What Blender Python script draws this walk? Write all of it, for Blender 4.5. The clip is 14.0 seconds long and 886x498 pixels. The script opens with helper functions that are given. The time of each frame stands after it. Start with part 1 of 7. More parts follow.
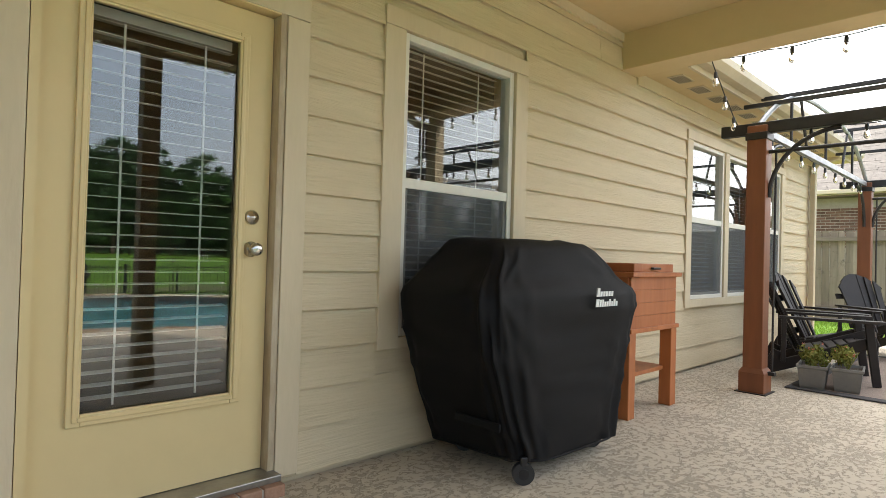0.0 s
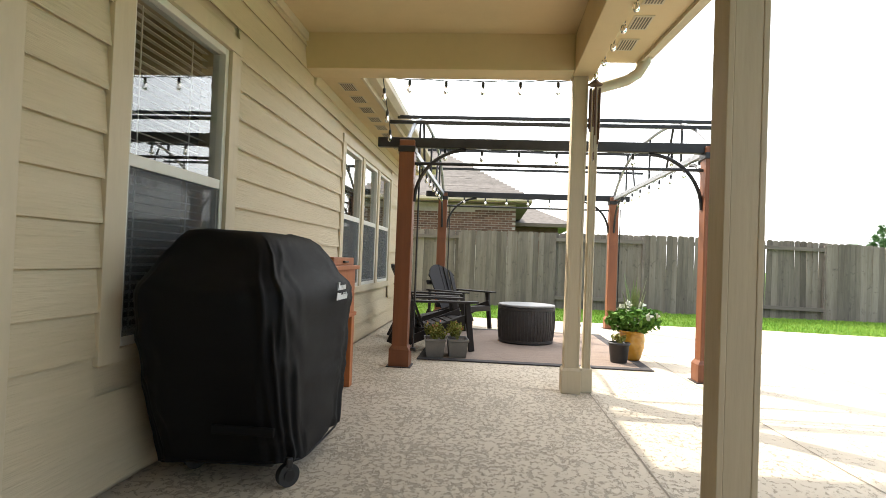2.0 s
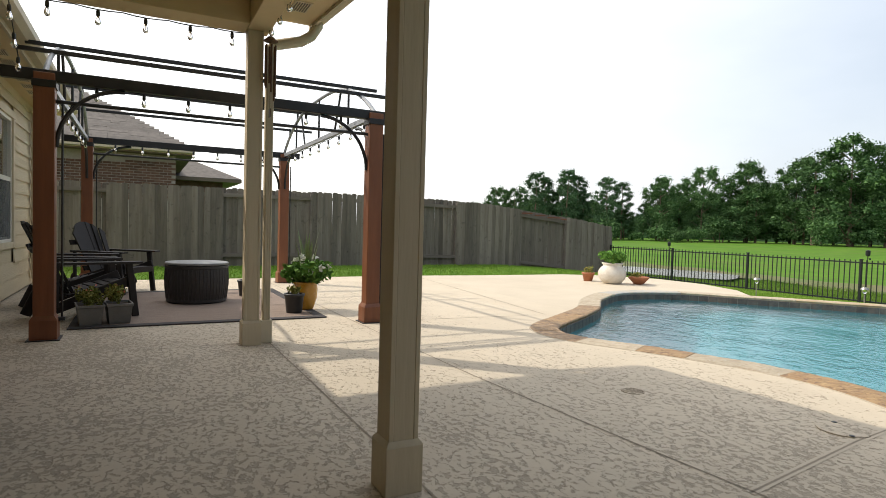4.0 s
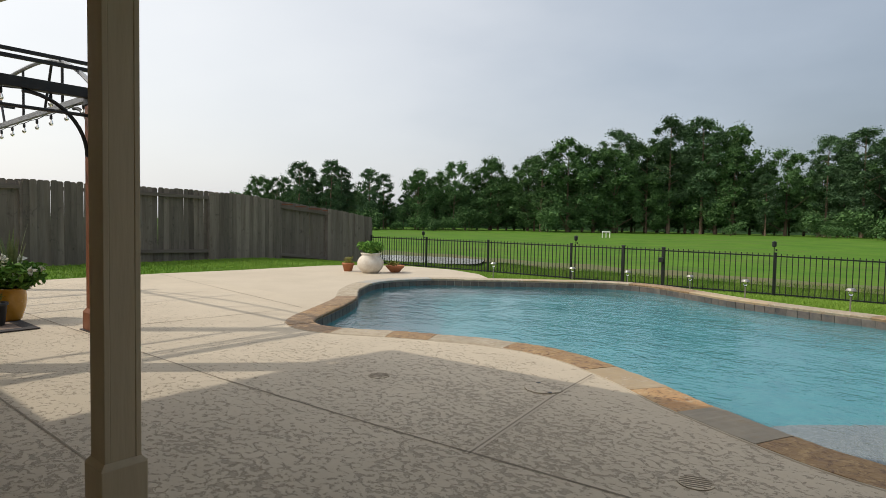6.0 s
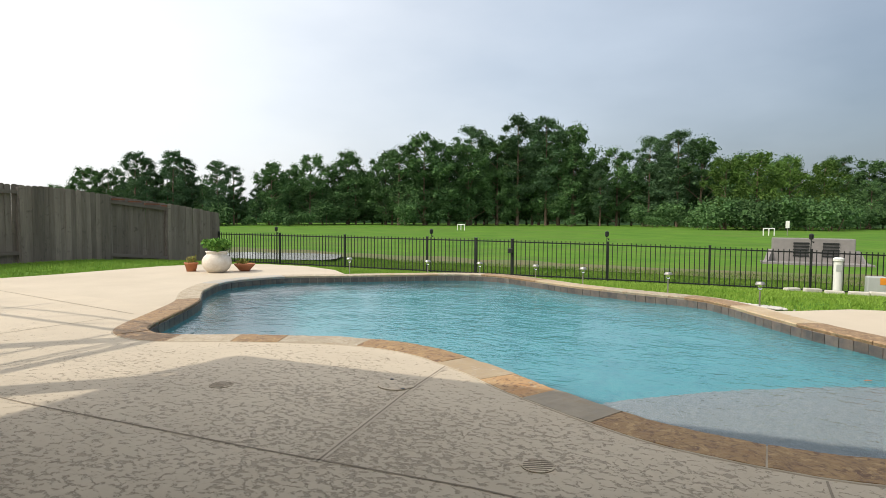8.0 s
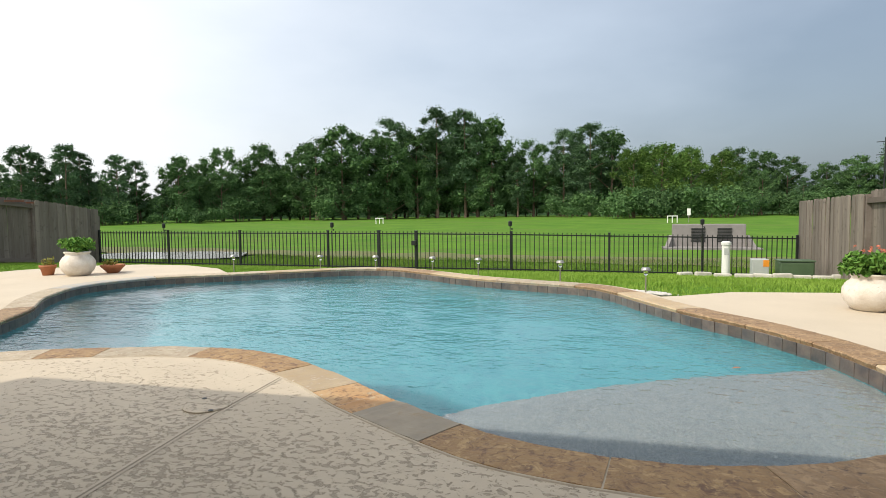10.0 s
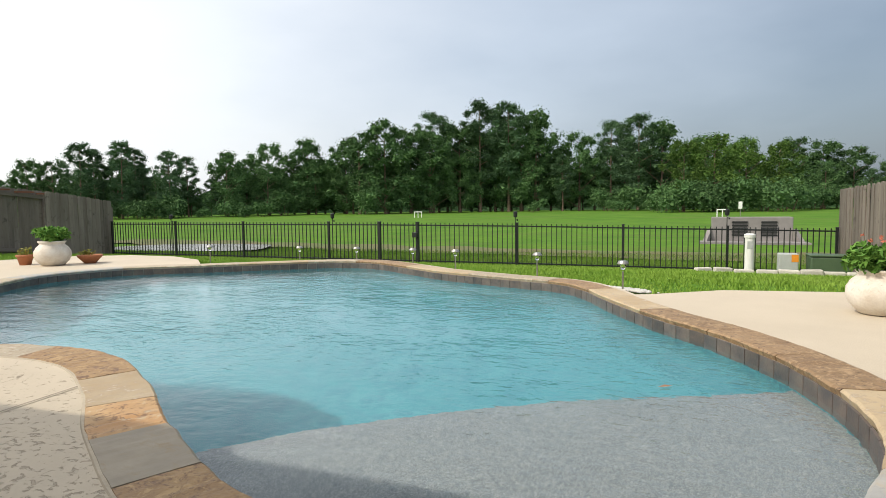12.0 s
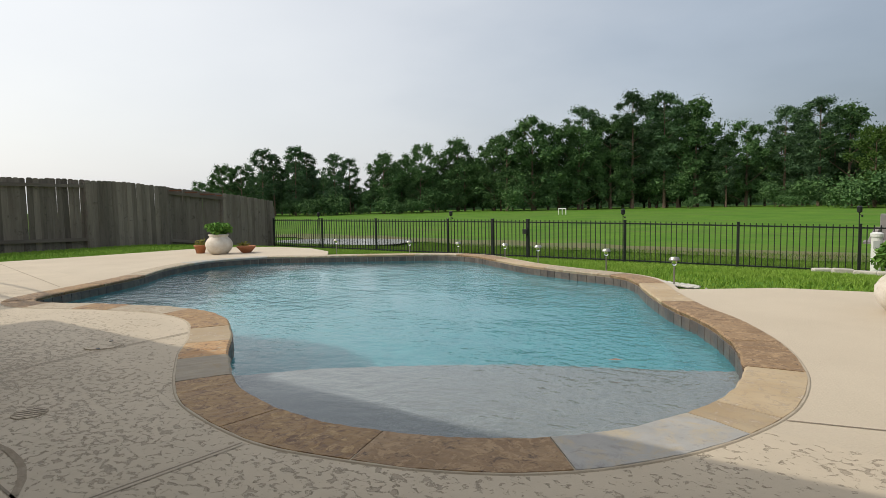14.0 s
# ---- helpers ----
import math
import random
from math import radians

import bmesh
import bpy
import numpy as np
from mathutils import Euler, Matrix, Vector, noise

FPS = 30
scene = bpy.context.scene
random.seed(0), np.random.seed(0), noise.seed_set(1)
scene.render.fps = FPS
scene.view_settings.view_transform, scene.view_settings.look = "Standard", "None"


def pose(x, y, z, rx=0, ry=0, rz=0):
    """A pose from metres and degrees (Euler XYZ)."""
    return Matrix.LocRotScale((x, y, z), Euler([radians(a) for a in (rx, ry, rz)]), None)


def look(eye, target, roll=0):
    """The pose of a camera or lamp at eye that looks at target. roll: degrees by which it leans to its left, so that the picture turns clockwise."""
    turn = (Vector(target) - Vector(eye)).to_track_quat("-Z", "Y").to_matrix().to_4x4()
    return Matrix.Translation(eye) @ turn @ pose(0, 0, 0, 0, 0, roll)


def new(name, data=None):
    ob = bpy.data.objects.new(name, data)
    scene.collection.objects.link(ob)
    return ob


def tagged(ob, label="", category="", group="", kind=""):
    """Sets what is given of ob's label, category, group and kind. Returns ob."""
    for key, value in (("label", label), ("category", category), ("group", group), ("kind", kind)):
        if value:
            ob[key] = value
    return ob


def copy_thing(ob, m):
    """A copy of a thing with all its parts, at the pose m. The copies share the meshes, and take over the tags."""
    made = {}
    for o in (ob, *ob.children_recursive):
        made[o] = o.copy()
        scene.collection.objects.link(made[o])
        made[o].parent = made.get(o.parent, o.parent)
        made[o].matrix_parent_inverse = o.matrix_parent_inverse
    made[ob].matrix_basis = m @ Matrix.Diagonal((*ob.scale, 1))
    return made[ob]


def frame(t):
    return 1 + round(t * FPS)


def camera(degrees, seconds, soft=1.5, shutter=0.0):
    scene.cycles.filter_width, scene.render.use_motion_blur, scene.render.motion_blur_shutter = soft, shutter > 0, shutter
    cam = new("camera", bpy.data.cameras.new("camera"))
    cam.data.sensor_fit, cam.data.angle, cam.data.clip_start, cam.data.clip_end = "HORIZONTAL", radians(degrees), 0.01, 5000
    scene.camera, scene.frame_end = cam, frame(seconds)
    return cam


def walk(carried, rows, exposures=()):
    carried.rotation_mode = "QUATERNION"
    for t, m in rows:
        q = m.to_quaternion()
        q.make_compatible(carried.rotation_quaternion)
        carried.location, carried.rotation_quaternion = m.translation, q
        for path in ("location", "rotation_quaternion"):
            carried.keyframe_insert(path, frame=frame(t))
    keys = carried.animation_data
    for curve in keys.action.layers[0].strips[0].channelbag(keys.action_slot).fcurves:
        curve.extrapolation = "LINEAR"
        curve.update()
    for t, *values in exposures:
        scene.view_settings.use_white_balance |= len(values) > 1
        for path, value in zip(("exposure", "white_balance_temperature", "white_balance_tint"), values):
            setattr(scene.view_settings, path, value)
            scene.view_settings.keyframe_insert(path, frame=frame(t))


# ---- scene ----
cam = camera(74.8, 14.0, 0.75)
PATH = [
    (0, (-1.216, -2.397, 1.053), (0.182, -0.966, 1.08), 1.6),
    (0.5, (-1.289, -2.195, 1.052), (0.341, -1.036, 1.08), 1.6),
    (1, (-1.378, -1.965, 1.067), (0.417, -1.084, 1.094), 1.8),
    (1.5, (-1.481, -1.76, 1.056), (0.454, -1.253, 1.094), 1.9),
    (2, (-1.615, -1.614, 1.054), (0.378, -1.451, 1.092), 2.2),
    (2.5, (-1.696, -1.509, 1.029), (0.298, -1.668, 1.064), 2.1),
    (3, (-1.751, -1.46, 1.033), (0.19, -1.941, 1.05), 2.0),
    (3.5, (-1.752, -1.458, 1.025), (0.111, -2.187, 0.997), 1.8),
    (4, (-1.800, -1.474, 1.035), (-0.029, -2.401, 0.961), 1.6),
    (4.2, (-1.824, -1.486, 1.042), (-0.105, -2.506, 0.962), 1.5),
    (6.5, (-1.931, -1.563, 1.068), (-0.787, -3.201, 0.978), 0.9),
    (7, (-1.915, -1.603, 1.069), (-0.904, -3.326, 0.975), 0.7),
    (7.5, (-1.924, -1.634, 1.071), (-0.998, -3.403, 0.972), 0.5),
    (8, (-1.935, -1.637, 1.078), (-1.071, -3.437, 0.974), 0.4),
    (8.5, (-1.942, -1.661, 1.079), (-1.139, -3.489, 0.97), 0.3),
    (9, (-1.971, -1.747, 1.064), (-1.254, -3.611, 0.951), 0.2),
    (11.5, (-2.85, -3.331, 0.949), (-2.258, -5.236, 0.806), -1.1),
    (12, (-3.061, -3.444, 0.908), (-2.279, -5.28, 0.765), -0.7),
    (12.5, (-3.474, -3.514, 0.884), (-2.472, -5.239, 0.744), -0.9),
    (13, (-3.867, -3.437, 0.9), (-2.765, -5.1, 0.755), -1.1),
    (13.5, (-4.136, -3.339, 0.884), (-2.953, -4.946, 0.739), -1.0),
    (14, (-4.394, -3.181, 0.93), (-3.162, -4.75, 0.783), -1.0),
]
walk(cam, [(t, look(eye, target, roll)) for t, eye, target, roll in PATH],
     exposures=[(0, 1.72), (0.5, 2.1), (1, 1.93), (1.5, 1.58), (2, 1.47), (2.5, 1.20), (3, 0.8), (4, 0.22), (5, -0.1), (6.5, -0.38), (7, -0.1), (7.5, 0.0), (9, 0.15), (10.2, 0.15), (11.5, 0.14), (12.5, -0.08), (13, -0.23), (14, -0.36)])

# ---------- sky, sun ----------
SUN_TO = Vector((0.70, 0.70, 1.0)).normalized()      # direction towards the sun
sun_el = math.asin(SUN_TO.z)
sun_az = math.atan2(SUN_TO.x, SUN_TO.y)

world = bpy.data.worlds.new("sky")
scene.world = world
world.use_nodes = True
wn, wl = world.node_tree.nodes, world.node_tree.links
wn.clear()
w_out = wn.new("ShaderNodeOutputWorld")
w_sky = wn.new("ShaderNodeTexSky")
w_sky.sky_type, w_sky.sun_disc = "NISHITA", False
w_sky.sun_elevation, w_sky.sun_rotation = sun_el, sun_az
w_sky.dust_density, w_sky.air_density = 4.0, 1.2
w_bg1 = wn.new("ShaderNodeBackground")
w_bg1.inputs[1].default_value = 0.05
wl.new(w_sky.outputs[0], w_bg1.inputs[0])
# thin bright cloud round the sun, grey rain cloud on the other side
w_tc = wn.new("ShaderNodeTexCoord")
w_dot = wn.new("ShaderNodeVectorMath"); w_dot.operation = "DOT_PRODUCT"
w_dot.inputs[1].default_value = (SUN_TO.x, SUN_TO.y, 0.25)
wl.new(w_tc.outputs["Generated"], w_dot.inputs[0])
w_noise = wn.new("ShaderNodeTexNoise")
w_noise.inputs["Scale"].default_value, w_noise.inputs["Detail"].default_value = 2.2, 5.0
w_map = wn.new("ShaderNodeMapping"); w_map.inputs["Scale"].default_value = (1, 1, 2.6)
wl.new(w_tc.outputs["Generated"], w_map.inputs[0]); wl.new(w_map.outputs[0], w_noise.inputs["Vector"])
w_mad = wn.new("ShaderNodeMath"); w_mad.operation = "MULTIPLY_ADD"
w_mad.inputs[1].default_value, w_mad.inputs[2].default_value = 0.34, -0.17
wl.new(w_noise.outputs["Fac"], w_mad.inputs[0])
w_add = wn.new("ShaderNodeMath"); w_add.operation = "ADD"
wl.new(w_dot.outputs["Value"], w_add.inputs[0]); wl.new(w_mad.outputs[0], w_add.inputs[1])
w_rng = wn.new("ShaderNodeMapRange"); w_rng.inputs[1].default_value, w_rng.inputs[2].default_value = -0.8, 0.8
wl.new(w_add.outputs[0], w_rng.inputs[0])
w_ramp = wn.new("ShaderNodeValToRGB")
els = w_ramp.color_ramp.elements
els[0].position, els[0].color = 0.0, (0.125, 0.16, 0.205, 1)
els[1].position, els[1].color = 1.0, (1.35, 1.33, 1.28, 1)
for p, c in ((0.16, (0.215, 0.263, 0.325, 1)), (0.34, (0.51, 0.57, 0.65, 1)), (0.52, (0.86, 0.885, 0.92, 1)), (0.75, (1.12, 1.12, 1.11, 1))):
    e = els.new(p); e.color = c
wl.new(w_rng.outputs[0], w_ramp.inputs[0])
w_bg2 = wn.new("ShaderNodeBackground"); w_bg2.inputs[1].default_value = 0.90
wl.new(w_ramp.outputs[0], w_bg2.inputs[0])
w_sum = wn.new("ShaderNodeAddShader")
wl.new(w_bg1.outputs[0], w_sum.inputs[0]); wl.new(w_bg2.outputs[0], w_sum.inputs[1])
wl.new(w_sum.outputs[0], w_out.inputs[0])

sun = new("sun", bpy.data.lights.new("sun", "SUN"))
sun.data.energy, sun.data.angle, sun.data.color = 2.75, radians(0.6), (1.0, 0.93, 0.82)
sun.matrix_world = look(SUN_TO * 40, (0, 0, 0))


# ---------- materials ----------
def mat(name, a, b=None, scale=6.0, rough=0.7, metal=0.0, bump=0.15, bscale=None, stretch=(1, 1, 1), fine=None,
        vary=0.0, spec=0.5, coat=0.0):
    """A surface of two colours mixed by large and fine noise, with relief; vary: change of value from piece to piece."""
    m = bpy.data.materials.new(name)
    m.use_nodes = True
    n, l = m.node_tree.nodes, m.node_tree.links
    p = n["Principled BSDF"]
    p.inputs["Metallic"].default_value = metal
    p.inputs["Specular IOR Level"].default_value = spec
    p.inputs["Coat Weight"].default_value = coat
    b = b or tuple(v * 0.75 for v in a)
    tc = n.new("ShaderNodeTexCoord")
    mp = n.new("ShaderNodeMapping"); mp.inputs["Scale"].default_value = stretch
    l.new(tc.outputs["Object"], mp.inputs[0])
    n1 = n.new("ShaderNodeTexNoise"); n1.inputs["Scale"].default_value = scale
    n1.inputs["Detail"].default_value, n1.inputs["Roughness"].default_value = 6, 0.62
    n2 = n.new("ShaderNodeTexNoise"); n2.inputs["Scale"].default_value = bscale or scale * 9
    n2.inputs["Detail"].default_value = 4
    info = n.new("ShaderNodeObjectInfo")
    off = n.new("ShaderNodeVectorMath"); off.operation = "ADD"
    sc = n.new("ShaderNodeMath"); sc.operation = "MULTIPLY"; sc.inputs[1].default_value = 37.0
    l.new(info.outputs["Random"], sc.inputs[0])
    l.new(mp.outputs[0], off.inputs[0]); l.new(sc.outputs[0], off.inputs[1])
    for q in (n1, n2):
        l.new(off.outputs[0], q.inputs["Vector"])
    mix = n.new("ShaderNodeMix"); mix.data_type = "RGBA"
    mix.inputs["A"].default_value, mix.inputs["B"].default_value = (*a, 1), (*b, 1)
    rr = n.new("ShaderNodeMapRange"); rr.inputs[1].default_value, rr.inputs[2].default_value = 0.34, 0.66
    l.new(n1.outputs["Fac"], rr.inputs[0]); l.new(rr.outputs[0], mix.inputs["Factor"])
    hsv = n.new("ShaderNodeHueSaturation")
    val = n.new("ShaderNodeMath"); val.operation = "MULTIPLY_ADD"
    val.inputs[1].default_value, val.inputs[2].default_value = (fine if fine is not None else 0.22), 1 - (fine if fine is not None else 0.22) / 2
    l.new(n2.outputs["Fac"], val.inputs[0])
    v2 = n.new("ShaderNodeMath"); v2.operation = "MULTIPLY_ADD"
    v2.inputs[1].default_value, v2.inputs[2].default_value = vary, -vary / 2
    l.new(info.outputs["Random"], v2.inputs[0])
    v3 = n.new("ShaderNodeMath"); v3.operation = "ADD"
    l.new(val.outputs[0], v3.inputs[0]); l.new(v2.outputs[0], v3.inputs[1])
    l.new(v3.outputs[0], hsv.inputs["Value"]); l.new(mix.outputs["Result"], hsv.inputs["Color"])
    l.new(hsv.outputs["Color"], p.inputs["Base Color"])
    rm = n.new("ShaderNodeMapRange"); rm.inputs[3].default_value, rm.inputs[4].default_value = max(0, rough - 0.1), min(1, rough + 0.1)
    l.new(n1.outputs["Fac"], rm.inputs[0]); l.new(rm.outputs[0], p.inputs["Roughness"])
    if bump:
        bp = n.new("ShaderNodeBump"); bp.inputs["Strength"].default_value, bp.inputs["Distance"].default_value = bump, 0.01
        l.new(n2.outputs["Fac"], bp.inputs["Height"]); l.new(bp.outputs[0], p.inputs["Normal"])
    return m


def glass(name, tint=(1, 1, 1), ior=1.5, rough=0.0):
    m = bpy.data.materials.new(name)
    m.use_nodes = True
    p = m.node_tree.nodes["Principled BSDF"]
    p.inputs["Base Color"].default_value = (*tint, 1)
    p.inputs["Transmission Weight"].default_value, p.inputs["IOR"].default_value, p.inputs["Roughness"].default_value = 1, ior, rough
    return m


M_SIDING = mat("painted_siding", (0.63, 0.52, 0.34), (0.575, 0.47, 0.30), 2.5, 0.6, bump=0.5, bscale=42, stretch=(0.14, 1, 2.4), fine=0.16)
M_TRIM = mat("trim_paint", (0.63, 0.525, 0.355), (0.575, 0.475, 0.315), 3, 0.55, bump=0.15, bscale=40, stretch=(1, 1, 0.2), fine=0.1)
M_SOFFIT = mat("soffit_paint", (0.62, 0.485, 0.275), (0.565, 0.44, 0.245), 1.2, 0.6, bump=0.08, fine=0.06)
M_COLUMN = mat("column_paint", (0.57, 0.475, 0.32), (0.49, 0.405, 0.27), 2.2, 0.6, bump=0.3, bscale=28, stretch=(1, 1, 0.12), fine=0.15)
M_DOOR = mat("door_paint", (0.70, 0.55, 0.285), (0.665, 0.52, 0.265), 1.5, 0.42, bump=0.03, fine=0.05)
M_JAMB = mat("weathered_jamb", (0.34, 0.25, 0.15), (0.55, 0.47, 0.33), 7, 0.7, bump=0.35, stretch=(1, 1, 0.25))
M_VINYL = mat("white_vinyl", (0.72, 0.69, 0.60), (0.68, 0.65, 0.56), 3, 0.4, bump=0.02, fine=0.04)
M_BLIND = mat("blind_slat", (0.78, 0.76, 0.70), (0.74, 0.72, 0.66), 4, 0.5, bump=0.0, fine=0.04)
# one dark brown for all room surfaces and the soffit vent slots
M_ROOM = mat("dark_interior", (0.16, 0.14, 0.11), (0.13, 0.115, 0.09), 1.5, 0.7, bump=0.05)
M_GLASS = glass("window_glass", (0.94, 0.97, 0.96), 1.72)


def screen(name, c, through_):
    """Insect mesh: fine dark weave that lets a part of the view through."""
    m = bpy.data.materials.new(name)
    m.use_nodes = True
    n, l = m.node_tree.nodes, m.node_tree.links
    n["Principled BSDF"].inputs["Base Color"].default_value = (*c, 1)
    n["Principled BSDF"].inputs["Roughness"].default_value = 0.8
    n["Principled BSDF"].inputs["Alpha"].default_value = 1 - through_
    return m


M_SCREEN = screen("insect_mesh", (0.085, 0.09, 0.088), 0.6)
M_STEEL = mat("satin_nickel", (0.62, 0.60, 0.56), (0.55, 0.53, 0.49), 12, 0.25, metal=1.0, bump=0.02, fine=0.05)
M_GRILL = mat("black_cover_fabric", (0.0048, 0.0046, 0.0050), (0.0078, 0.0075, 0.0079), 3, 0.66, bump=0.25, bscale=260, fine=0.3, spec=0.16)
M_WHITE = mat("white_print", (0.78, 0.78, 0.76), (0.72, 0.72, 0.70), 6, 0.6, bump=0)
M_BLACKP = mat("black_plastic", (0.018, 0.018, 0.019), (0.03, 0.03, 0.03), 8, 0.45, bump=0.05)
M_CEDAR = mat("orange_stained_wood", (0.46, 0.155, 0.045), (0.33, 0.10, 0.028), 3.5, 0.5, bump=0.2, bscale=26, stretch=(1, 1, 0.14), fine=0.25, vary=0.12)
M_POST = mat("brown_stained_post", (0.235, 0.082, 0.030), (0.155, 0.053, 0.020), 3.5, 0.5, bump=0.2, bscale=26, stretch=(1, 1, 0.12), fine=0.25)
M_METAL = mat("black_metal", (0.02, 0.019, 0.019), (0.032, 0.03, 0.03), 9, 0.42, metal=0.3, bump=0.06)
M_ALU = mat("pale_grey_metal", (0.33, 0.345, 0.36), (0.26, 0.27, 0.285), 6, 0.4, metal=0.4, bump=0.03)
M_CHAIR = mat("dark_brown_resin", (0.018, 0.0138, 0.0125), (0.027, 0.021, 0.019), 5, 0.55, bump=0.12, bscale=60, stretch=(1, 0.2, 1), fine=0.2, spec=0.3)
M_WICKER = mat("dark_wicker", (0.022, 0.018, 0.017), (0.04, 0.034, 0.031), 30, 0.5, bump=0.5, bscale=120, fine=0.4)
M_TOP = mat("grey_slate_top", (0.16, 0.155, 0.15), (0.22, 0.215, 0.21), 5, 0.35, bump=0.08)
M_GREYPOT = mat("grey_resin_planter", (0.15, 0.143, 0.13), (0.19, 0.18, 0.162), 6, 0.6, bump=0.12)
M_YELPOT = mat("ochre_glazed_pot", (0.56, 0.29, 0.035), (0.46, 0.22, 0.02), 5, 0.25, bump=0.05, coat=0.3)
M_TERRA = mat("terracotta", (0.42, 0.165, 0.075), (0.34, 0.125, 0.055), 8, 0.75, bump=0.2)
M_URN = mat("whitewashed_clay", (0.72, 0.67, 0.59), (0.58, 0.51, 0.42), 7, 0.75, bump=0.3)
M_SOIL = mat("potting_soil", (0.05, 0.032, 0.02), (0.08, 0.055, 0.035), 30, 0.9, bump=0.6)
M_LEAF2 = mat("leaf_yellow_green", (0.20, 0.23, 0.04), (0.12, 0.17, 0.03), 9, 0.5, bump=0.1)
M_LEAFD = mat("snake_plant_leaf", (0.10, 0.15, 0.055), (0.19, 0.23, 0.09), 14, 0.45, bump=0.05, stretch=(1, 1, 3))
M_PETAL = mat("white_petal", (0.80, 0.80, 0.72), (0.74, 0.74, 0.62), 9, 0.6, bump=0)
M_RED = mat("red_petal", (0.55, 0.035, 0.02), (0.42, 0.02, 0.015), 9, 0.55, bump=0)
M_PINK = mat("coral_petal", (0.62, 0.22, 0.13), (0.52, 0.15, 0.09), 9, 0.55, bump=0)
M_FENCE = mat("weathered_cedar", (0.12, 0.098, 0.078), (0.22, 0.187, 0.155), 3.0, 0.85, bump=0.5, bscale=30, stretch=(1, 1, 0.1), fine=0.5, vary=0.5)
M_RAIL = mat("weathered_rail", (0.12, 0.096, 0.078), (0.20, 0.17, 0.145), 2.2, 0.85, bump=0.5, bscale=24, stretch=(1, 0.1, 1), fine=0.4, vary=0.2)
M_RUST = mat("fresh_red_cedar", (0.24, 0.085, 0.045), (0.17, 0.07, 0.045), 6, 0.8, bump=0.3)
M_BRICK = mat("brown_brick", (0.185, 0.10, 0.065), (0.12, 0.065, 0.045), 5, 0.85, bump=0.3, vary=0.6, fine=0.3)
M_BRICK2 = mat("tan_brick", (0.40, 0.235, 0.15), (0.30, 0.16, 0.10), 9, 0.85, bump=0.4, vary=0.3, fine=0.3)
M_MORTAR = mat("mortar", (0.42, 0.38, 0.32), (0.36, 0.32, 0.27), 10, 0.9, bump=0.3)
M_SHINGLE = mat("grey_shingle", (0.12, 0.105, 0.092), (0.19, 0.165, 0.145), 5, 0.9, bump=0.4, vary=0.25)
M_FASCIA = mat("cream_fascia", (0.56, 0.48, 0.34), (0.5, 0.43, 0.3), 2, 0.55, bump=0.05)
# darker brown than the fascia, for the neighbour's soffit and the far fascia
M_EAVE = mat("brown_eave", (0.17, 0.125, 0.085), (0.13, 0.095, 0.065), 2, 0.6, bump=0.05)
M_STONES = {
    "rust": mat("rust_flagstone", (0.28, 0.163, 0.068), (0.37, 0.235, 0.105), 4, 0.62, bump=0.8, bscale=26, fine=0.5, vary=0.2),
    "orange": mat("orange_flagstone", (0.46, 0.25, 0.095), (0.50, 0.335, 0.165), 3.2, 0.62, bump=0.4, bscale=14, fine=0.3, vary=0.2),
    "tan": mat("tan_flagstone", (0.47, 0.37, 0.235), (0.38, 0.275, 0.155), 3.5, 0.65, bump=0.4, bscale=14, fine=0.3, vary=0.2),
    "grey": mat("grey_flagstone", (0.265, 0.225, 0.165), (0.33, 0.28, 0.205), 3, 0.65, bump=0.35, bscale=14, fine=0.25, vary=0.2),
    "blue": mat("blue_grey_flagstone", (0.40, 0.385, 0.355), (0.32, 0.31, 0.29), 3.5, 0.6, bump=0.4, bscale=12, fine=0.3, vary=0.2),
    "cream": mat("cream_flagstone", (0.47, 0.39, 0.275), (0.37, 0.30, 0.205), 6, 0.65, bump=0.5, bscale=18, fine=0.4, vary=0.25),
    "brown": mat("brown_flagstone", (0.30, 0.195, 0.10), (0.215, 0.132, 0.066), 4, 0.65, bump=0.8, bscale=26, fine=0.45, vary=0.2),
}


def mottle(m, c, scale, lo, hi):
    """Adds ragged patches of a third colour."""
    n, l = m.node_tree.nodes, m.node_tree.links
    p = n["Principled BSDF"]
    old = p.inputs["Base Color"].links[0].from_socket
    tc = n.new("ShaderNodeTexCoord")
    info = n.new("ShaderNodeObjectInfo")
    t = n.new("ShaderNodeTexNoise"); t.noise_dimensions = "4D"
    t.inputs["Scale"].default_value, t.inputs["Detail"].default_value, t.inputs["Roughness"].default_value = scale * 2.5, 9, 0.72
    t.inputs["Distortion"].default_value = 1.4
    w = n.new("ShaderNodeMath"); w.operation = "MULTIPLY"; w.inputs[1].default_value = 19.0
    l.new(info.outputs["Random"], w.inputs[0]); l.new(w.outputs[0], t.inputs["W"])
    l.new(tc.outputs["Object"], t.inputs["Vector"])
    r = n.new("ShaderNodeMapRange"); r.inputs[1].default_value, r.inputs[2].default_value = lo, hi
    l.new(t.outputs["Fac"], r.inputs[0])
    mx = n.new("ShaderNodeMix"); mx.data_type = "RGBA"; mx.inputs["B"].default_value = (*c, 1)
    l.new(r.outputs[0], mx.inputs["Factor"]); l.new(old, mx.inputs["A"])
    l.new(mx.outputs["Result"], p.inputs["Base Color"])
    return m


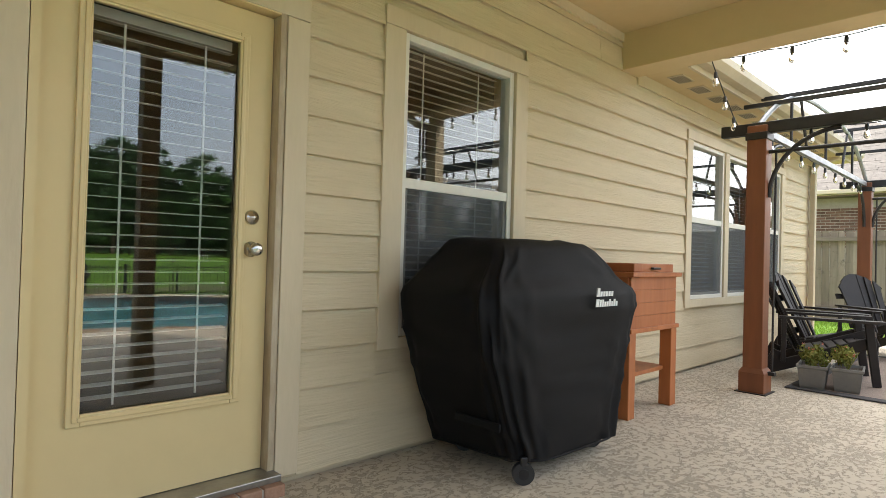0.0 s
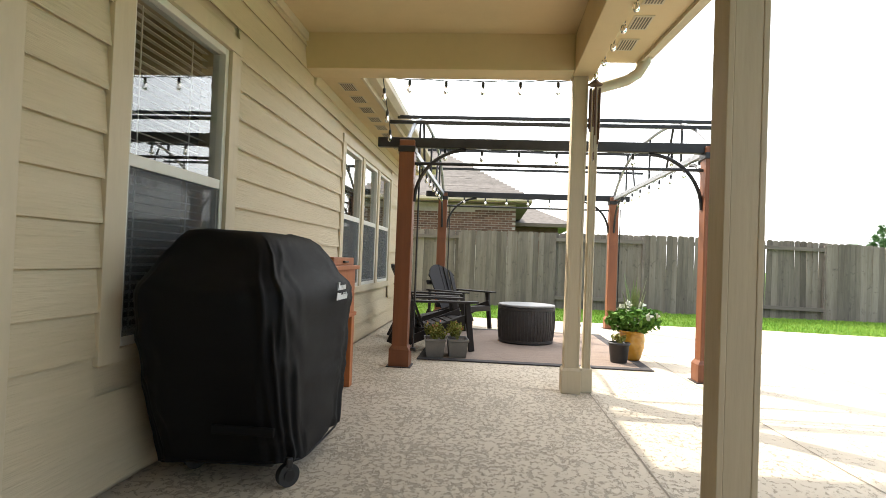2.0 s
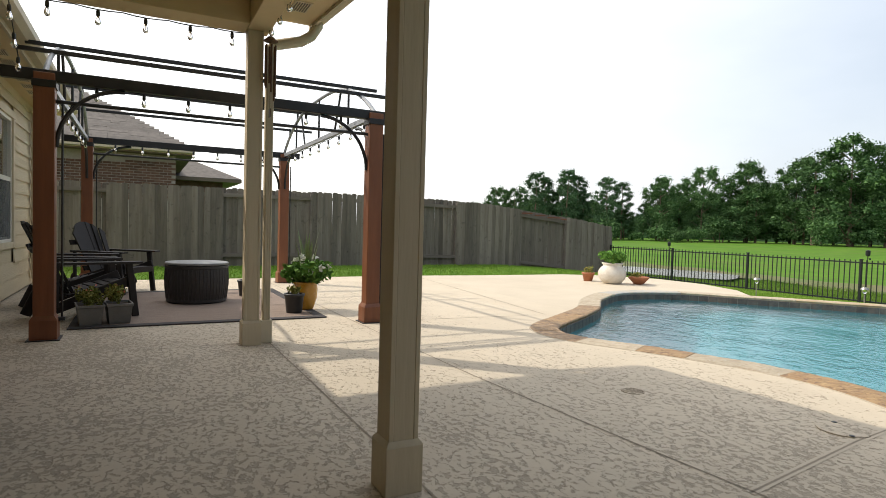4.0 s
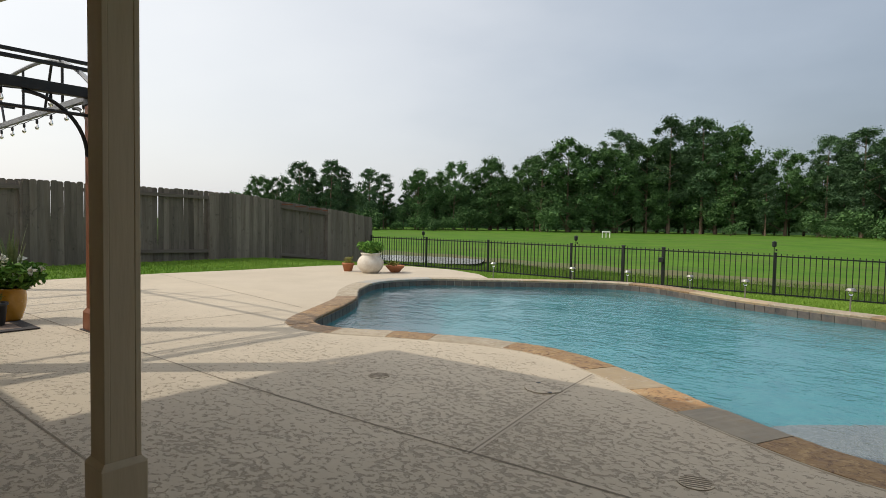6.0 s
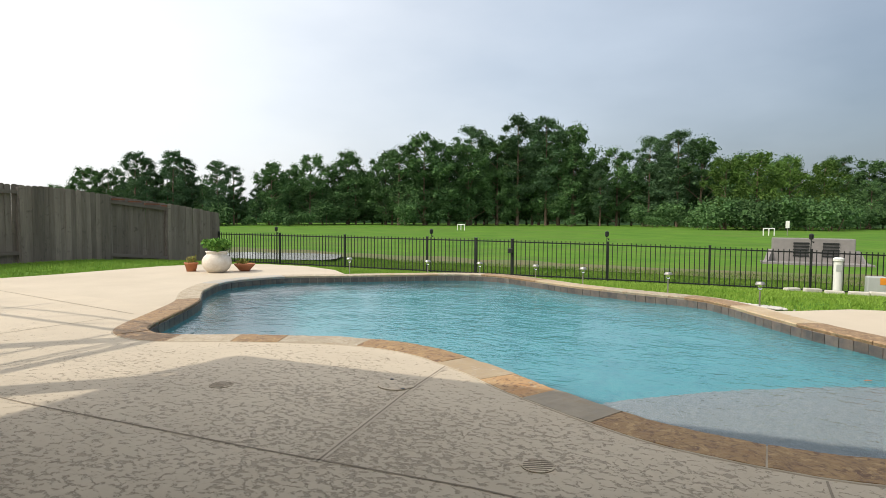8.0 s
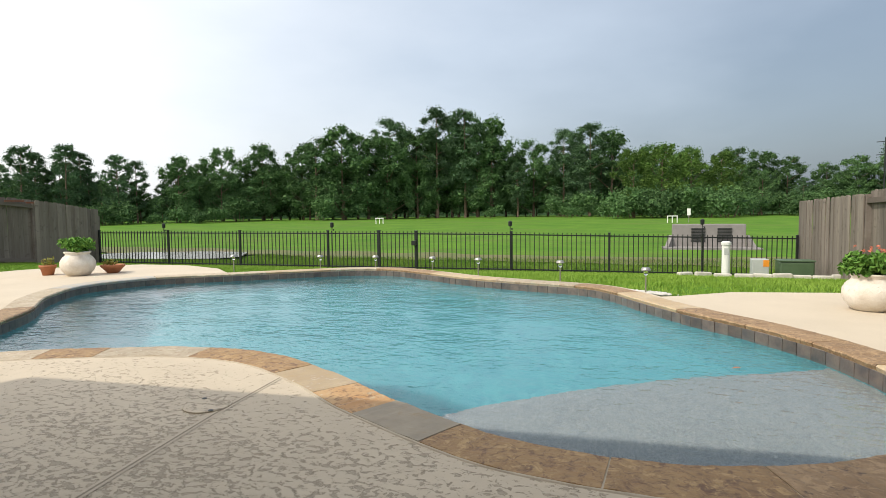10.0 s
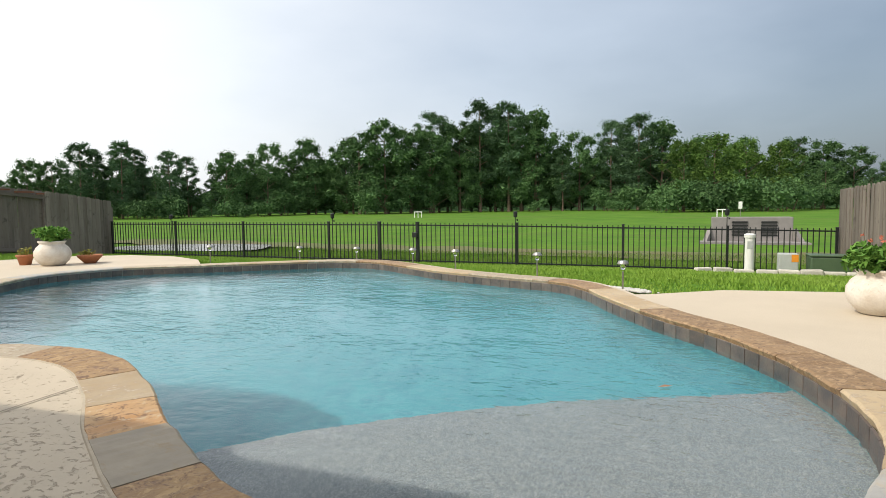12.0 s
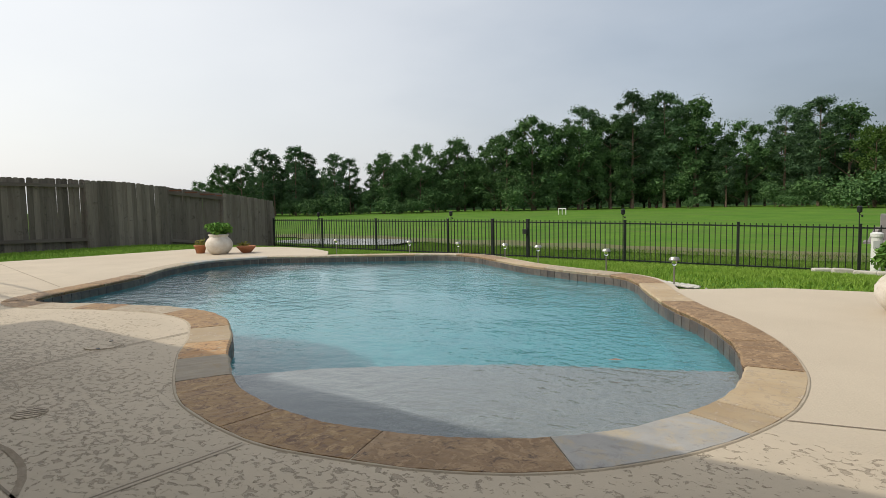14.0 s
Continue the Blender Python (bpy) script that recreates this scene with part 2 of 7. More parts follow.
mottle(M_STONES["rust"], (0.15, 0.08, 0.042), 6, 0.50, 0.62); mottle(M_STONES["rust"], (0.44, 0.29, 0.13), 5, 0.54, 0.62)
mottle(M_STONES["orange"], (0.22, 0.12, 0.055), 6, 0.53, 0.60); mottle(M_STONES["orange"], (0.52, 0.44, 0.31), 4, 0.55, 0.68)
mottle(M_STONES["tan"], (0.25, 0.155, 0.08), 5, 0.53, 0.60); mottle(M_STONES["tan"], (0.56, 0.48, 0.36), 5, 0.54, 0.66)
mottle(M_STONES["brown"], (0.39, 0.26, 0.14), 6, 0.51, 0.58); mottle(M_STONES["brown"], (0.10, 0.06, 0.038), 8, 0.54, 0.64)
mottle(M_STONES["blue"], (0.44, 0.375, 0.27), 2.2, 0.46, 0.60); mottle(M_STONES["blue"], (0.27, 0.255, 0.235), 5, 0.54, 0.68)
mottle(M_STONES["cream"], (0.27, 0.19, 0.11), 5, 0.52, 0.64); mottle(M_STONES["cream"], (0.55, 0.49, 0.40), 6, 0.56, 0.66)
mottle(M_STONES["grey"], (0.30, 0.23, 0.14), 5, 0.54, 0.66)
mottle(M_FENCE, (0.045, 0.037, 0.03), 1.6, 0.56, 0.72)
M_TILE = mat("slate_pool_tile", (0.075, 0.066, 0.064), (0.155, 0.122, 0.10), 9, 0.5, bump=0.2, vary=0.4, fine=0.3)
M_NOSE = mat("pale_coping_mortar", (0.47, 0.40, 0.30), (0.39, 0.33, 0.245), 9, 0.8, bump=0.3)
M_GROUT = mat("grout", (0.36, 0.32, 0.265), (0.29, 0.26, 0.215), 12, 0.85, bump=0.2)
M_IRON = mat("black_iron", (0.012, 0.014, 0.014), (0.02, 0.022, 0.022), 9, 0.45, metal=0.2, bump=0.05)
M_BARK = mat("pine_bark", (0.115, 0.075, 0.05), (0.18, 0.13, 0.09), 3, 0.9, bump=0.6)
M_RUG = mat("woven_rug", (0.28, 0.21, 0.165), (0.215, 0.16, 0.125), 5, 0.95, bump=0.4, bscale=90, stretch=(8, 0.6, 1), fine=0.5)
M_RUGB = mat("dark_rug_border", (0.045, 0.04, 0.04), (0.065, 0.058, 0.056), 8, 0.95, bump=0.4, bscale=90, fine=0.4)
M_CONC = mat("grey_concrete", (0.25, 0.23, 0.22), (0.19, 0.175, 0.165), 0.8, 0.85, bump=0.3)
M_OPENING_SHADE = mat("opening_shade", (0.085, 0.08, 0.078), (0.06, 0.057, 0.055), 3, 0.85, bump=0.2)
M_PVC = mat("white_pvc", (0.74, 0.74, 0.70), (0.68, 0.68, 0.64), 4, 0.4, bump=0.02, fine=0.05)
M_UTIL = mat("pale_utility_box", (0.42, 0.44, 0.42), (0.38, 0.40, 0.38), 4, 0.5, bump=0.04)
M_UTILG = mat("green_utility_box", (0.075, 0.12, 0.06), (0.06, 0.10, 0.05), 4, 0.5, bump=0.04)
M_ORANGE = mat("orange_sticker", (0.75, 0.28, 0.02), (0.7, 0.25, 0.02), 4, 0.5, bump=0)
M_EDGE = mat("limestone_edging", (0.58, 0.55, 0.48), (0.45, 0.42, 0.36), 5, 0.85, bump=0.5, vary=0.2)
M_PEBBLE = mat("white_pebble", (0.68, 0.66, 0.61), (0.55, 0.53, 0.48), 9, 0.8, bump=0.3, vary=0.3)
M_BULB = glass("bulb_glass", (1, 0.97, 0.9), 1.45)
M_LAMPM = mat("brushed_lamp_metal", (0.38, 0.36, 0.32), (0.3, 0.285, 0.26), 9, 0.35, metal=0.8, bump=0.03)
M_CHIME = mat("bronze_chime", (0.16, 0.09, 0.05), (0.11, 0.06, 0.035), 9, 0.4, metal=0.6, bump=0.05)


def deck_material():
    """Sprayed deck coating: flat tan skin with ragged darker flakes in loose clusters."""
    m = mat("textured_deck", (0.56, 0.475, 0.355), (0.50, 0.425, 0.318), 0.9, 0.78, bump=0.0, fine=0.1)
    n, l = m.node_tree.nodes, m.node_tree.links
    p = n["Principled BSDF"]
    old = p.inputs["Base Color"].links[0].from_socket
    tc = n.new("ShaderNodeTexCoord")
    mp = n.new("ShaderNodeMapping")
    mp.inputs["Scale"].default_value, mp.inputs["Rotation"].default_value = (0.88, 1.12, 1.0), (0, 0, 0.2)
    l.new(tc.outputs["Object"], mp.inputs[0])

    def tex(scale, detail, rough, twist=0.0):
        q = n.new("ShaderNodeTexNoise")
        q.inputs["Scale"].default_value, q.inputs["Detail"].default_value, q.inputs["Roughness"].default_value = scale, detail, rough
        q.inputs["Distortion"].default_value = twist
        l.new(mp.outputs[0], q.inputs["Vector"])
        return q

    def calc(op, a, b):
        q = n.new("ShaderNodeMath"); q.operation = op
        for k, v in enumerate((a, b)):
            if isinstance(v, float):
                q.inputs[k].default_value = v
            else:
                l.new(v, q.inputs[k])
        return q.outputs[0]

    flake, cluster, broad = tex(27.0, 7.0, 0.70, 0.5), tex(3.4, 3.0, 0.6), tex(0.45, 2.0, 0.5)
    place = n.new("ShaderNodeSeparateXYZ")
    l.new(tc.outputs["Object"], place.inputs[0])
    # fewer flakes towards the pool: sun-washed contrast put into the flake mask
    sun_fade = n.new("ShaderNodeMapRange"); sun_fade.inputs[1].default_value, sun_fade.inputs[2].default_value = -4.3, -5.9
    sun_fade.inputs[3].default_value, sun_fade.inputs[4].default_value = 0.0, 0.085
    l.new(place.outputs["Y"], sun_fade.inputs[0])
    # likewise towards +x beyond the joint, where the deck lies in sun
    side = n.new("ShaderNodeMapRange"); side.inputs[1].default_value, side.inputs[2].default_value = 0.6, 2.2
    side.inputs[3].default_value, side.inputs[4].default_value = 0.0, 0.05
    l.new(place.outputs["X"], side.inputs[0])
    slab = calc("LESS_THAN", place.outputs["Y"], -2.5)
    level = calc("ADD", calc("MULTIPLY", calc("SUBTRACT", cluster.outputs["Fac"], 0.5), 0.22), calc("MULTIPLY", calc("SUBTRACT", broad.outputs["Fac"], 0.5), 0.16))
    depth = calc("ADD", calc("SUBTRACT", calc("SUBTRACT", flake.outputs["Fac"], level), 0.458), calc("ADD", sun_fade.outputs[0], calc("MULTIPLY", slab, side.outputs[0])))
    skin = n.new("ShaderNodeMapRange"); skin.inputs[1].default_value, skin.inputs[2].default_value = -0.012, 0.012
    l.new(depth, skin.inputs[0])
    rim = n.new("ShaderNodeMapRange"); rim.inputs[1].default_value, rim.inputs[2].default_value = -0.05, -0.005
    l.new(depth, rim.inputs[0])
    bare = n.new("ShaderNodeMix"); bare.data_type = "RGBA"
    bare.inputs["A"].default_value, bare.inputs["B"].default_value = (0.385, 0.32, 0.235, 1), (0.29, 0.237, 0.172, 1)
    l.new(rim.outputs[0], bare.inputs["Factor"])
    mx = n.new("ShaderNodeMix"); mx.data_type = "RGBA"
    l.new(skin.outputs[0], mx.inputs["Factor"]); l.new(bare.outputs["Result"], mx.inputs["A"]); l.new(old, mx.inputs["B"])
    l.new(mx.outputs["Result"], p.inputs["Base Color"])
    bp = n.new("ShaderNodeBump"); bp.inputs["Strength"].default_value, bp.inputs["Distance"].default_value = 0.7, 0.006
    l.new(skin.outputs[0], bp.inputs["Height"])
    gr = n.new("ShaderNodeTexNoise"); gr.inputs["Scale"].default_value = 160
    l.new(tc.outputs["Object"], gr.inputs["Vector"])
    b2 = n.new("ShaderNodeBump"); b2.inputs["Strength"].default_value, b2.inputs["Distance"].default_value = 0.25, 0.003
    l.new(gr.outputs["Fac"], b2.inputs["Height"]); l.new(bp.outputs[0], b2.inputs["Normal"])
    l.new(b2.outputs[0], p.inputs["Normal"])
    return m


M_DECK = deck_material()
M_DECK2 = mat("smooth_pale_deck", (0.555, 0.475, 0.36), (0.50, 0.425, 0.32), 0.8, 0.8, bump=0.35, bscale=90, fine=0.14)


def water_material():
    m = glass("pool_water", (0.86, 0.97, 1.0), 1.333)
    n, l = m.node_tree.nodes, m.node_tree.links
    p = n["Principled BSDF"]
    tc = n.new("ShaderNodeTexCoord")
    mp = n.new("ShaderNodeMapping"); mp.inputs["Scale"].default_value, mp.inputs["Rotation"].default_value = (1.0, 1.45, 1), (0, 0, 0.5)
    l.new(tc.outputs["Object"], mp.inputs[0])
    a = n.new("ShaderNodeTexNoise"); a.inputs["Scale"].default_value, a.inputs["Detail"].default_value = 4.2, 3
    b = n.new("ShaderNodeTexNoise"); b.inputs["Scale"].default_value, b.inputs["Detail"].default_value = 12, 3
    for q in (a, b):
        l.new(mp.outputs[0], q.inputs["Vector"])
    s = n.new("ShaderNodeMath"); s.operation = "MULTIPLY_ADD"; s.inputs[1].default_value = 0.55
    l.new(b.outputs["Fac"], s.inputs[0]); l.new(a.outputs["Fac"], s.inputs[2])
    calm = n.new("ShaderNodeTexNoise"); calm.inputs["Scale"].default_value, calm.inputs["Detail"].default_value = 0.45, 2
    l.new(mp.outputs[0], calm.inputs["Vector"])
    cr_ = n.new("ShaderNodeMapRange"); cr_.inputs[1].default_value, cr_.inputs[2].default_value = 0.35, 0.65
    cr_.inputs[3].default_value, cr_.inputs[4].default_value = 0.35, 1.15
    l.new(calm.outputs["Fac"], cr_.inputs[0])
    hgt = n.new("ShaderNodeMath"); hgt.operation = "MULTIPLY"
    l.new(s.outputs[0], hgt.inputs[0]); l.new(cr_.outputs[0], hgt.inputs[1])
    bp = n.new("ShaderNodeBump"); bp.inputs["Strength"].default_value, bp.inputs["Distance"].default_value = 0.30, 0.05
    l.new(hgt.outputs[0], bp.inputs["Height"]); l.new(bp.outputs[0], p.inputs["Normal"])
    return m


M_WATER = water_material()


def speckle(name, a, b, c, scale=70, cloud=1.2):
    """Pebble plaster: fine grains of three colours."""
    m = mat(name, a, b, cloud, 0.7, bump=0.1, fine=0.1)
    n, l = m.node_tree.nodes, m.node_tree.links
    p = n["Principled BSDF"]
    old = p.inputs["Base Color"].links[0].from_socket
    tc = n.new("ShaderNodeTexCoord")
    v = n.new("ShaderNodeTexVoronoi"); v.inputs["Scale"].default_value = scale
    l.new(tc.outputs["Object"], v.inputs["Vector"])
    sep = n.new("ShaderNodeSeparateColor")
    l.new(v.outputs["Color"], sep.inputs[0])
    r = n.new("ShaderNodeMapRange"); r.inputs[1].default_value, r.inputs[2].default_value = 0.55, 0.75
    l.new(sep.outputs[0], r.inputs[0])
    mx = n.new("ShaderNodeMix"); mx.data_type = "RGBA"; mx.inputs["B"].default_value = (*c, 1)
    l.new(r.outputs[0], mx.inputs["Factor"]); l.new(old, mx.inputs["A"])
    l.new(mx.outputs["Result"], p.inputs["Base Color"])
    return m


M_SHELF = speckle("pebble_shelf", (0.115, 0.125, 0.13), (0.145, 0.155, 0.16), (0.33, 0.33, 0.315), 320)
M_POOL = speckle("blue_pool_plaster", (0.026, 0.175, 0.222), (0.05, 0.262, 0.30), (0.08, 0.31, 0.335), 45, 4.5)


def grass_material(name, far):
    m = mat(name, (0.060, 0.148, 0.014), (0.104, 0.202, 0.024), 0.35 if far else 2.0, 0.9, bump=0.6, bscale=3 if far else 60, fine=0.5, spec=0.08)
    n, l = m.node_tree.nodes, m.node_tree.links
    p = n["Principled BSDF"]
    old = p.inputs["Base Color"].links[0].from_socket
    tc = n.new("ShaderNodeTexCoord")
    mp = n.new("ShaderNodeMapping"); mp.inputs["Scale"].default_value = (0.12, 0.9, 1)
    l.new(tc.outputs["Object"], mp.inputs[0])
    t = n.new("ShaderNodeTexNoise"); t.inputs["Scale"].default_value, t.inputs["Detail"].default_value = 1.0, 5
    l.new(mp.outputs[0], t.inputs["Vector"])
    r = n.new("ShaderNodeMapRange"); r.inputs[1].default_value, r.inputs[2].default_value = 0.50, 0.72
    l.new(t.outputs["Fac"], r.inputs[0])
    mx = n.new("ShaderNodeMix"); mx.data_type = "RGBA"; mx.inputs["B"].default_value = (0.105, 0.150, 0.036, 1)
    l.new(r.outputs[0], mx.inputs["Factor"]); l.new(old, mx.inputs["A"])
    l.new(mx.outputs["Result"], p.inputs["Base Color"])
    return m


M_GRASS = grass_material("field_grass", True)
M_BLADE = mat("grass_blade", (0.15, 0.275, 0.03), (0.23, 0.345, 0.055), 1.2, 0.7, bump=0, fine=0.3, spec=0.15)
M_MEADOW = mat("meadow_blade", (0.078, 0.165, 0.02), (0.15, 0.235, 0.038), 0.8, 0.75, bump=0, fine=0.4, spec=0.12)
M_MUD = mat("reddish_ditch_soil", (0.135, 0.105, 0.048), (0.085, 0.13, 0.028), 1.1, 0.9, bump=0.4)


def foliage(name, a, b):
    """Leaves: colour varies from clump to clump and plant to plant; opaque."""
    m = bpy.data.materials.new(name)
    m.use_nodes = True
    n, l = m.node_tree.nodes, m.node_tree.links
    p = n["Principled BSDF"]
    g = n.new("ShaderNodeNewGeometry")
    mx = n.new("ShaderNodeMix"); mx.data_type = "RGBA"
    mx.inputs["A"].default_value, mx.inputs["B"].default_value = (*a, 1), (*b, 1)
    l.new(g.outputs["Random Per Island"], mx.inputs["Factor"])
    inf = n.new("ShaderNodeObjectInfo")
    h = n.new("ShaderNodeHueSaturation")
    v = n.new("ShaderNodeMapRange"); v.inputs[3].default_value, v.inputs[4].default_value = 0.75, 1.25
    l.new(inf.outputs["Random"], v.inputs[0]); l.new(v.outputs[0], h.inputs["Value"])
    l.new(mx.outputs["Result"], h.inputs["Color"]); l.new(h.outputs[0], p.inputs["Base Color"])
    p.inputs["Roughness"].default_value = 0.65
    p.inputs["Specular IOR Level"].default_value = 0.12
    return m


# pine and broadleaf greens are lifted and blued: distance haze in the colour
M_PINE = foliage("hazed_pine_needles", (0.042, 0.088, 0.042), (0.090, 0.156, 0.072))
M_OAK = foliage("hazed_broad_leaves", (0.043, 0.098, 0.035), (0.100, 0.182, 0.062))
M_LIME = foliage("young_leaves", (0.055, 0.115, 0.022), (0.105, 0.18, 0.038))
M_PLANT = foliage("pot_plant_leaves", (0.06, 0.15, 0.025), (0.14, 0.27, 0.05))
M_PLANTY = foliage("yellowed_leaves", (0.13, 0.16, 0.035), (0.30, 0.27, 0.07))


# ---------- builders ----------
def mesh_of(name, bm, material, smooth=False):
    me = bpy.data.meshes.new(name)
    bm.to_mesh(me)
    bm.free()
    for m in (material if isinstance(material, (list, tuple)) else [material]):
        me.materials.append(m)
    if smooth:
        me.polygons.foreach_set("use_smooth", [True] * len(me.polygons))
    return me


def part(name, bm, material, parent, label="", smooth=False):
    ob = new(name, mesh_of(name, bm, material, smooth))
    ob.parent = parent
    if label:
        ob["label"] = label
    return ob


def thing(name, x, y, z, label, category, rz=0, group="", kind=""):
    ob = new(name)
    ob.empty_display_size = 0.1
    ob.matrix_basis = pose(x, y, z, 0, 0, rz)
    return tagged(ob, label, category, group, kind)


def solid(name, bm, material, label, category="", kind="structure", smooth=False):
    return tagged(new(name, mesh_of(name, bm, material, smooth)), label, category, "", kind)


def box(bm, x0, x1, y0, y1, z0, z1, m=None, bevel=0.0):
    mat4 = Matrix.Translation(((x0 + x1) / 2, (y0 + y1) / 2, (z0 + z1) / 2)) @ Matrix.Diagonal((abs(x1 - x0), abs(y1 - y0), abs(z1 - z0), 1))
    if m is not None:
        mat4 = m @ mat4
    r = bmesh.ops.create_cube(bm, size=1, matrix=mat4)
    if bevel:
        es = list({e for v in r["verts"] for e in v.link_edges})
        bmesh.ops.bevel(bm, geom=es, offset=bevel, segments=2, affect="EDGES", profile=0.5)
    return bm


def boxed(*a, **k):
    return box(bmesh.new(), *a, **k)


def rod(bm, a, b, r, seg=8, r2=None, cap=True):
    a, b = Vector(a), Vector(b)
    d = b - a
    m = Matrix.Translation((a + b) / 2) @ d.to_track_quat("Z", "Y").to_matrix().to_4x4()
    bmesh.ops.create_cone(bm, cap_ends=cap, segments=seg, radius1=r, radius2=r if r2 is None else r2, depth=d.length, matrix=m)
    return bm


def tube(bm, pts, r, seg=8, r2=None):
    """One swept tube along the points."""
    pts = [Vector(p) for p in pts]
    rings = []
    for i, p in enumerate(pts):
        t = (pts[min(i + 1, len(pts) - 1)] - pts[max(i - 1, 0)]).normalized()
        u = t.orthogonal().normalized() if abs(t.z) > 0.9 else t.cross(Vector((0, 0, 1))).normalized()
        if abs(t.z) > 0.9:
            u = Vector((1, 0, 0)) - t * t.x
            u.normalize()
        v = t.cross(u)
        rr = r if r2 is None else r + (r2 - r) * i / (len(pts) - 1)
        ring = [p + (u * math.cos(k * 2 * math.pi / seg) + v * math.sin(k * 2 * math.pi / seg)) * rr for k in range(seg)]
        if rings:
            last = [q.co for q in rings[-1]]
            best = min(range(seg), key=lambda s: sum((ring[(k + s) % seg] - last[k]).length for k in range(0, seg, 2)))
            ring = [ring[(k + best) % seg] for k in range(seg)]
        rings.append([bm.verts.new(q) for q in ring])
    for a, b in zip(rings, rings[1:]):
        for k in range(seg):
            bm.faces.new((a[k], a[(k + 1) % seg], b[(k + 1) % seg], b[k]))
    bm.faces.new(rings[0][::-1]); bm.faces.new(rings[-1])
    bmesh.ops.recalc_face_normals(bm, faces=bm.faces)
    return bm


def lathe(bm, prof, seg=28, wob=0.0):
    """Turns (radius, height) pairs round the z axis."""
    rings = []
    for r, z in prof:
        rings.append([bm.verts.new((r * math.cos(k * 2 * math.pi / seg), r * math.sin(k * 2 * math.pi / seg), z)) for k in range(seg)])
    for p, q in zip(rings, rings[1:]):
        for k in range(seg):
            bm.faces.new((p[k], p[(k + 1) % seg], q[(k + 1) % seg], q[k]))
    bm.faces.new(rings[0][::-1]); bm.faces.new(rings[-1])
    return bm


def leaves(bm, centre, rad, count, size, rng, flat=0.9, up=0.0):
    """Loose leaves as small bent quads inside an ellipsoid."""
    c, rad = Vector(centre), Vector(rad)
    for _ in range(count):
        d = Vector((rng.gauss(0, 1), rng.gauss(0, 1), rng.gauss(0, 1))).normalized() * (rng.random() ** 0.42)
        o = c + Vector((d.x * rad.x, d.y * rad.y, d.z * rad.z))
        u = Vector((rng.gauss(0, 1), rng.gauss(0, 1), rng.gauss(0, flat) + up)).normalized()
        v = u.orthogonal().normalized()
        v.rotate(Matrix.Rotation(rng.random() * 6.28, 3, u))
        s = size * rng.uniform(0.6, 1.35)
        w = u.cross(v) * 0.2 * s
        vs = [bm.verts.new(o + p) for p in (-u * s * 0.55, v * s * 0.30 + w, u * s * 0.55, -v * s * 0.30 + w)]
        bm.faces.new(vs)
    return bm


# ---------- pool outline ----------
POOL = [(-0.47, -5.58), (-0.85, -5.31), (-1.12, -5.15), (-1.47, -4.96), (-1.82, -4.82), (-2.32, -4.77), (-2.62, -4.83), (-3.0, -4.97), (-3.33, -5.2),
        (-3.59, -5.57), (-3.75, -6.02), (-3.78, -6.4), (-3.73, -6.8), (-3.55, -7.35), (-3.2, -7.98), (-2.83, -8.45), (-2.37, -9.2), (-2.0, -9.9), (-1.6, -10.33),
        (-0.8, -10.6), (0.2, -11.0), (1.0, -11.5), (1.85, -11.98), (2.6, -11.93), (3.4, -11.4), (4.4, -10.6), (5.25, -9.92), (5.52, -8.85), (4.93, -7.8),
        (4.12, -6.98), (3.58, -6.2), (3.17, -5.56), (2.9, -5.33), (2.55, -5.32), (2.08, -5.55), (1.6, -5.76), (1.1, -5.93), (0.58, -5.98), (0.1, -5.88)]


def closed_curve(pts, per=6):
    out = []
    n = len(pts)
    for i in range(n):
        p0, p1, p2, p3 = (Vector((*pts[(i + k) % n], 0)) for k in (-1, 0, 1, 2))
        for s in range(per):
            t = s / per
            out.append(0.5 * ((2 * p1) + (p2 - p0) * t + (2 * p0 - 5 * p1 + 4 * p2 - p3) * t * t + (3 * p1 - p0 - 3 * p2 + p3) * t ** 3))
    return out


def offset_curve(c, d):
    n = len(c)
    out = []
    for i in range(n):
        t = (c[(i + 2) % n] - c[i - 2]).normalized()
        out.append(c[i] + Vector((t.y, -t.x, 0)) * -d)
    return out


EDGE_IN = closed_curve(POOL)
area = sum(a.x * b.y - b.x * a.y for a, b in zip(EDGE_IN, EDGE_IN[1:] + EDGE_IN[:1]))
if area < 0:
    EDGE_IN.reverse()
EDGE_OUT = offset_curve(EDGE_IN, -0.30)      # counter-clockwise: outwards is to the right
NP = len(EDGE_IN)
WATER_Z = -0.11


def fill(loops, z, dz=0.0):
    """A flat sheet between an outer loop and its holes, with a skirt down by dz on the outer one."""
    bm = bmesh.new()
    edges = []
    first = None
    for lp in loops:
        vs = [bm.verts.new((p[0], p[1], z)) for p in lp]
        first = first or vs
        edges += [bm.edges.new((a, b)) for a, b in zip(vs, vs[1:] + vs[:1])]
    bmesh.ops.triangle_fill(bm, use_beauty=True, use_dissolve=False, edges=edges)
    bmesh.ops.recalc_face_normals(bm, faces=bm.faces)
    for f in bm.faces:
        if f.normal.z < 0:
            f.normal_flip()
    if dz:
        low = [bm.verts.new((v.co.x, v.co.y, z - dz)) for v in first]
        k = len(first)
        for i in range(k):
            bm.faces.new((first[i], first[(i + 1) % k], low[(i + 1) % k], low[i]))
    return bm


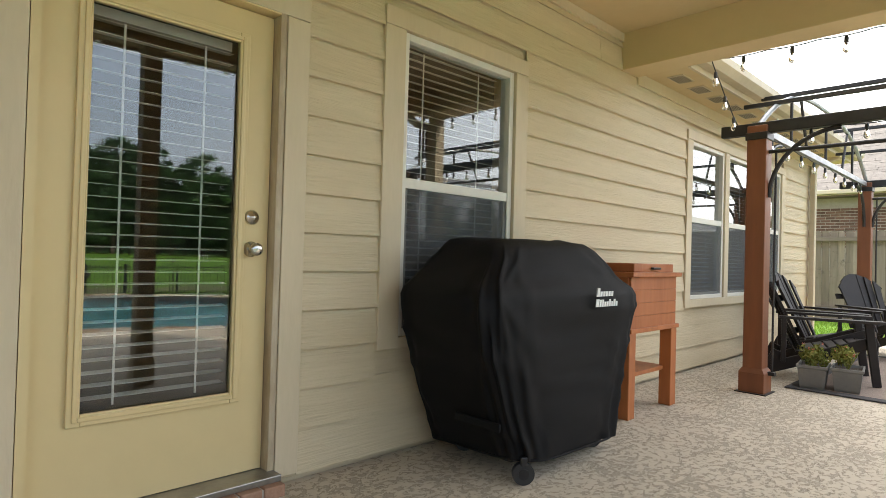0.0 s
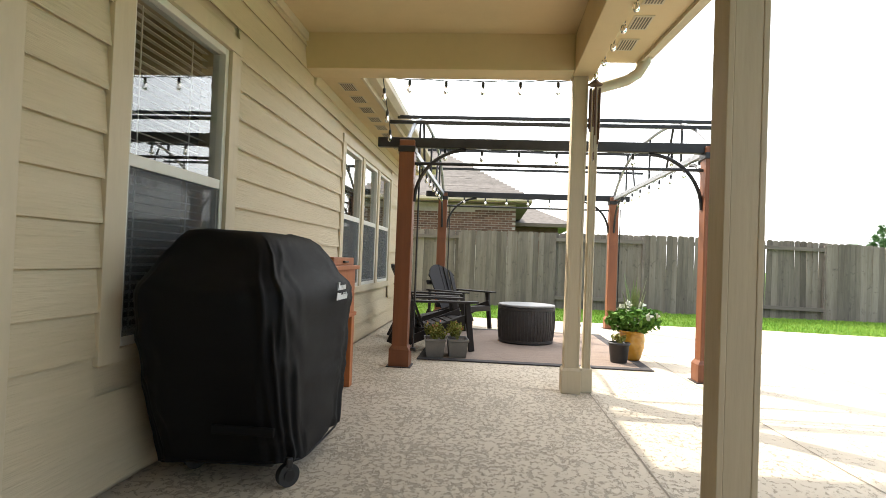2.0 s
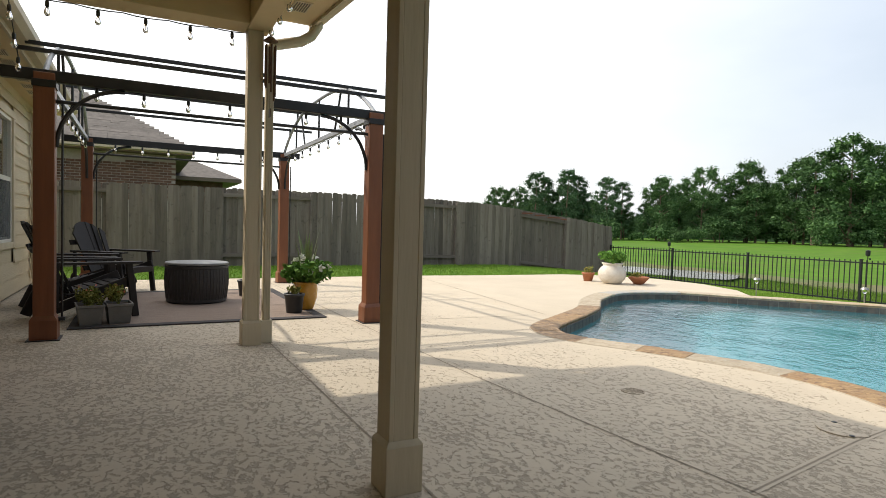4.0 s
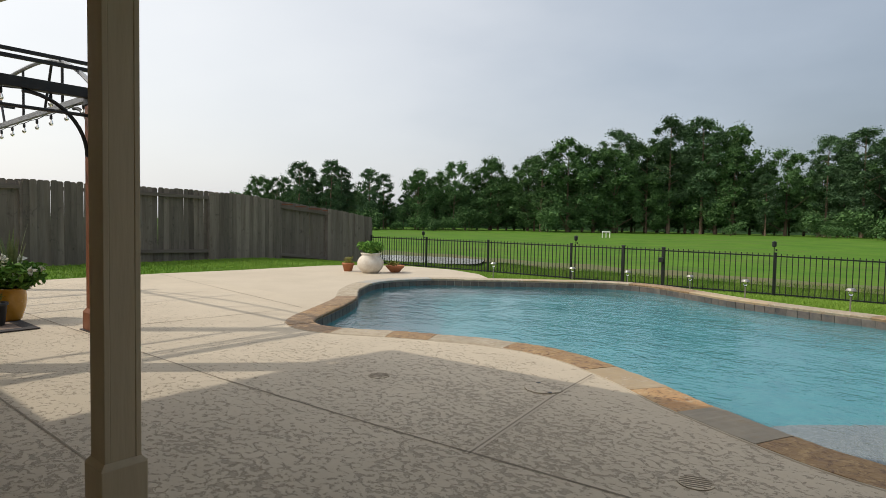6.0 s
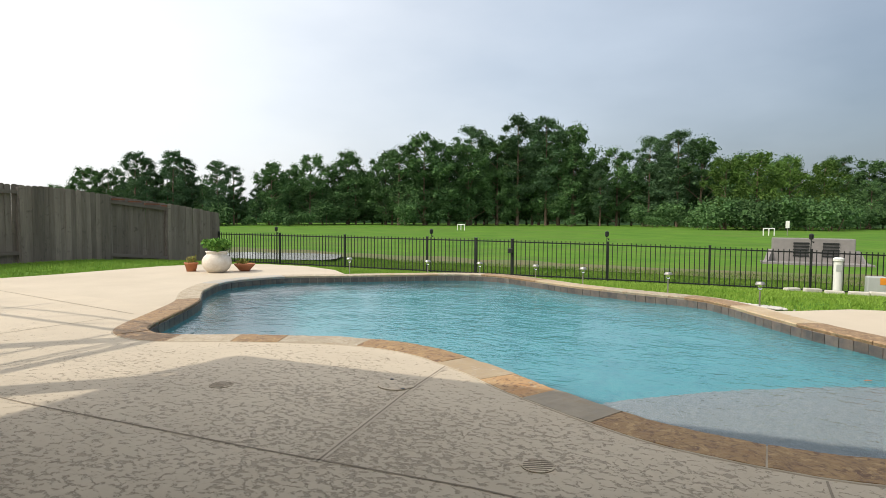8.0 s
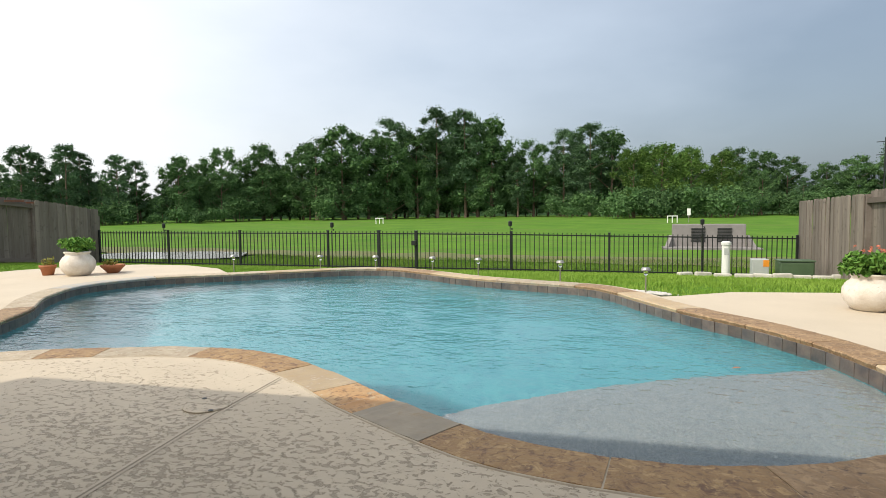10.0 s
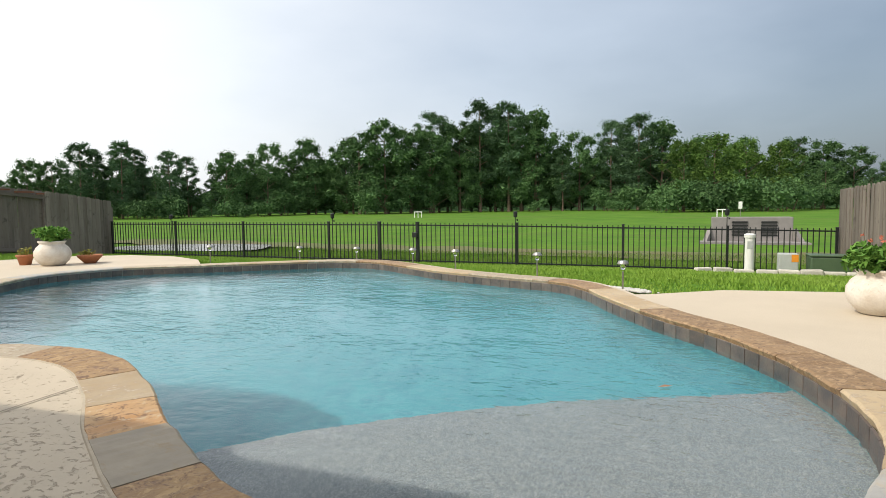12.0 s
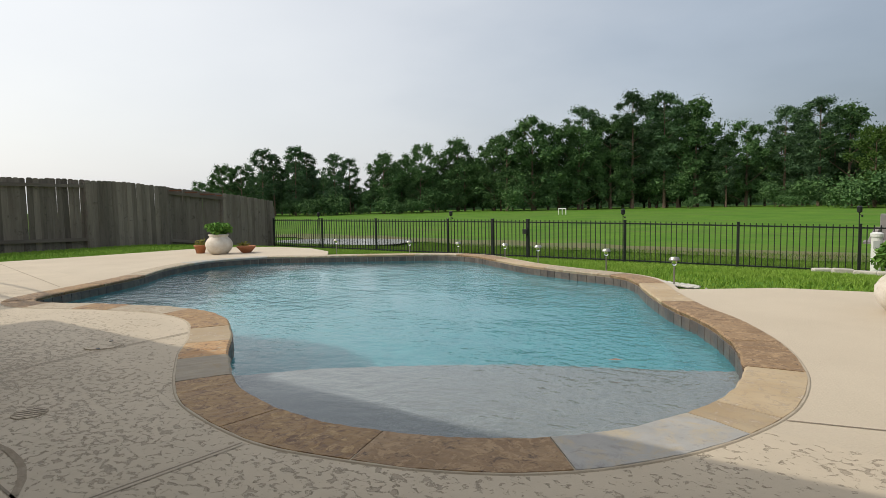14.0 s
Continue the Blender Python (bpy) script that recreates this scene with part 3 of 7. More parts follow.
# ---------- ground ----------
def ground_z(x, y):
    if -11.0 < y < 3:
        g = -0.05
    elif y >= 3:
        g = -0.05
    else:
        ks = ((-11.0, -0.05), (-13.0, -0.17), (-16.4, -0.47), (-19.5, -0.80), (-22.5, -0.98), (-27, -0.72), (-34, -0.62), (-48, -0.34), (-70, -0.10), (-100, 0.08), (-4000, 0.3))
        g = 0
        for (y1, g1), (y2, g2) in zip(ks, ks[1:]):
            if y2 <= y <= y1:
                g = g1 + (g2 - g1) * (y1 - y) / (y1 - y2)
                break
    if y < -24:
        g += 0.10 * noise.noise((x * 0.05, y * 0.07, 0)) + 0.04 * noise.noise((x * 0.3, y * 0.3, 3))
    return g


xs = [-3000, -1200, -500, -250, -150, -100, -70, -50, -35, -25, -18] + [-13 + k * 0.3 for k in range(124)] + [27, 33, 42, 55, 75, 100, 150, 250, 500, 1200, 3000]
ys = [-3000, -1500, -700, -400, -250, -180, -140] + [-120 + k * 3 for k in range(31)] + [-29 + k * 0.3 for k in range(117)] + [10, 20, 50, 150, 500, 3000]
bm = bmesh.new()
POOL_WIDE = [(p.x, p.y) for p in offset_curve(EDGE_IN, -0.42)]


def inside(poly, x, y):
    hit = False
    for (xa, ya), (xb, yb) in zip(poly, poly[1:] + poly[:1]):
        if (ya > y) != (yb > y) and x < xa + (xb - xa) * (y - ya) / (yb - ya):
            hit = not hit
    return hit


def in_pool_pit(x, y):
    return -5 < x < 7 and -13 < y < -4 and inside(POOL_WIDE, x, y)


grid = [[bm.verts.new((x, y, -2.6 if in_pool_pit(x, y) else ground_z(x, y))) for y in ys] for x in xs]
for i in range(len(xs) - 1):
    for j in range(len(ys) - 1):
        bm.faces.new((grid[i][j], grid[i + 1][j], grid[i + 1][j + 1], grid[i][j + 1]))
solid("ground", bm, M_GRASS, "mown green grass field sloping down to a ditch and rising to the woods", "ground", smooth=True)

# deck
DECK = [(-9, 0.0), (-9, -10.5), (-4.6, -10.42), (-3.4, -10.2), (-2.75, -9.7)]
far = [p for p in offset_curve(EDGE_IN, -0.36) if p.y < -8.9 and p.x < 4.7]
far.sort(key=lambda p: p.x)
far = [p for p in far if p.x > -2.6]
DECK += [(p.x, p.y) for p in far] + [(5.3, -11.5), (6.4, -11.95), (7.6, -11.95), (8.6, -11.4), (9.1, -10.4), (9.15, -8.2), (9.35, -6.6), (9.3, -3.0), (9.3, 0.0)]
bm = fill([DECK, [(p.x, p.y) for p in offset_curve(EDGE_IN, -0.285)]], 0.0, 0.25)
bmesh.ops.bisect_plane(bm, geom=bm.verts[:] + bm.edges[:] + bm.faces[:], plane_co=(0, -6.1, 0), plane_no=(0.08, 1, 0))
for f in bm.faces:
    if f.calc_center_median().y + 0.08 * f.calc_center_median().x < -6.1:
        f.material_index = 1
deck = solid("deck_floor", bm, [M_DECK, M_DECK2], "tan textured concrete patio and pool deck, partly in shade", "patio floor")

# tooled joints: narrow dark grooves with raised lips
def joint(pts, w=0.0065):
    bm = bmesh.new()
    for a, b in zip(pts, pts[1:]):
        a, b = Vector((*a, 0)), Vector((*b, 0))
        t = (b - a).normalized(); s = Vector((-t.y, t.x, 0))
        bm.faces.new([bm.verts.new(p + s * k * w * 0.8 + Vector((0, 0, 0.0025))) for p, k in ((a, -1), (b, -1), (b, 1), (a, 1))])
    return bm


M_WORN = mat("worn_groove", (0.27, 0.215, 0.15), (0.36, 0.30, 0.225), 14, 0.9, bump=0.3)
M_GROOVE = mat("groove_dirt", (0.24, 0.20, 0.15), (0.31, 0.255, 0.19), 9, 0.9, bump=0.2)
for k, pts in enumerate((((-8, -3.78), (-1.06, -3.74), (0.05, -3.65), (1.66, -3.56), (4.1, -3.52), (9.3, -3.45)),
            ((-0.35, -3.66), (-0.2, -4.73), (-0.14, -5.44)), ((-2.36, -4.45), (-2.35, -3.77)),
            ((-8, -2.52), (3.3, -2.47)), ((3.32, -2.47), (3.31, -0.02)), ((4.1, -3.5), (3.9, -5.6)), ((-4.05, -5.95), (-8.8, -7.4)),
            ((3.9, -5.9), (9.2, -6.6)))):
    solid("deck_joint", joint(pts), M_GROOVE, "tooled joint groove in the concrete deck", "floor joint")
    if k in (1, 2):
        for side in (-0.014, 0.014):
            lip = [(x + side, y) for x, y in pts]
            solid("joint_lip", joint(lip, 0.009), M_DECK2, "pale raised lip along the joint", "floor joint")

solid("deck_joint", joint([(-1.40, -3.80), (-1.53, -3.845), (-1.67, -3.86), (-1.80, -3.855), (-1.90, -3.84), (-2.02, -3.805), (-2.13, -3.75), (-2.22, -3.67), (-2.27, -3.56)], 0.017), M_WORN, "curved worn groove in the deck coating", "floor joint")

# skimmer lid and drain grates
lid = thing("skimmer_lid", -0.07, -4.85, 0.0, "round tan skimmer lid set flush in the deck", "skimmer lid")
bm = bmesh.new(); lathe(bm, [(0.125, 0.0), (0.125, 0.006), (0.118, 0.008), (0.0, 0.008)], 32); part("lid_plate", bm, M_DECK, lid)
for sx in (-0.085, 0.085):
    bm = bmesh.new(); rod(bm, (sx, -sx * 0.9, 0.008), (sx, -sx * 0.9, 0.0105), 0.014, 12); part("finger_hole", bm, M_BLACKP, lid, "dark finger hole")
for gx, gy in ((-1.24, -4.06), (0.94, -4.34)):
    g = thing("drain_grate", gx, gy, 0, "small round grey slotted drain grate in the deck", "drain", rz=20)
    bm = bmesh.new(); lathe(bm, [(0.075, 0.0), (0.075, 0.004), (0.0, 0.004)], 24); part("plate", bm, M_DECK, g)
    for k in range(6):
        o = -0.05 + k * 0.02
        hw = math.sqrt(0.065 ** 2 - o * o)
        part("slot", boxed(-hw, hw, o - 0.0035, o + 0.0035, 0.004, 0.0055), M_GROOVE, g, "dark slot")

# ---------- pool ----------
bm = bmesh.new()
top = [bm.verts.new((p.x, p.y, -0.2)) for p in EDGE_IN]
low = [bm.verts.new((p.x, p.y, -1.25)) for p in EDGE_IN]
for i in range(NP):
    bm.faces.new((top[i], low[i], low[(i + 1) % NP], top[(i + 1) % NP]))
bm2 = fill([[(p.x, p.y) for p in EDGE_IN]], -1.25)
solid("pool_wall", bm, M_POOL, "blue plaster pool wall under the waterline", "pool")
solid("pool_floor", bm2, M_POOL, "blue-green plaster pool floor", "pool")
# shallow shelf: the near end, bounded by a curved step
SHELF = [(-0.98, -5.22), (-1.12, -5.42), (-1.36, -5.71), (-1.83, -6.13), (-2.2, -6.41), (-2.6, -6.66), (-3.15, -6.92), (-3.45, -7.08), (-3.66, -7.22)]
near = [p for p in offset_curve(EDGE_IN, -0.05)]
i0 = min(range(NP), key=lambda i: (near[i] - Vector((-3.68, -7.15, 0))).length)
i1 = min(range(NP), key=lambda i: (near[i] - Vector((-1.02, -5.1, 0))).length)
rim = []
i = i0
step = 1 if (i1 - i0) % NP < (i0 - i1) % NP else -1
while i != i1:
    rim.append((near[i].x, near[i].y)); i = (i + step) % NP
loop = rim + [(x, y) for x, y in SHELF]
bm = fill([loop], -0.265, 0.95)
solid("pool_shelf", bm, M_SHELF, "grey pebble tanning shelf under shallow water", "pool shelf")
bm = fill([[(p.x, p.y) for p in offset_curve(EDGE_IN, -0.004)]], WATER_Z)
water = solid("water", bm, M_WATER, "rippled clear blue pool water", "water", smooth=True)
water.visible_shadow = False


# ---------- house shell ----------
HX0, HX1, HY1 = -9.0, 8.95, 9.0
WT = 0.16
DOOR_X0, DOOR_X1, DOOR_TOP = -0.87, 0.08, 2.12
W1 = (0.78, 1.72, 0.62, 2.26)
W2 = (4.50, 7.36, 0.70, 2.27)


def wall_with_openings():
    bm = bmesh.new()
    xs_ = [HX0, DOOR_X0, DOOR_X1, W1[0], W1[1], W2[0], W2[1], HX1]
    for a, b in ((0, 1), (2, 3), (4, 5), (6, 7)):
        box(bm, xs_[a], xs_[b], 0.012, WT, -0.1, 2.95)
    box(bm, DOOR_X0, DOOR_X1, 0.012, WT, DOOR_TOP, 2.95)
    box(bm, DOOR_X0, DOOR_X1, 0.012, WT, -0.1, 0.045)
    for w in (W1, W2):
        box(bm, w[0], w[1], 0.012, WT, -0.1, w[2])
        box(bm, w[0], w[1], 0.012, WT, w[3], 2.95)
    return bm


solid("wall_south", wall_with_openings(), M_SIDING, "cream painted house wall", "wall")
solid("wall_east", boxed(HX1 - WT, HX1, WT, HY1, -0.1, 2.95), M_SIDING, "cream painted house end wall", "wall")
solid("wall_west", boxed(HX0, HX0 + WT, WT, HY1, -0.1, 2.95), M_SIDING, "cream painted house end wall", "wall")
solid("wall_north", boxed(HX0, HX1, HY1, HY1 + WT, -0.1, 2.95), M_SIDING, "cream painted house back wall", "wall")
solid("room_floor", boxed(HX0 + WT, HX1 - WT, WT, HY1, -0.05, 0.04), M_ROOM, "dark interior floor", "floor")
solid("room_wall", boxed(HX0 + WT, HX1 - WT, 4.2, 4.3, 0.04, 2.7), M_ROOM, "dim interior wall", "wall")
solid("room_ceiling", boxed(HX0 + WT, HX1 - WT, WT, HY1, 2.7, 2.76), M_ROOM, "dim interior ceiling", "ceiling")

# patio ceiling, beams, soffits, roofs
PX0, PX1, PYE = -9.0, 3.36, -2.8
solid("ceiling", boxed(PX0, 3.1, -2.24, 0.0, 2.92, 2.97), M_SOFFIT, "cream painted patio ceiling", "ceiling")
solid("beam_end", boxed(3.1, 3.36, -2.24, -0.002, 2.62, 2.93, bevel=0.006), M_SOFFIT, "cream boxed beam across the patio end", "beam")
solid("beam_front", boxed(PX0, 3.36, -2.42, -2.242, 2.62, 2.93, bevel=0.006), M_SOFFIT, "cream boxed beam along the patio front", "beam")
solid("soffit_patio", boxed(PX0, 3.42, PYE, -2.422, 2.80, 2.83), M_SOFFIT, "cream soffit outside the patio beam", "soffit")
solid("fascia_patio", boxed(PX0, 3.44, PYE - 0.025, PYE, 2.77, 2.95), M_FASCIA, "cream fascia board", "fascia")
solid("soffit_house", boxed(3.362, HX1 + 0.45, -0.41, -0.001, 2.66, 2.69), M_SOFFIT, "cream soffit under the house eave", "soffit")
solid("fascia_house", boxed(3.44, HX1 + 0.45, -0.435, -0.41, 2.64, 2.82), M_FASCIA, "cream fascia under the gutter", "fascia")
solid("frieze", boxed(3.362, HX1, -0.03, -0.004, 2.56, 2.66), M_TRIM, "cream frieze board under the soffit", "trim")
solid("frieze_patio", boxed(PX0, 3.1, -0.03, -0.004, 2.85, 2.918), M_TRIM, "cream moulding under the ceiling", "trim")


def roof_sheet(x0, x1, y0, z0, y1, z1, t=0.06):
    bm = bmesh.new()
    vs = [bm.verts.new(p) for p in ((x0, y0, z0), (x1, y0, z0), (x1, y1, z1), (x0, y1, z1))]
    up = [bm.verts.new((v.co.x, v.co.y, v.co.z + t)) for v in vs]
    bm.faces.new(vs[::-1]); bm.faces.new(up)
    for k in range(4):
        bm.faces.new((vs[k], vs[(k + 1) % 4], up[(k + 1) % 4], up[k]))
    return bm


solid("roof_patio", roof_sheet(PX0, 3.46, PYE - 0.04, 2.94, 0.6, 3.38), M_SHINGLE, "grey shingle patio roof", "roof")
solid("roof_house", roof_sheet(3.47, HX1 + 0.5, -0.48, 2.81, 4.6, 4.75), M_SHINGLE, "grey shingle house roof", "roof")
solid("roof_house_west", roof_sheet(HX0, 3.47, 0.35, 3.162, 4.6, 4.75), M_SHINGLE, "grey shingle house roof", "roof")
solid("roof_house_back", roof_sheet(HX0, HX1 + 0.5, HY1 + 0.6, 2.80, 4.6, 4.75), M_SHINGLE, "grey shingle house roof", "roof")
bm = bmesh.new()
for x in (HX1 - 0.02, HX0 + 0.02):
    bm.faces.new([bm.verts.new(p) for p in ((x, 0.0, 2.9), (x, HY1, 2.9), (x, 4.6, 4.7))])
solid("gable", bm, M_SIDING, "cream gable end", "wall")


def gutter(x0, x1, y, z):
    """A K-profile trough along x, open at the top."""
    prof = [(0.0, 0.10), (0.0, 0.0), (-0.07, 0.0), (-0.11, 0.045), (-0.115, 0.10), (-0.125, 0.11), (-0.135, 0.10), (-0.13, 0.04), (-0.078, -0.012), (0.006, -0.012), (0.006, 0.10)]
    bm = bmesh.new()
    a = [bm.verts.new((x0, y + p, z + q)) for p, q in prof]
    b = [bm.verts.new((x1, y + p, z + q)) for p, q in prof]
    for k in range(len(prof)):
        j = (k + 1) % len(prof)
        bm.faces.new((a[k], a[j], b[j], b[k]))
    bm.faces.new(a[::-1]); bm.faces.new(b)
    return bm


solid("gutter_house", gutter(3.46, HX1 + 0.48, -0.438, 2.70), M_FASCIA, "cream metal rain gutter", "gutter")
solid("gutter_patio", gutter(PX0, 3.46, PYE - 0.028, 2.82), M_FASCIA, "cream metal rain gutter", "gutter")
# patio eave, mostly out of view, sheared so its shadow lands further out
for name in ("gutter_patio", "soffit_patio", "fascia_patio", "roof_patio"):
    for v in bpy.data.objects[name].data.vertices:
        if v.co.y < -2.5:
            v.co.y += 0.07 * (v.co.x - 3.4)

# siding boards, one object each, lapped
EXPO = 0.183
board_rng = random.Random(4)
row_z = [0.03] + [0.236 + k * EXPO for k in range(15)]


def siding_board(x0, x1, z):
    bm = bmesh.new()
    lo, hi = z, min(z + (0.206 if z < 0.1 else EXPO) + 0.012, 2.86)
    a = [bm.verts.new(p) for p in ((x0, -0.027, lo), (x0, -0.0095, lo + 0.010), (x0, -0.001, hi), (x0, -0.006, hi))]
    b = [bm.verts.new((x1, v.co.y, v.co.z)) for v in a]
    for k in range(4):
        bm.faces.new((a[k], b[k], b[(k + 1) % 4], a[(k + 1) % 4]))
    bm.faces.new(a[::-1]); bm.faces.new(b)
    return bm


siding = thing("wall_siding", 0, 0, 0, "cream lapped fibre-cement siding boards with wood grain", "siding", kind="structure")
for k, z in enumerate(row_z):
    if z > 2.55:
        spans = [(HX0, 2.76), (2.763, HX1)]
    else:
        cuts = []
        if z < DOOR_TOP + 0.10: cuts.append((DOOR_X0 - 0.13, DOOR_X1 + 0.115))
        if W1[2] - 0.12 < z + EXPO - 0.02 and z < W1[3] + 0.06: cuts.append((W1[0] - 0.14, W1[1] + 0.13))
        if W2[2] - 0.12 < z + EXPO - 0.02 and z < W2[3] + 0.06: cuts.append((W2[0] - 0.13, W2[1] + 0.13))
        spans, x = [], HX0
        for c0, c1 in cuts:
            spans.append((x, c0)); x = c1
        spans.append((x, HX1 - 0.09))
    for a, b in spans:
        part("siding_board", siding_board(a, b, z), M_SIDING, siding)
solid("corner_trim", boxed(HX1 - 0.09, HX1 + 0.02, -0.035, 0.03, 0.0, 2.62, bevel=0.004), M_TRIM, "cream corner trim board", "trim")


# ---------- windows and door ----------
def blinds(parent, x0, x1, z0, z1, y, tilt, gap=0.043):
    z = z1
    while z > z0:
        bm = bmesh.new()
        box(bm, x0, x1, -0.022, 0.022, -0.0012, 0.0012, pose(0, y, z, tilt, 0, 0))
        part("blind_slat", bm, M_BLIND, parent)
        z -= gap
    for cx in (x0 + (x1 - x0) * 0.22, x0 + (x1 - x0) * 0.78):
        part("blind_cord", boxed(cx - 0.004, cx + 0.004, y - 0.026, y - 0.022, z0, z1), M_BLIND, parent)


def sash_window(name, x0, x1, z0, z1, label, blind_to):
    """A single-hung vinyl window: frame, meeting rail, two panes, blind behind."""
    w = thing(name, (x0 + x1) / 2, 0.0, z0, label, "window", kind="structure")
    hw, h = (x1 - x0) / 2, z1 - z0
    mid = h * 0.505
    f = 0.04
    bm = bmesh.new()
    box(bm, -hw, -hw + f, -0.012, 0.07, 0, h, bevel=0.004); box(bm, hw - f, hw, -0.012, 0.07, 0, h, bevel=0.004)
    box(bm, -hw + f, hw - f, -0.012, 0.07, h - f, h, bevel=0.004); box(bm, -hw + f, hw - f, -0.014, 0.07, 0, f, bevel=0.004)
    part("window_frame", bm, M_VINYL, w)
    bm = bmesh.new()
    box(bm, -hw + f, hw - f, -0.008, 0.045, mid - 0.028, mid + 0.028, bevel=0.004)
    box(bm, -hw + f, -hw + f + 0.022, 0.0, 0.03, f, mid - 0.028); box(bm, hw - f - 0.022, hw - f, 0.0, 0.03, f, mid - 0.028)
    box(bm, -hw + f + 0.022, hw - f - 0.022, 0.0, 0.03, f, f + 0.025)
    part("sash", bm, M_VINYL, w)
    for a, b, yy in ((mid + 0.028, h - f, 0.028), (f + 0.025, mid - 0.028, 0.016)):
        p = part("pane", boxed(-hw + f, hw - f, yy, yy + 0.004, a, b), M_GLASS, w)
        p.visible_shadow = False
    p = part("insect_screen", boxed(-hw + f, hw - f, -0.004, -0.0025, f, mid - 0.028), M_SCREEN, w, "grey insect screen")
    p.visible_shadow = False
    blinds(w, -hw + 0.05, hw - 0.05, f if blind_to is None else blind_to, h - f, 0.115, 12)
    return w


def casing(x0, x1, z0, z1, wl_, wr, wt, wb, name):
    bm = bmesh.new()
    d0, d1 = -0.034, 0.012
    box(bm, x0 - wl_, x0 - 0.002, d0, d1, z0 - wb, z1, bevel=0.003)
    box(bm, x1 + 0.002, x1 + wr, d0, d1, z0 - wb, z1, bevel=0.003)
    box(bm, x0 - wl_, x1 + wr, d0 - 0.002, d1, z1 + 0.002, z1 + wt, bevel=0.003)
    if wb:
        box(bm, x0 - 0.002, x1 + 0.002, d0 + 0.002, d1, z0 - wb, z0 - 0.002, bevel=0.003)
    return solid(name, bm, M_TRIM, "cream wooden casing boards round the opening", "trim")


casing(*W1, 0.14, 0.125, 0.10, 0.06, "window_casing_1")
sash_window("window_1", W1[0], W1[1], W1[2], W1[3], "white single-hung window with lowered blind, reflecting the pergola", None)
casing(*W2, 0.125, 0.125, 0.09, 0.08, "window_casing_2")
ww = (W2[1] - W2[0] - 2 * 0.12) / 3
for k in range(3):
    xa = W2[0] + k * (ww + 0.12)
    sash_window("window_2", xa, xa + ww, W2[2], W2[3], "white single-hung window in a row of three, blind lowered", None)
    if k < 2:
        solid("mullion_trim", boxed(xa + ww + 0.003, xa + ww + 0.117, -0.03, 0.10, W2[2] - 0.0, W2[3] - 0.0, bevel=0.003), M_TRIM, "cream mullion board between windows", "trim")

# door
casing(DOOR_X0, DOOR_X1, 0.04, DOOR_TOP, 0.13, 0.115, 0.12, 0.0, "door_casing")
door = thing("door_1", (DOOR_X0 + DOOR_X1) / 2, 0.0, 0.085, "closed cream-yellow patio door with full glass and white blind", "door", kind="structure")
hw = (DOOR_X1 - DOOR_X0) / 2
bm = bmesh.new()
box(bm, -hw + 0.001, -hw + 0.032, -0.03, 0.14, -0.02, 2.058); box(bm, -hw + 0.032, hw - 0.032, -0.03, 0.14, 2.03, 2.058)
part("door_jamb", bm, M_DOOR, door)
part("door_jamb", boxed(hw - 0.032, hw - 0.001, -0.03, 0.14, -0.02, 2.058, bevel=0.003), M_JAMB, door, "weathered jamb with flaking paint")
sw = hw - 0.036
g0, g1, gb, gt = -sw + 0.145, sw - 0.145, 0.345, 1.885
bm = bmesh.new()
box(bm, -sw, g0, 0.03, 0.075, 0, 2.025); box(bm, g1, sw, 0.03, 0.075, 0, 2.025)
box(bm, g0, g1, 0.03, 0.075, 0, gb); box(bm, g0, g1, 0.03, 0.075, gt, 2.025)
part("door_slab", bm, M_DOOR, door)
bm = bmesh.new()
for o, w_, yy in ((0.0, 0.045, 0.012), (0.018, 0.018, 0.004)):
    a0, a1, b0, b1 = g0 - 0.03 + o, g1 + 0.03 - o, gb - 0.03 + o, gt + 0.03 - o
    box(bm, a0, a0 + w_, yy, 0.03, b0, b1, bevel=0.004); box(bm, a1 - w_, a1, yy, 0.03, b0, b1, bevel=0.004)
    box(bm, a0 + w_, a1 - w_, yy, 0.03, b0, b0 + w_, bevel=0.004); box(bm, a0 + w_, a1 - w_, yy, 0.03, b1 - w_, b1, bevel=0.004)
part("glass_stop", bm, M_DOOR, door)
p = part("pane", boxed(g0, g1, 0.036, 0.040, gb, gt), M_GLASS, door)
p.visible_shadow = False
bl = part("blind_rail", boxed(g0 + 0.02, g1 - 0.02, 0.09, 0.12, gt - 0.04, gt), M_BLIND, door)
blinds(door, g0 + 0.015, g1 - 0.015, gb + 0.02, gt - 0.05, 0.105, 6, 0.048)
kn = part("deadbolt", lathe(bmesh.new(), [(0.033, 0), (0.033, 0.006), (0.026, 0.016), (0.014, 0.018), (0.012, 0.028), (0.0, 0.028)], 24), M_STEEL, door, "round satin nickel deadbolt", True)
kn.matrix_basis = pose(sw - 0.078, 0.03, 1.118, 90, 0, 0)
kn = part("door_knob", lathe(bmesh.new(), [(0.035, 0), (0.034, 0.008), (0.016, 0.014), (0.013, 0.032), (0.022, 0.04), (0.029, 0.052), (0.027, 0.064), (0.016, 0.070), (0.0, 0.071)], 24), M_STEEL, door, "round satin nickel knob", True)
kn.matrix_basis = pose(sw - 0.078, 0.03, 0.978, 90, 0, 0)
part("threshold", boxed(-hw, hw, -0.10, 0.10, -0.032, -0.003, bevel=0.004), M_LAMPM, door, "aluminium threshold")
sill = thing("brick_sill", (DOOR_X0 + DOOR_X1) / 2, -0.05, 0.0, "row of red-brown bricks under the door threshold", "door sill", kind="structure")
part("mortar_bed", boxed(-hw + 0.004, hw - 0.004, -0.075, 0.06, -0.04, 0.045), M_MORTAR, sill)
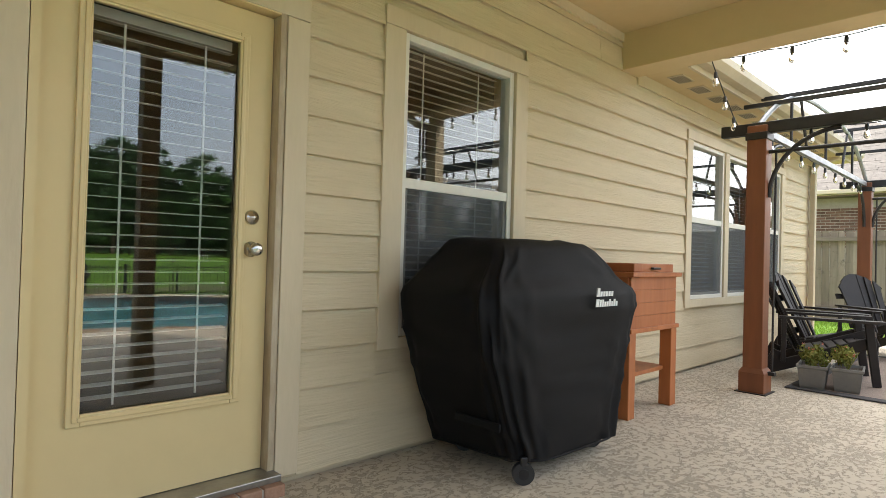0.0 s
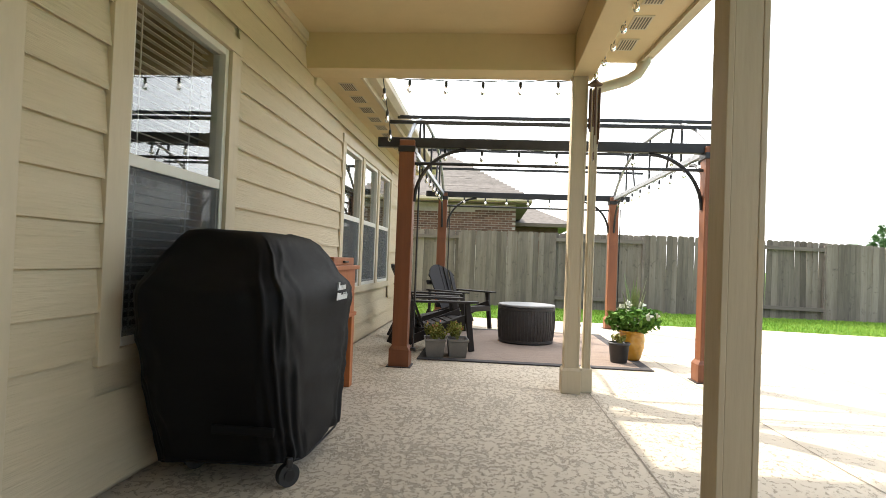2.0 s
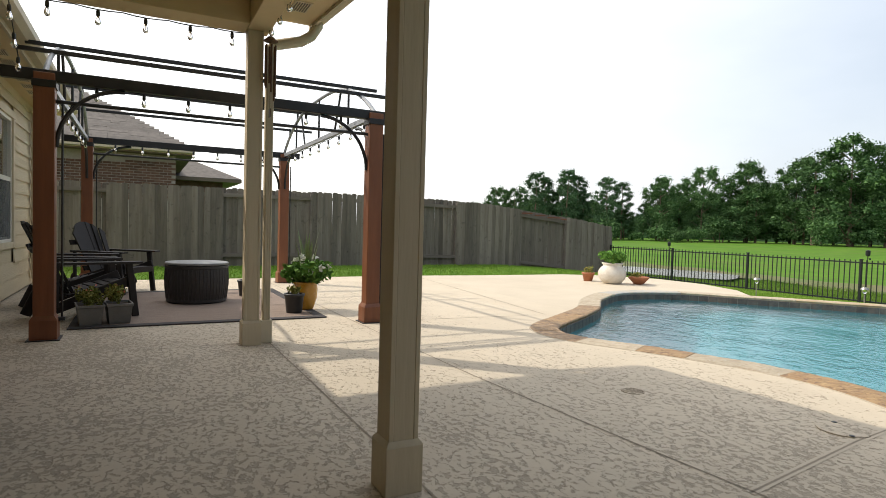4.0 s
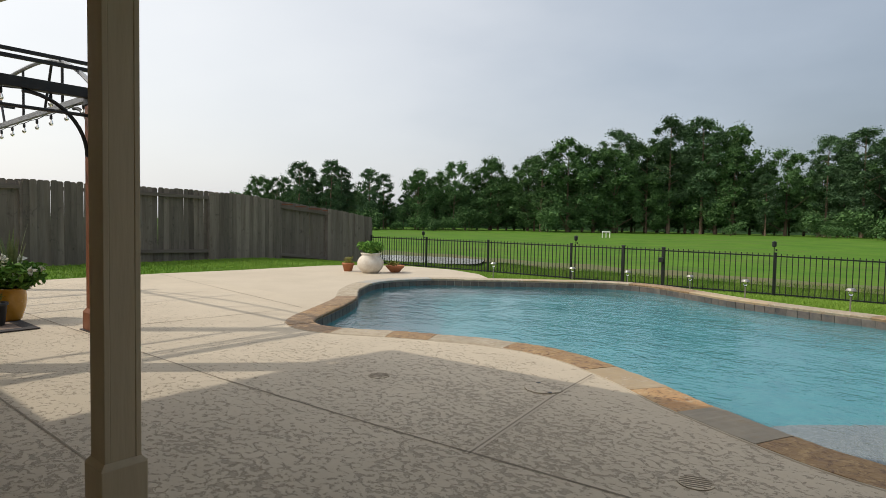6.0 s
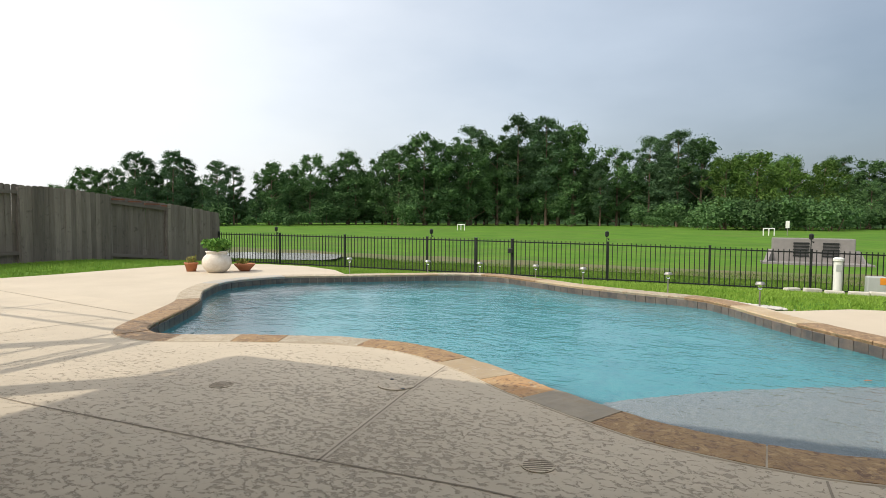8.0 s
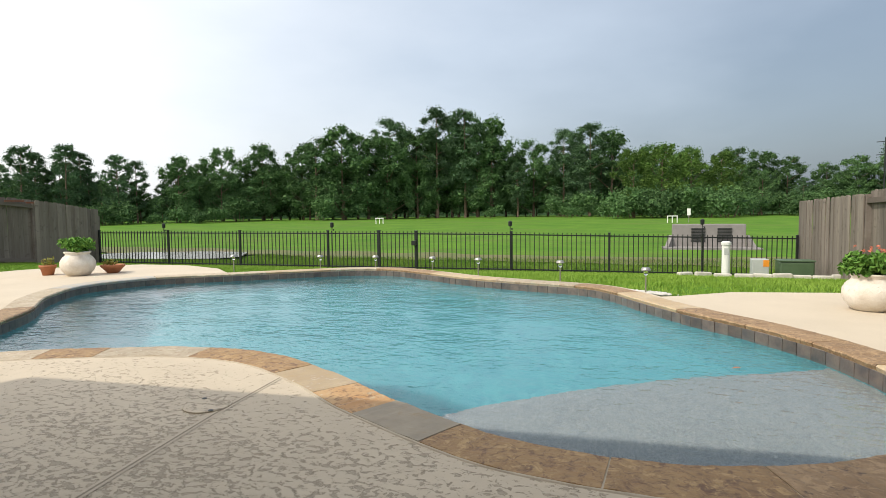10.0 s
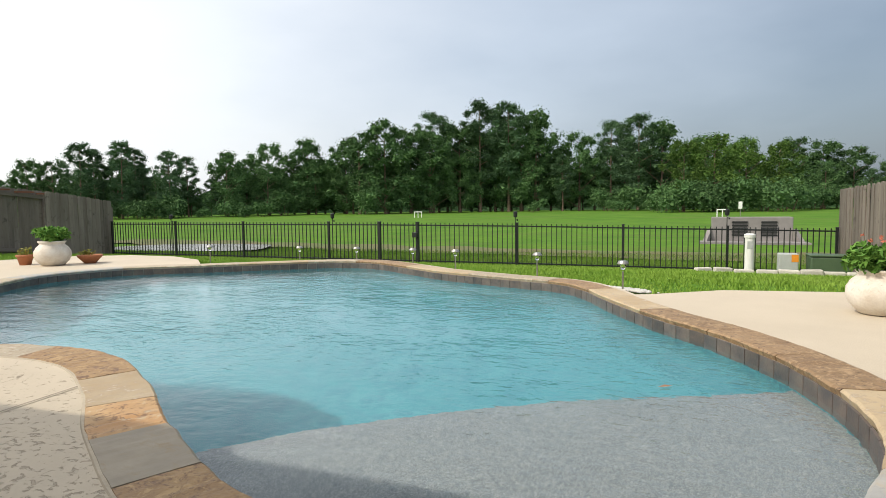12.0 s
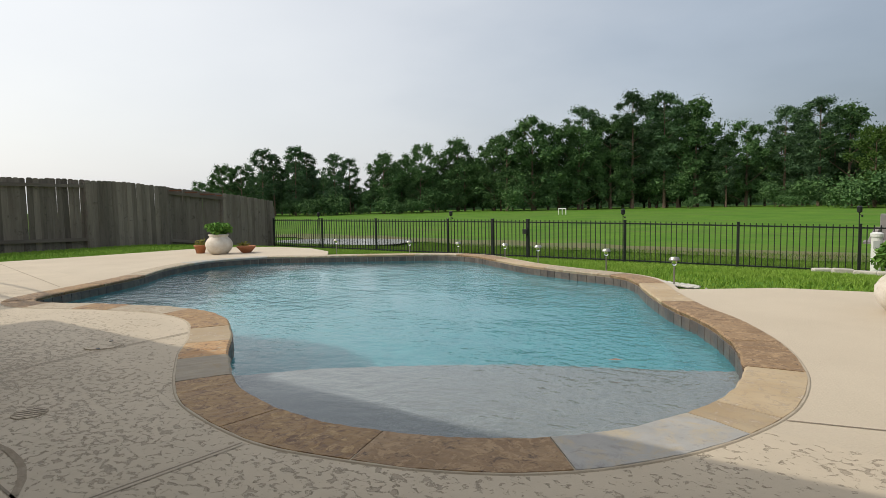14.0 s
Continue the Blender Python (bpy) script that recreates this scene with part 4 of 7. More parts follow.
for k in range(9):
    x = -hw + 0.055 + k * 0.106
    part("brick", boxed(x - 0.048, x + 0.048, -0.085, 0.055, -0.05, 0.052, bevel=0.006), M_BRICK2, sill)


# ---------- pool coping and tile ----------
def nearest(curve, x, y):
    return min(range(NP), key=lambda i: (curve[i].x - x) ** 2 + (curve[i].y - y) ** 2)


coping = thing("coping", 0, 0, 0, "irregular brown, rust and grey flagstone coping round the pool", "pool coping", kind="structure")
marks = [((0.45, -5.55), "tan"), ((-0.05, -5.45), "rust"), ((-0.50, -5.18), "tan"), ((-0.90, -5.0), "orange"), ((-1.34, -4.70), "grey"), ((-2.12, -4.43), "rust"),
         ((-2.83, -4.54), "rust"), ((-3.58, -5.01), "brown"), ((-3.95, -5.69), "blue"), ((-4.04, -5.95), "tan"), ((-4.03, -6.74), "tan"),
         ((-3.86, -7.45), "brown"), ((-3.45, -8.1), "brown")]
idx = [(nearest(EDGE_OUT, *p), c) for p, c in marks]
forward = (idx[1][0] - idx[0][0]) % NP < NP / 2
order = [(i, c) for i, c in idx]
if not forward:
    order = order[::-1]
bounds = [i for i, c in order]
colors = [c for i, c in order]
if forward:
    spans = [(bounds[k], bounds[k + 1], colors[k + 1]) for k in range(len(bounds) - 1)]
else:
    spans = [(bounds[k], bounds[k + 1], colors[k]) for k in range(len(bounds) - 1)]
rest0, rest1 = bounds[-1], bounds[0]
todo = (rest1 - rest0) % NP
cr = random.Random(11)
pal = ["brown", "tan", "brown", "cream", "tan", "brown", "cream", "tan", "cream", "blue", "cream", "tan", "cream", "cream"]
k = 0
pos = 0
while pos < todo:
    ln = cr.randint(5, 9)
    ln = min(ln, todo - pos) if todo - pos - ln > 3 else todo - pos
    mid = EDGE_OUT[(rest0 + pos + ln // 2) % NP]
    shade = pal[k % len(pal)]
    if mid.x > 2.3 and mid.y > -6.7:
        shade = "brown" if k % 3 else "rust"
    elif mid.y > -6.7:
        shade = "cream" if k % 2 else "rust"
    spans.append(((rest0 + pos) % NP, (rest0 + pos + ln) % NP, shade))
    pos += ln; k += 1
IN2, OUT2 = offset_curve(EDGE_IN, 0.004), offset_curve(EDGE_IN, -0.30)


def lerp_curve(c, f):
    i = int(math.floor(f)) % NP
    return c[i].lerp(c[(i + 1) % NP], f - math.floor(f))


def coping_stone(i0, i1, rng):
    n = (i1 - i0) % NP
    bm = bmesh.new()
    fs = [i0 + 0.045 + (n - 0.09) * s / (n * 2) for s in range(n * 2 + 1)]
    rows = []
    for f in fs:
        a, b = lerp_curve(IN2, f), lerp_curve(OUT2, f)
        d = (b - a).normalized()
        ji, jo = 0.014 * noise.noise((f * 0.45, 1.7, 0)), 0.005 * noise.noise((f * 0.5, 8.3, 0))
        z = 0.009 + rng.uniform(-0.002, 0.002)
        ring = [a + d * (ji + 0.006) + Vector((0, 0, -0.036)), a + d * (ji - 0.004) + Vector((0, 0, z - 0.012)), a + d * (ji + 0.010) + Vector((0, 0, z)),
                a.lerp(b, 0.5) + Vector((0, 0, z + rng.uniform(-0.001, 0.003))), b - d * (jo + 0.010) + Vector((0, 0, z - 0.002)), b - d * jo + Vector((0, 0, -0.01))]
        rows.append([bm.verts.new(v) for v in ring])
    for p, q in zip(rows, rows[1:]):
        for t in range(5):
            bm.faces.new((p[t], q[t], q[t + 1], p[t + 1]))
        bm.faces.new((p[5], q[5], q[0], p[0]))
    bm.faces.new(rows[0]); bm.faces.new(rows[-1][::-1])
    bmesh.ops.recalc_face_normals(bm, faces=bm.faces)
    return bm


for a, b, c in spans:
    if (b - a) % NP > 0:
        part("coping_stone", coping_stone(a, b, cr), M_STONES[c], coping)
bm = bmesh.new()
i_in, i_out = offset_curve(EDGE_IN, -0.012), offset_curve(EDGE_IN, -0.309)
va = [bm.verts.new((p.x, p.y, 0.004)) for p in i_in]
vb = [bm.verts.new((p.x, p.y, 0.0045)) for p in offset_curve(EDGE_IN, -0.301)]
ve = [bm.verts.new((p.x, p.y, -0.002)) for p in i_out]
vc = [bm.verts.new((p.x, p.y, -0.030)) for p in i_in]
vd = [bm.verts.new((p.x, p.y, -0.030)) for p in offset_curve(EDGE_IN, -0.04)]
for i in range(NP):
    j = (i + 1) % NP
    bm.faces.new((va[i], va[j], vb[j], vb[i])); bm.faces.new((vb[i], vb[j], ve[j], ve[i])); bm.faces.new((va[i], vc[i], vc[j], va[j])); bm.faces.new((vc[i], vd[i], vd[j], vc[j]))
part("mortar", bm, M_NOSE, coping, "pale mortar between the stones")

tiles = thing("pool_tile_band", 0, 0, 0, "dark slate waterline tiles", "pool tile", kind="structure")
bm = bmesh.new()
for i in range(NP):
    j = (i + 1) % NP
    bm.faces.new([bm.verts.new((p.x, p.y, z)) for p, z in ((EDGE_IN[i], -0.03), (EDGE_IN[i], -0.22), (EDGE_IN[j], -0.22), (EDGE_IN[j], -0.03))])
part("grout_bed", bm, M_GROUT, tiles)
tile_mesh = mesh_of("tile", boxed(-0.073, 0.073, -0.004, 0.012, -0.215, -0.032, bevel=0.003), M_TILE)
acc, want = 0.0, 0.08
for i in range(NP):
    a, b = EDGE_IN[i], EDGE_IN[(i + 1) % NP]
    L = (b - a).length
    while want < acc + L:
        p = a.lerp(b, (want - acc) / L)
        t = (b - a).normalized()
        ob = new("tile", tile_mesh)
        ob.parent = tiles
        ob.matrix_basis = Matrix.Translation(p) @ Matrix.Rotation(math.atan2(t.y, t.x), 4, "Z")
        want += 0.152
    acc += L

# ---------- columns ----------
def column(x, y, label):
    c = thing("patio_column", x, y, 0, label, "column", group="patio columns")
    bm = bmesh.new()
    box(bm, -0.078, 0.078, -0.078, 0.078, 0.0, 0.19, bevel=0.004)
    bmesh.ops.create_cone(bm, cap_ends=False, segments=4, radius1=0.078 * 1.4142, radius2=0.063 * 1.4142, depth=0.02, matrix=Matrix.Translation((0, 0, 0.20)) @ Matrix.Rotation(math.pi / 4, 4, "Z"))
    part("base", bm, M_COLUMN, c)
    bm = bmesh.new()
    for s in (-1, 1):
        box(bm, s * 0.061 - (0.018 if s > 0 else 0), s * 0.061 + (0 if s > 0 else 0.018), -0.042, 0.042, 0.19, 2.618, bevel=0.002)
        box(bm, -0.063, 0.063, s * 0.062 - (0.02 if s > 0 else 0), s * 0.062 + (0 if s > 0 else 0.02), 0.19, 2.618, bevel=0.003)
    part("shaft", bm, M_COLUMN, c)
    return c


column(0.28, -2.382, "cream boxed wooden patio column with wider base")
column(3.285, -2.31, "cream boxed wooden patio column beside a downspout")

spout = thing("downspout", 3.33, -2.443, 0, "cream rain downspout with elbows beside the column", "downspout")
bm = bmesh.new()
box(bm, -0.04, 0.04, -0.032, 0.032, 0.12, 2.50, bevel=0.01)
part("pipe", bm, M_FASCIA, spout)
for k in range(3):
    part("rib", boxed(-0.046, -0.040, -0.026 + k * 0.02, -0.018 + k * 0.02, 0.2, 2.49), M_FASCIA, spout)
bm = bmesh.new(); tube(bm, [(0, 0, 2.49), (0, -0.03, 2.55), (0.0, -0.26, 2.62), (0.0, -0.35, 2.68), (0, -0.41, 2.78), (0, -0.41, 2.83)], 0.045, 14); part("elbow", bm, M_FASCIA, spout, smooth=True)
part("base_sleeve", boxed(-0.055, 0.055, -0.048, 0.048, 0.0, 0.2, bevel=0.008), M_FASCIA, spout)
sp2 = thing("downspout", 8.72, -0.075, 0, "cream downspout at the house corner", "downspout")
part("pipe", boxed(-0.05, 0.05, -0.035, 0.035, 0.1, 2.55, bevel=0.01), M_FASCIA, sp2)
bm = bmesh.new(); tube(bm, [(0, 0, 2.53), (0, -0.05, 2.60), (0, -0.33, 2.66), (0, -0.40, 2.71)], 0.045, 12); part("elbow", bm, M_FASCIA, sp2, smooth=True)

# soffit vents
for x in [3.75 + k * 0.42 for k in range(13)]:
    v = thing("soffit_vent", x, -0.22, 2.655, "small slotted soffit vent", "vent", group="soffit vents")
    part("plate", boxed(-0.12, 0.12, -0.07, 0.07, -0.001, 0.005), M_FASCIA, v)
    for k in range(6):
        part("slot", boxed(-0.10, 0.10, -0.055 + k * 0.02, -0.045 + k * 0.02, -0.0035, -0.001), M_ROOM, v, "dark slot")
for x in [3.0 - k * 0.42 for k in range(8)]:
    v = thing("soffit_vent", x, -2.62, 2.795, "small slotted soffit vent", "vent", group="soffit vents")
    part("plate", boxed(-0.12, 0.12, -0.07, 0.07, -0.001, 0.005), M_FASCIA, v)
    for k in range(6):
        part("slot", boxed(-0.10, 0.10, -0.055 + k * 0.02, -0.045 + k * 0.02, -0.0035, -0.001), M_ROOM, v, "dark slot")


# ---------- string lights ----------
def bulb_at(x, y, z, proto=[]):
    if not proto:
        b = thing("string_light_bulb", x, y, z, "clear teardrop bulb in black socket on a hanging string", "string light", group="string lights")
        bm = bmesh.new(); lathe(bm, [(0.004, 0.0), (0.012, -0.004), (0.017, -0.02), (0.017, -0.055), (0.013, -0.06), (0.0, -0.06)], 12); part("socket", bm, M_BLACKP, b)
        bm = bmesh.new(); lathe(bm, [(0.011, -0.058), (0.016, -0.07), (0.024, -0.095), (0.026, -0.115), (0.018, -0.137), (0.0, -0.145)], 14)
        g = part("bulb", bm, M_BULB, b, "clear glass bulb", True)
        g.visible_shadow = False
        bm = bmesh.new(); rod(bm, (0, 0, -0.06), (0, 0, -0.11), 0.004, 6); part("filament", bm, M_FASCIA, b)
        b.scale = (0.82, 0.82, 0.82)
        proto.append(b)
        return b
    return copy_thing(proto[0], pose(x, y, z))


def string_run(a, b, n, sag=0.05, ends=False):
    a, b = Vector(a), Vector(b)
    pts = []
    m = n * 4
    for k in range(m + 1):
        t = k / m
        p = a.lerp(b, t)
        u = (t * n) % 1
        p.z -= sag * 4 * u * (1 - u) * 0.35 + sag * 4 * t * (1 - t) * 0.5
        pts.append(p)
    bm = bmesh.new(); tube(bm, pts, 0.0045, 6)
    w = tagged(new("light_string", mesh_of("light_string", bm, M_BLACKP)), "black cord of the string lights", "string light cord")
    for k in range(n):
        p = pts[min(m, k * 4 + 2)]
        bulb_at(p.x, p.y, p.z)


string_run((3.364, -0.70, 2.63), (3.364, -2.30, 2.63), 5, 0.03)
string_run((3.34, -2.424, 2.70), (-2.2, -2.424, 2.70), 17, 0.02)
string_run((3.364, -0.62, 2.66), (4.03, -0.60, 2.25), 3, 0.03)
string_run((4.15, -0.765, 2.172), (8.3, -0.765, 2.172), 9, 0.03)
string_run((4.15, -3.675, 2.172), (8.3, -3.675, 2.172), 9, 0.03)
string_run((4.097, -0.95, 2.17), (4.097, -3.5, 2.17), 7, 0.03)
string_run((8.383, -0.95, 2.17), (8.383, -3.5, 2.17), 7, 0.03)

chime = thing("wind_chime", 3.18, -2.42, 2.60, "bronze tube wind chime hanging from the beam", "wind chime")
bm = bmesh.new(); rod(bm, (0, 0, -0.05), (0, 0, 0.02), 0.003, 6); part("cord", bm, M_CHIME, chime)
bm = bmesh.new(); lathe(bm, [(0.055, -0.07), (0.06, -0.065), (0.02, -0.03), (0.0, -0.03)], 16); part("top_disc", bm, M_CHIME, chime)
for k in range(6):
    a = k * math.pi / 3
    bm = bmesh.new(); rod(bm, (0.042 * math.cos(a), 0.042 * math.sin(a), -0.40 - 0.03 * k), (0.042 * math.cos(a), 0.042 * math.sin(a), -0.10), 0.008, 8); part("chime_tube", bm, M_CHIME, chime)
bm = bmesh.new(); rod(bm, (0, 0, -0.62), (0, 0, -0.07), 0.002, 5); part("clapper_cord", bm, M_CHIME, chime)
bm = bmesh.new(); box(bm, -0.03, 0.03, -0.004, 0.004, -0.69, -0.62, bevel=0.003); part("wind_sail", bm, M_CHIME, chime)

# ---------- grill under its cover ----------
grill = thing("covered_grill", 1.25, -0.425, 0, "barbecue grill under a black fabric cover beside the window", "grill")
# levels: z, half length, half depth, centre x, centre y, corner roundness
LV = [(0.10, 0.455, 0.325, 0.12, -0.01, 0.30), (0.13, 0.46, 0.33, 0.12, -0.01, 0.30), (0.35, 0.535, 0.336, 0.10, -0.005, 0.25), (0.60, 0.625, 0.342, 0.105, 0.0, 0.22), (0.80, 0.675, 0.345, 0.11, 0.0, 0.20), (0.865, 0.685, 0.342, 0.11, 0.0, 0.2),
      (0.90, 0.67, 0.332, 0.11, 0.005, 0.2), (0.955, 0.60, 0.30, 0.105, 0.02, 0.22), (1.05, 0.50, 0.265, 0.11, 0.035, 0.25), (1.11, 0.465, 0.235, 0.115, 0.045, 0.3), (1.145, 0.43, 0.19, 0.115, 0.05, 0.35), (1.16, 0.36, 0.12, 0.115, 0.05, 0.4)]
bm = bmesh.new()
SEG = 144
levels = []
for p, q in zip(LV, LV[1:]):
    n_ = max(1, round((q[0] - p[0]) / 0.03))
    levels += [tuple(u + (v - u) * k / n_ for u, v in zip(p, q)) for k in range(n_)]
levels.append(LV[-1])
# pulled creases: from (angle, height) to (angle, height), depth
CREASE = [(4.02, 1.08, 4.08, 0.84, 0.024), (4.10, 0.86, 4.30, 0.30, 0.012), (4.08, 0.87, 3.80, 0.40, 0.012), (4.10, 0.90, 4.60, 0.62, 0.014), (4.45, 1.08, 4.12, 0.87, 0.018), (4.85, 1.06, 4.25, 0.90, 0.012), (4.42, 1.04, 4.75, 0.72, 0.010), (5.35, 1.06, 5.15, 0.70, 0.016), (5.55, 0.95, 5.30, 0.30, 0.015),
          (4.85, 0.60, 4.80, 0.10, 0.016), (4.45, 0.55, 4.35, 0.10, 0.020), (5.15, 0.55, 5.2, 0.10, 0.018), (3.55, 1.0, 3.45, 0.45, 0.022), (3.2, 0.95, 3.05, 0.35, 0.020), (2.85, 0.95, 2.9, 0.30, 0.016), (3.75, 0.70, 3.85, 0.12, 0.028), (3.35, 0.5, 3.3, 0.12, 0.022)]
rings = []
for z, hx, hy, cx, cy, rd in levels:
    ring = []
    for s in range(SEG):
        a = 2 * math.pi * s / SEG
        e = 2 / (2 + 9 * (1 - rd) ** 3 + 1.6)
        c_, s_ = math.cos(a), math.sin(a)
        px = hx * math.copysign(abs(c_) ** e, c_)
        py = hy * math.copysign(abs(s_) ** e, s_)
        k_ = max(0.0, (0.86 - z) / 0.75)
        d = 0.012 * k_ * math.sin(11 * a + 1.4 * math.sin(3 * a) + 2.0 * z) + 0.007 * k_ * math.sin(23 * a + 3 * z)
        d += 0.007 * noise.noise((px * 9, py * 9, z * 6)) + 0.010 * noise.noise((px * 4, py * 4, z * 3 + 7))
        rg = 1 - abs(noise.noise((px * 6 + z * 3, py * 6, z * 5 + 3)))
        d += 0.013 * max(0.0, rg - 0.72) / 0.28 - 0.004
        for a0, z0, a1, z1, dep in CREASE:
            t = (z0 - z) / (z0 - z1)
            if -0.15 < t < 1.1:
                w = (a - (a0 + (a1 - a0) * t)) / (0.05 + 0.05 * max(t, 0))
                d += dep * math.exp(-w * w) * max(0.0, min(1.0, 1.1 - t)) ** 0.5 * min(1.0, (t + 0.15) * 4)
        rr = math.hypot(px, py)
        lid_k = 1.0 if z < 1.12 else 0.4
        px += px / rr * d * lid_k; py += py / rr * d * lid_k
        zz = z + 0.006 * noise.noise((px * 3, py * 3, 5)) + (0.02 * math.sin(2 * a + 0.6) if z < 0.2 else 0) + (0.010 * noise.noise((px * 7, py * 5, 9)) if z > 1.05 else 0)
        ring.append(bm.verts.new((cx + px, cy + py, zz)))
    rings.append(ring)
for p, q in zip(rings, rings[1:]):
    for s in range(SEG):
        bm.faces.new((p[s], p[(s + 1) % SEG], q[(s + 1) % SEG], q[s]))
bm.faces.new(rings[-1])
cover = part("cover", bm, M_GRILL, grill, "black fabric cover with folds and creases", True)
# hem and strap
bm = bmesh.new(); tube(bm, [Vector(v) for v in [(0.12 + 0.462 * math.copysign(abs(math.cos(a)) ** 0.36, math.cos(a)), -0.01 + 0.335 * math.copysign(abs(math.sin(a)) ** 0.36, math.sin(a)), 0.10 + 0.02 * math.sin(2 * a + 0.6)) for a in [k * 2 * math.pi / 60 for k in range(61)]]], 0.006, 6)
part("hem", bm, M_GRILL, grill, "stitched black hem")
bm = bmesh.new(); box(bm, -0.452, -0.436, -0.30, -0.02, 0.27, 0.31, bevel=0.006); part("strap", bm, M_GRILL, grill, "black side strap")
part("cart_body", boxed(-0.28, 0.50, -0.24, 0.24, 0.08, 0.7, bevel=0.01), M_BLACKP, grill)
for wx, wy in ((-0.28, -0.31), (0.46, -0.22), (-0.14, 0.20), (0.46, 0.22)):
    wh = part("wheel", rod(bmesh.new(), (0, -0.016, 0), (0, 0.016, 0), 0.052, 22), M_BLACKP, grill, "black caster wheel")
    wh.matrix_basis = pose(wx, wy, 0.054, 0, 0, -42)
    part("rim", rod(bmesh.new(), (0, -0.020, 0), (0, 0.020, 0), 0.026, 14), M_METAL, wh, "grey hub")
    part("fork", boxed(-0.016, 0.016, -0.022, 0.022, 0.035, 0.08, bevel=0.006), M_METAL, wh)
# maker's mark as plain white bars
logo = part("printed_mark", boxed(-0.075, -0.058, -0.002, 0.002, 0.018, 0.042), M_WHITE, grill, "white printed maker's mark")
bm = bmesh.new()
lr = random.Random(2)
for row, z0, n_, w_ in ((0, 0.012, 5, 0.019), (1, -0.026, 8, 0.0165)):
    box(bm, -0.075, -0.055, -0.001, 0.001, z0, z0 + 0.028)
    for k in range(n_):
        x0 = -0.051 + k * w_
        box(bm, x0, x0 + w_ * 0.72, -0.001, 0.001, z0, z0 + lr.choice((0.018, 0.018, 0.026)))
logo2 = part("printed_mark", bm, M_WHITE, grill, "white printed maker's mark")
for o in (logo, logo2):
    o.matrix_basis = pose(0.335, -0.372, 0.85, 4, 0, 0) @ Matrix.Scale(1.45, 4)

# ---------- wooden patio cooler ----------
cool = thing("patio_cooler", 2.73, -0.31, 0, "orange-stained wooden patio cooler on four legs with lid", "cooler")
for sx in (-1, 1):
    for sy in (-1, 1):
        bm = bmesh.new(); box(bm, -0.045, 0.045, -0.045, 0.045, 0.0, 0.60, bevel=0.005)
        lg = part("leg", bm, M_CEDAR, cool); lg.matrix_basis = pose(sx * 0.315, sy * 0.165, 0, 0, 0, 0)
bm = bmesh.new()
for k in range(4):
    z = 0.60 + k * 0.088
    box(bm, -0.345, 0.345, -0.205, -0.187, z, z + 0.0865, bevel=0.002)
part("front_panel", bm, M_CEDAR, cool)
bm = bmesh.new()
for k in range(4):
    z = 0.60 + k * 0.088
    box(bm, -0.345, 0.345, 0.187, 0.205, z, z + 0.0865, bevel=0.002)
part("back_panel", bm, M_CEDAR, cool)
for s in (-1, 1):
    bm = bmesh.new()
    for k in range(4):
        z = 0.60 + k * 0.088
        box(bm, s * 0.345 - 0.009, s * 0.345 + 0.009, -0.187, 0.187, z, z + 0.0865, bevel=0.002)
    part("side_panel", bm, M_CEDAR, cool)
part("skirt", boxed(-0.365, 0.365, -0.225, 0.225, 0.575, 0.605, bevel=0.004), M_CEDAR, cool)
part("top_rim", boxed(-0.375, 0.375, -0.235, 0.235, 0.952, 0.985, bevel=0.004), M_CEDAR, cool)
lidp = part("lid", boxed(-0.30, 0.30, -0.20, 0.20, 0.985, 1.045, bevel=0.006), M_CEDAR, cool, "raised wooden lid")
part("handle", boxed(-0.06, 0.06, -0.222, -0.20, 1.005, 1.02, bevel=0.004), M_METAL, lidp, "black metal handle")
part("low_shelf", boxed(-0.30, 0.30, -0.15, 0.15, 0.26, 0.29, bevel=0.003), M_CEDAR, cool)
bottle = thing("green_bottle", 2.70, -0.30, 0.29, "small green plastic bottle lying on the cooler shelf", "bottle", rz=30)
bm = bmesh.new(); rod(bm, (-0.09, 0, 0.035), (0.07, 0, 0.035), 0.035, 14); rod(bm, (0.07, 0, 0.035), (0.11, 0, 0.035), 0.035, 14, 0.012); part("body", bm, M_LEAF2, bottle)
bm = bmesh.new(); rod(bm, (0.11, 0, 0.035), (0.135, 0, 0.035), 0.014, 10); part("cap", bm, M_WHITE, bottle)

# ---------- pergola ----------
PGX, PGY = (4.06, 8.42), (-0.765, -3.675)
perg = thing("pergola", 4.06, -0.765, 0, "pergola with orange-brown wooden posts and black metal arched roof frame", "pergola")
ox, oy = 4.06, -0.765


def P3(x, y, z):
    return (x - ox, y - oy, z)


for x in PGX:
    for y in PGY:
        bm = bmesh.new(); box(bm, -0.075, 0.075, -0.075, 0.075, 0.0, 2.22, bevel=0.006)
        q = part("post", bm, M_POST, perg); q.matrix_basis = pose(x - ox, y - oy, 0)
        bm = bmesh.new(); box(bm, -0.098, 0.098, -0.098, 0.098, 0.0, 0.17, bevel=0.004)
        bmesh.ops.create_cone(bm, cap_ends=False, segments=4, radius1=0.098 * 1.4142, radius2=0.076 * 1.4142, depth=0.035, matrix=Matrix.Translation((0, 0, 0.1875)) @ Matrix.Rotation(math.pi / 4, 4, "Z"))
        part("base", bm, M_POST, q)
        part("bracket", boxed(-0.12, 0.12, -0.12, 0.12, 0.0, 0.008), M_METAL, q, "black floor bracket")
        bm = bmesh.new(); box(bm, -0.085, 0.085, -0.085, 0.085, 2.10, 2.16, bevel=0.004); part("collar", bm, M_METAL, q, "black metal collar")
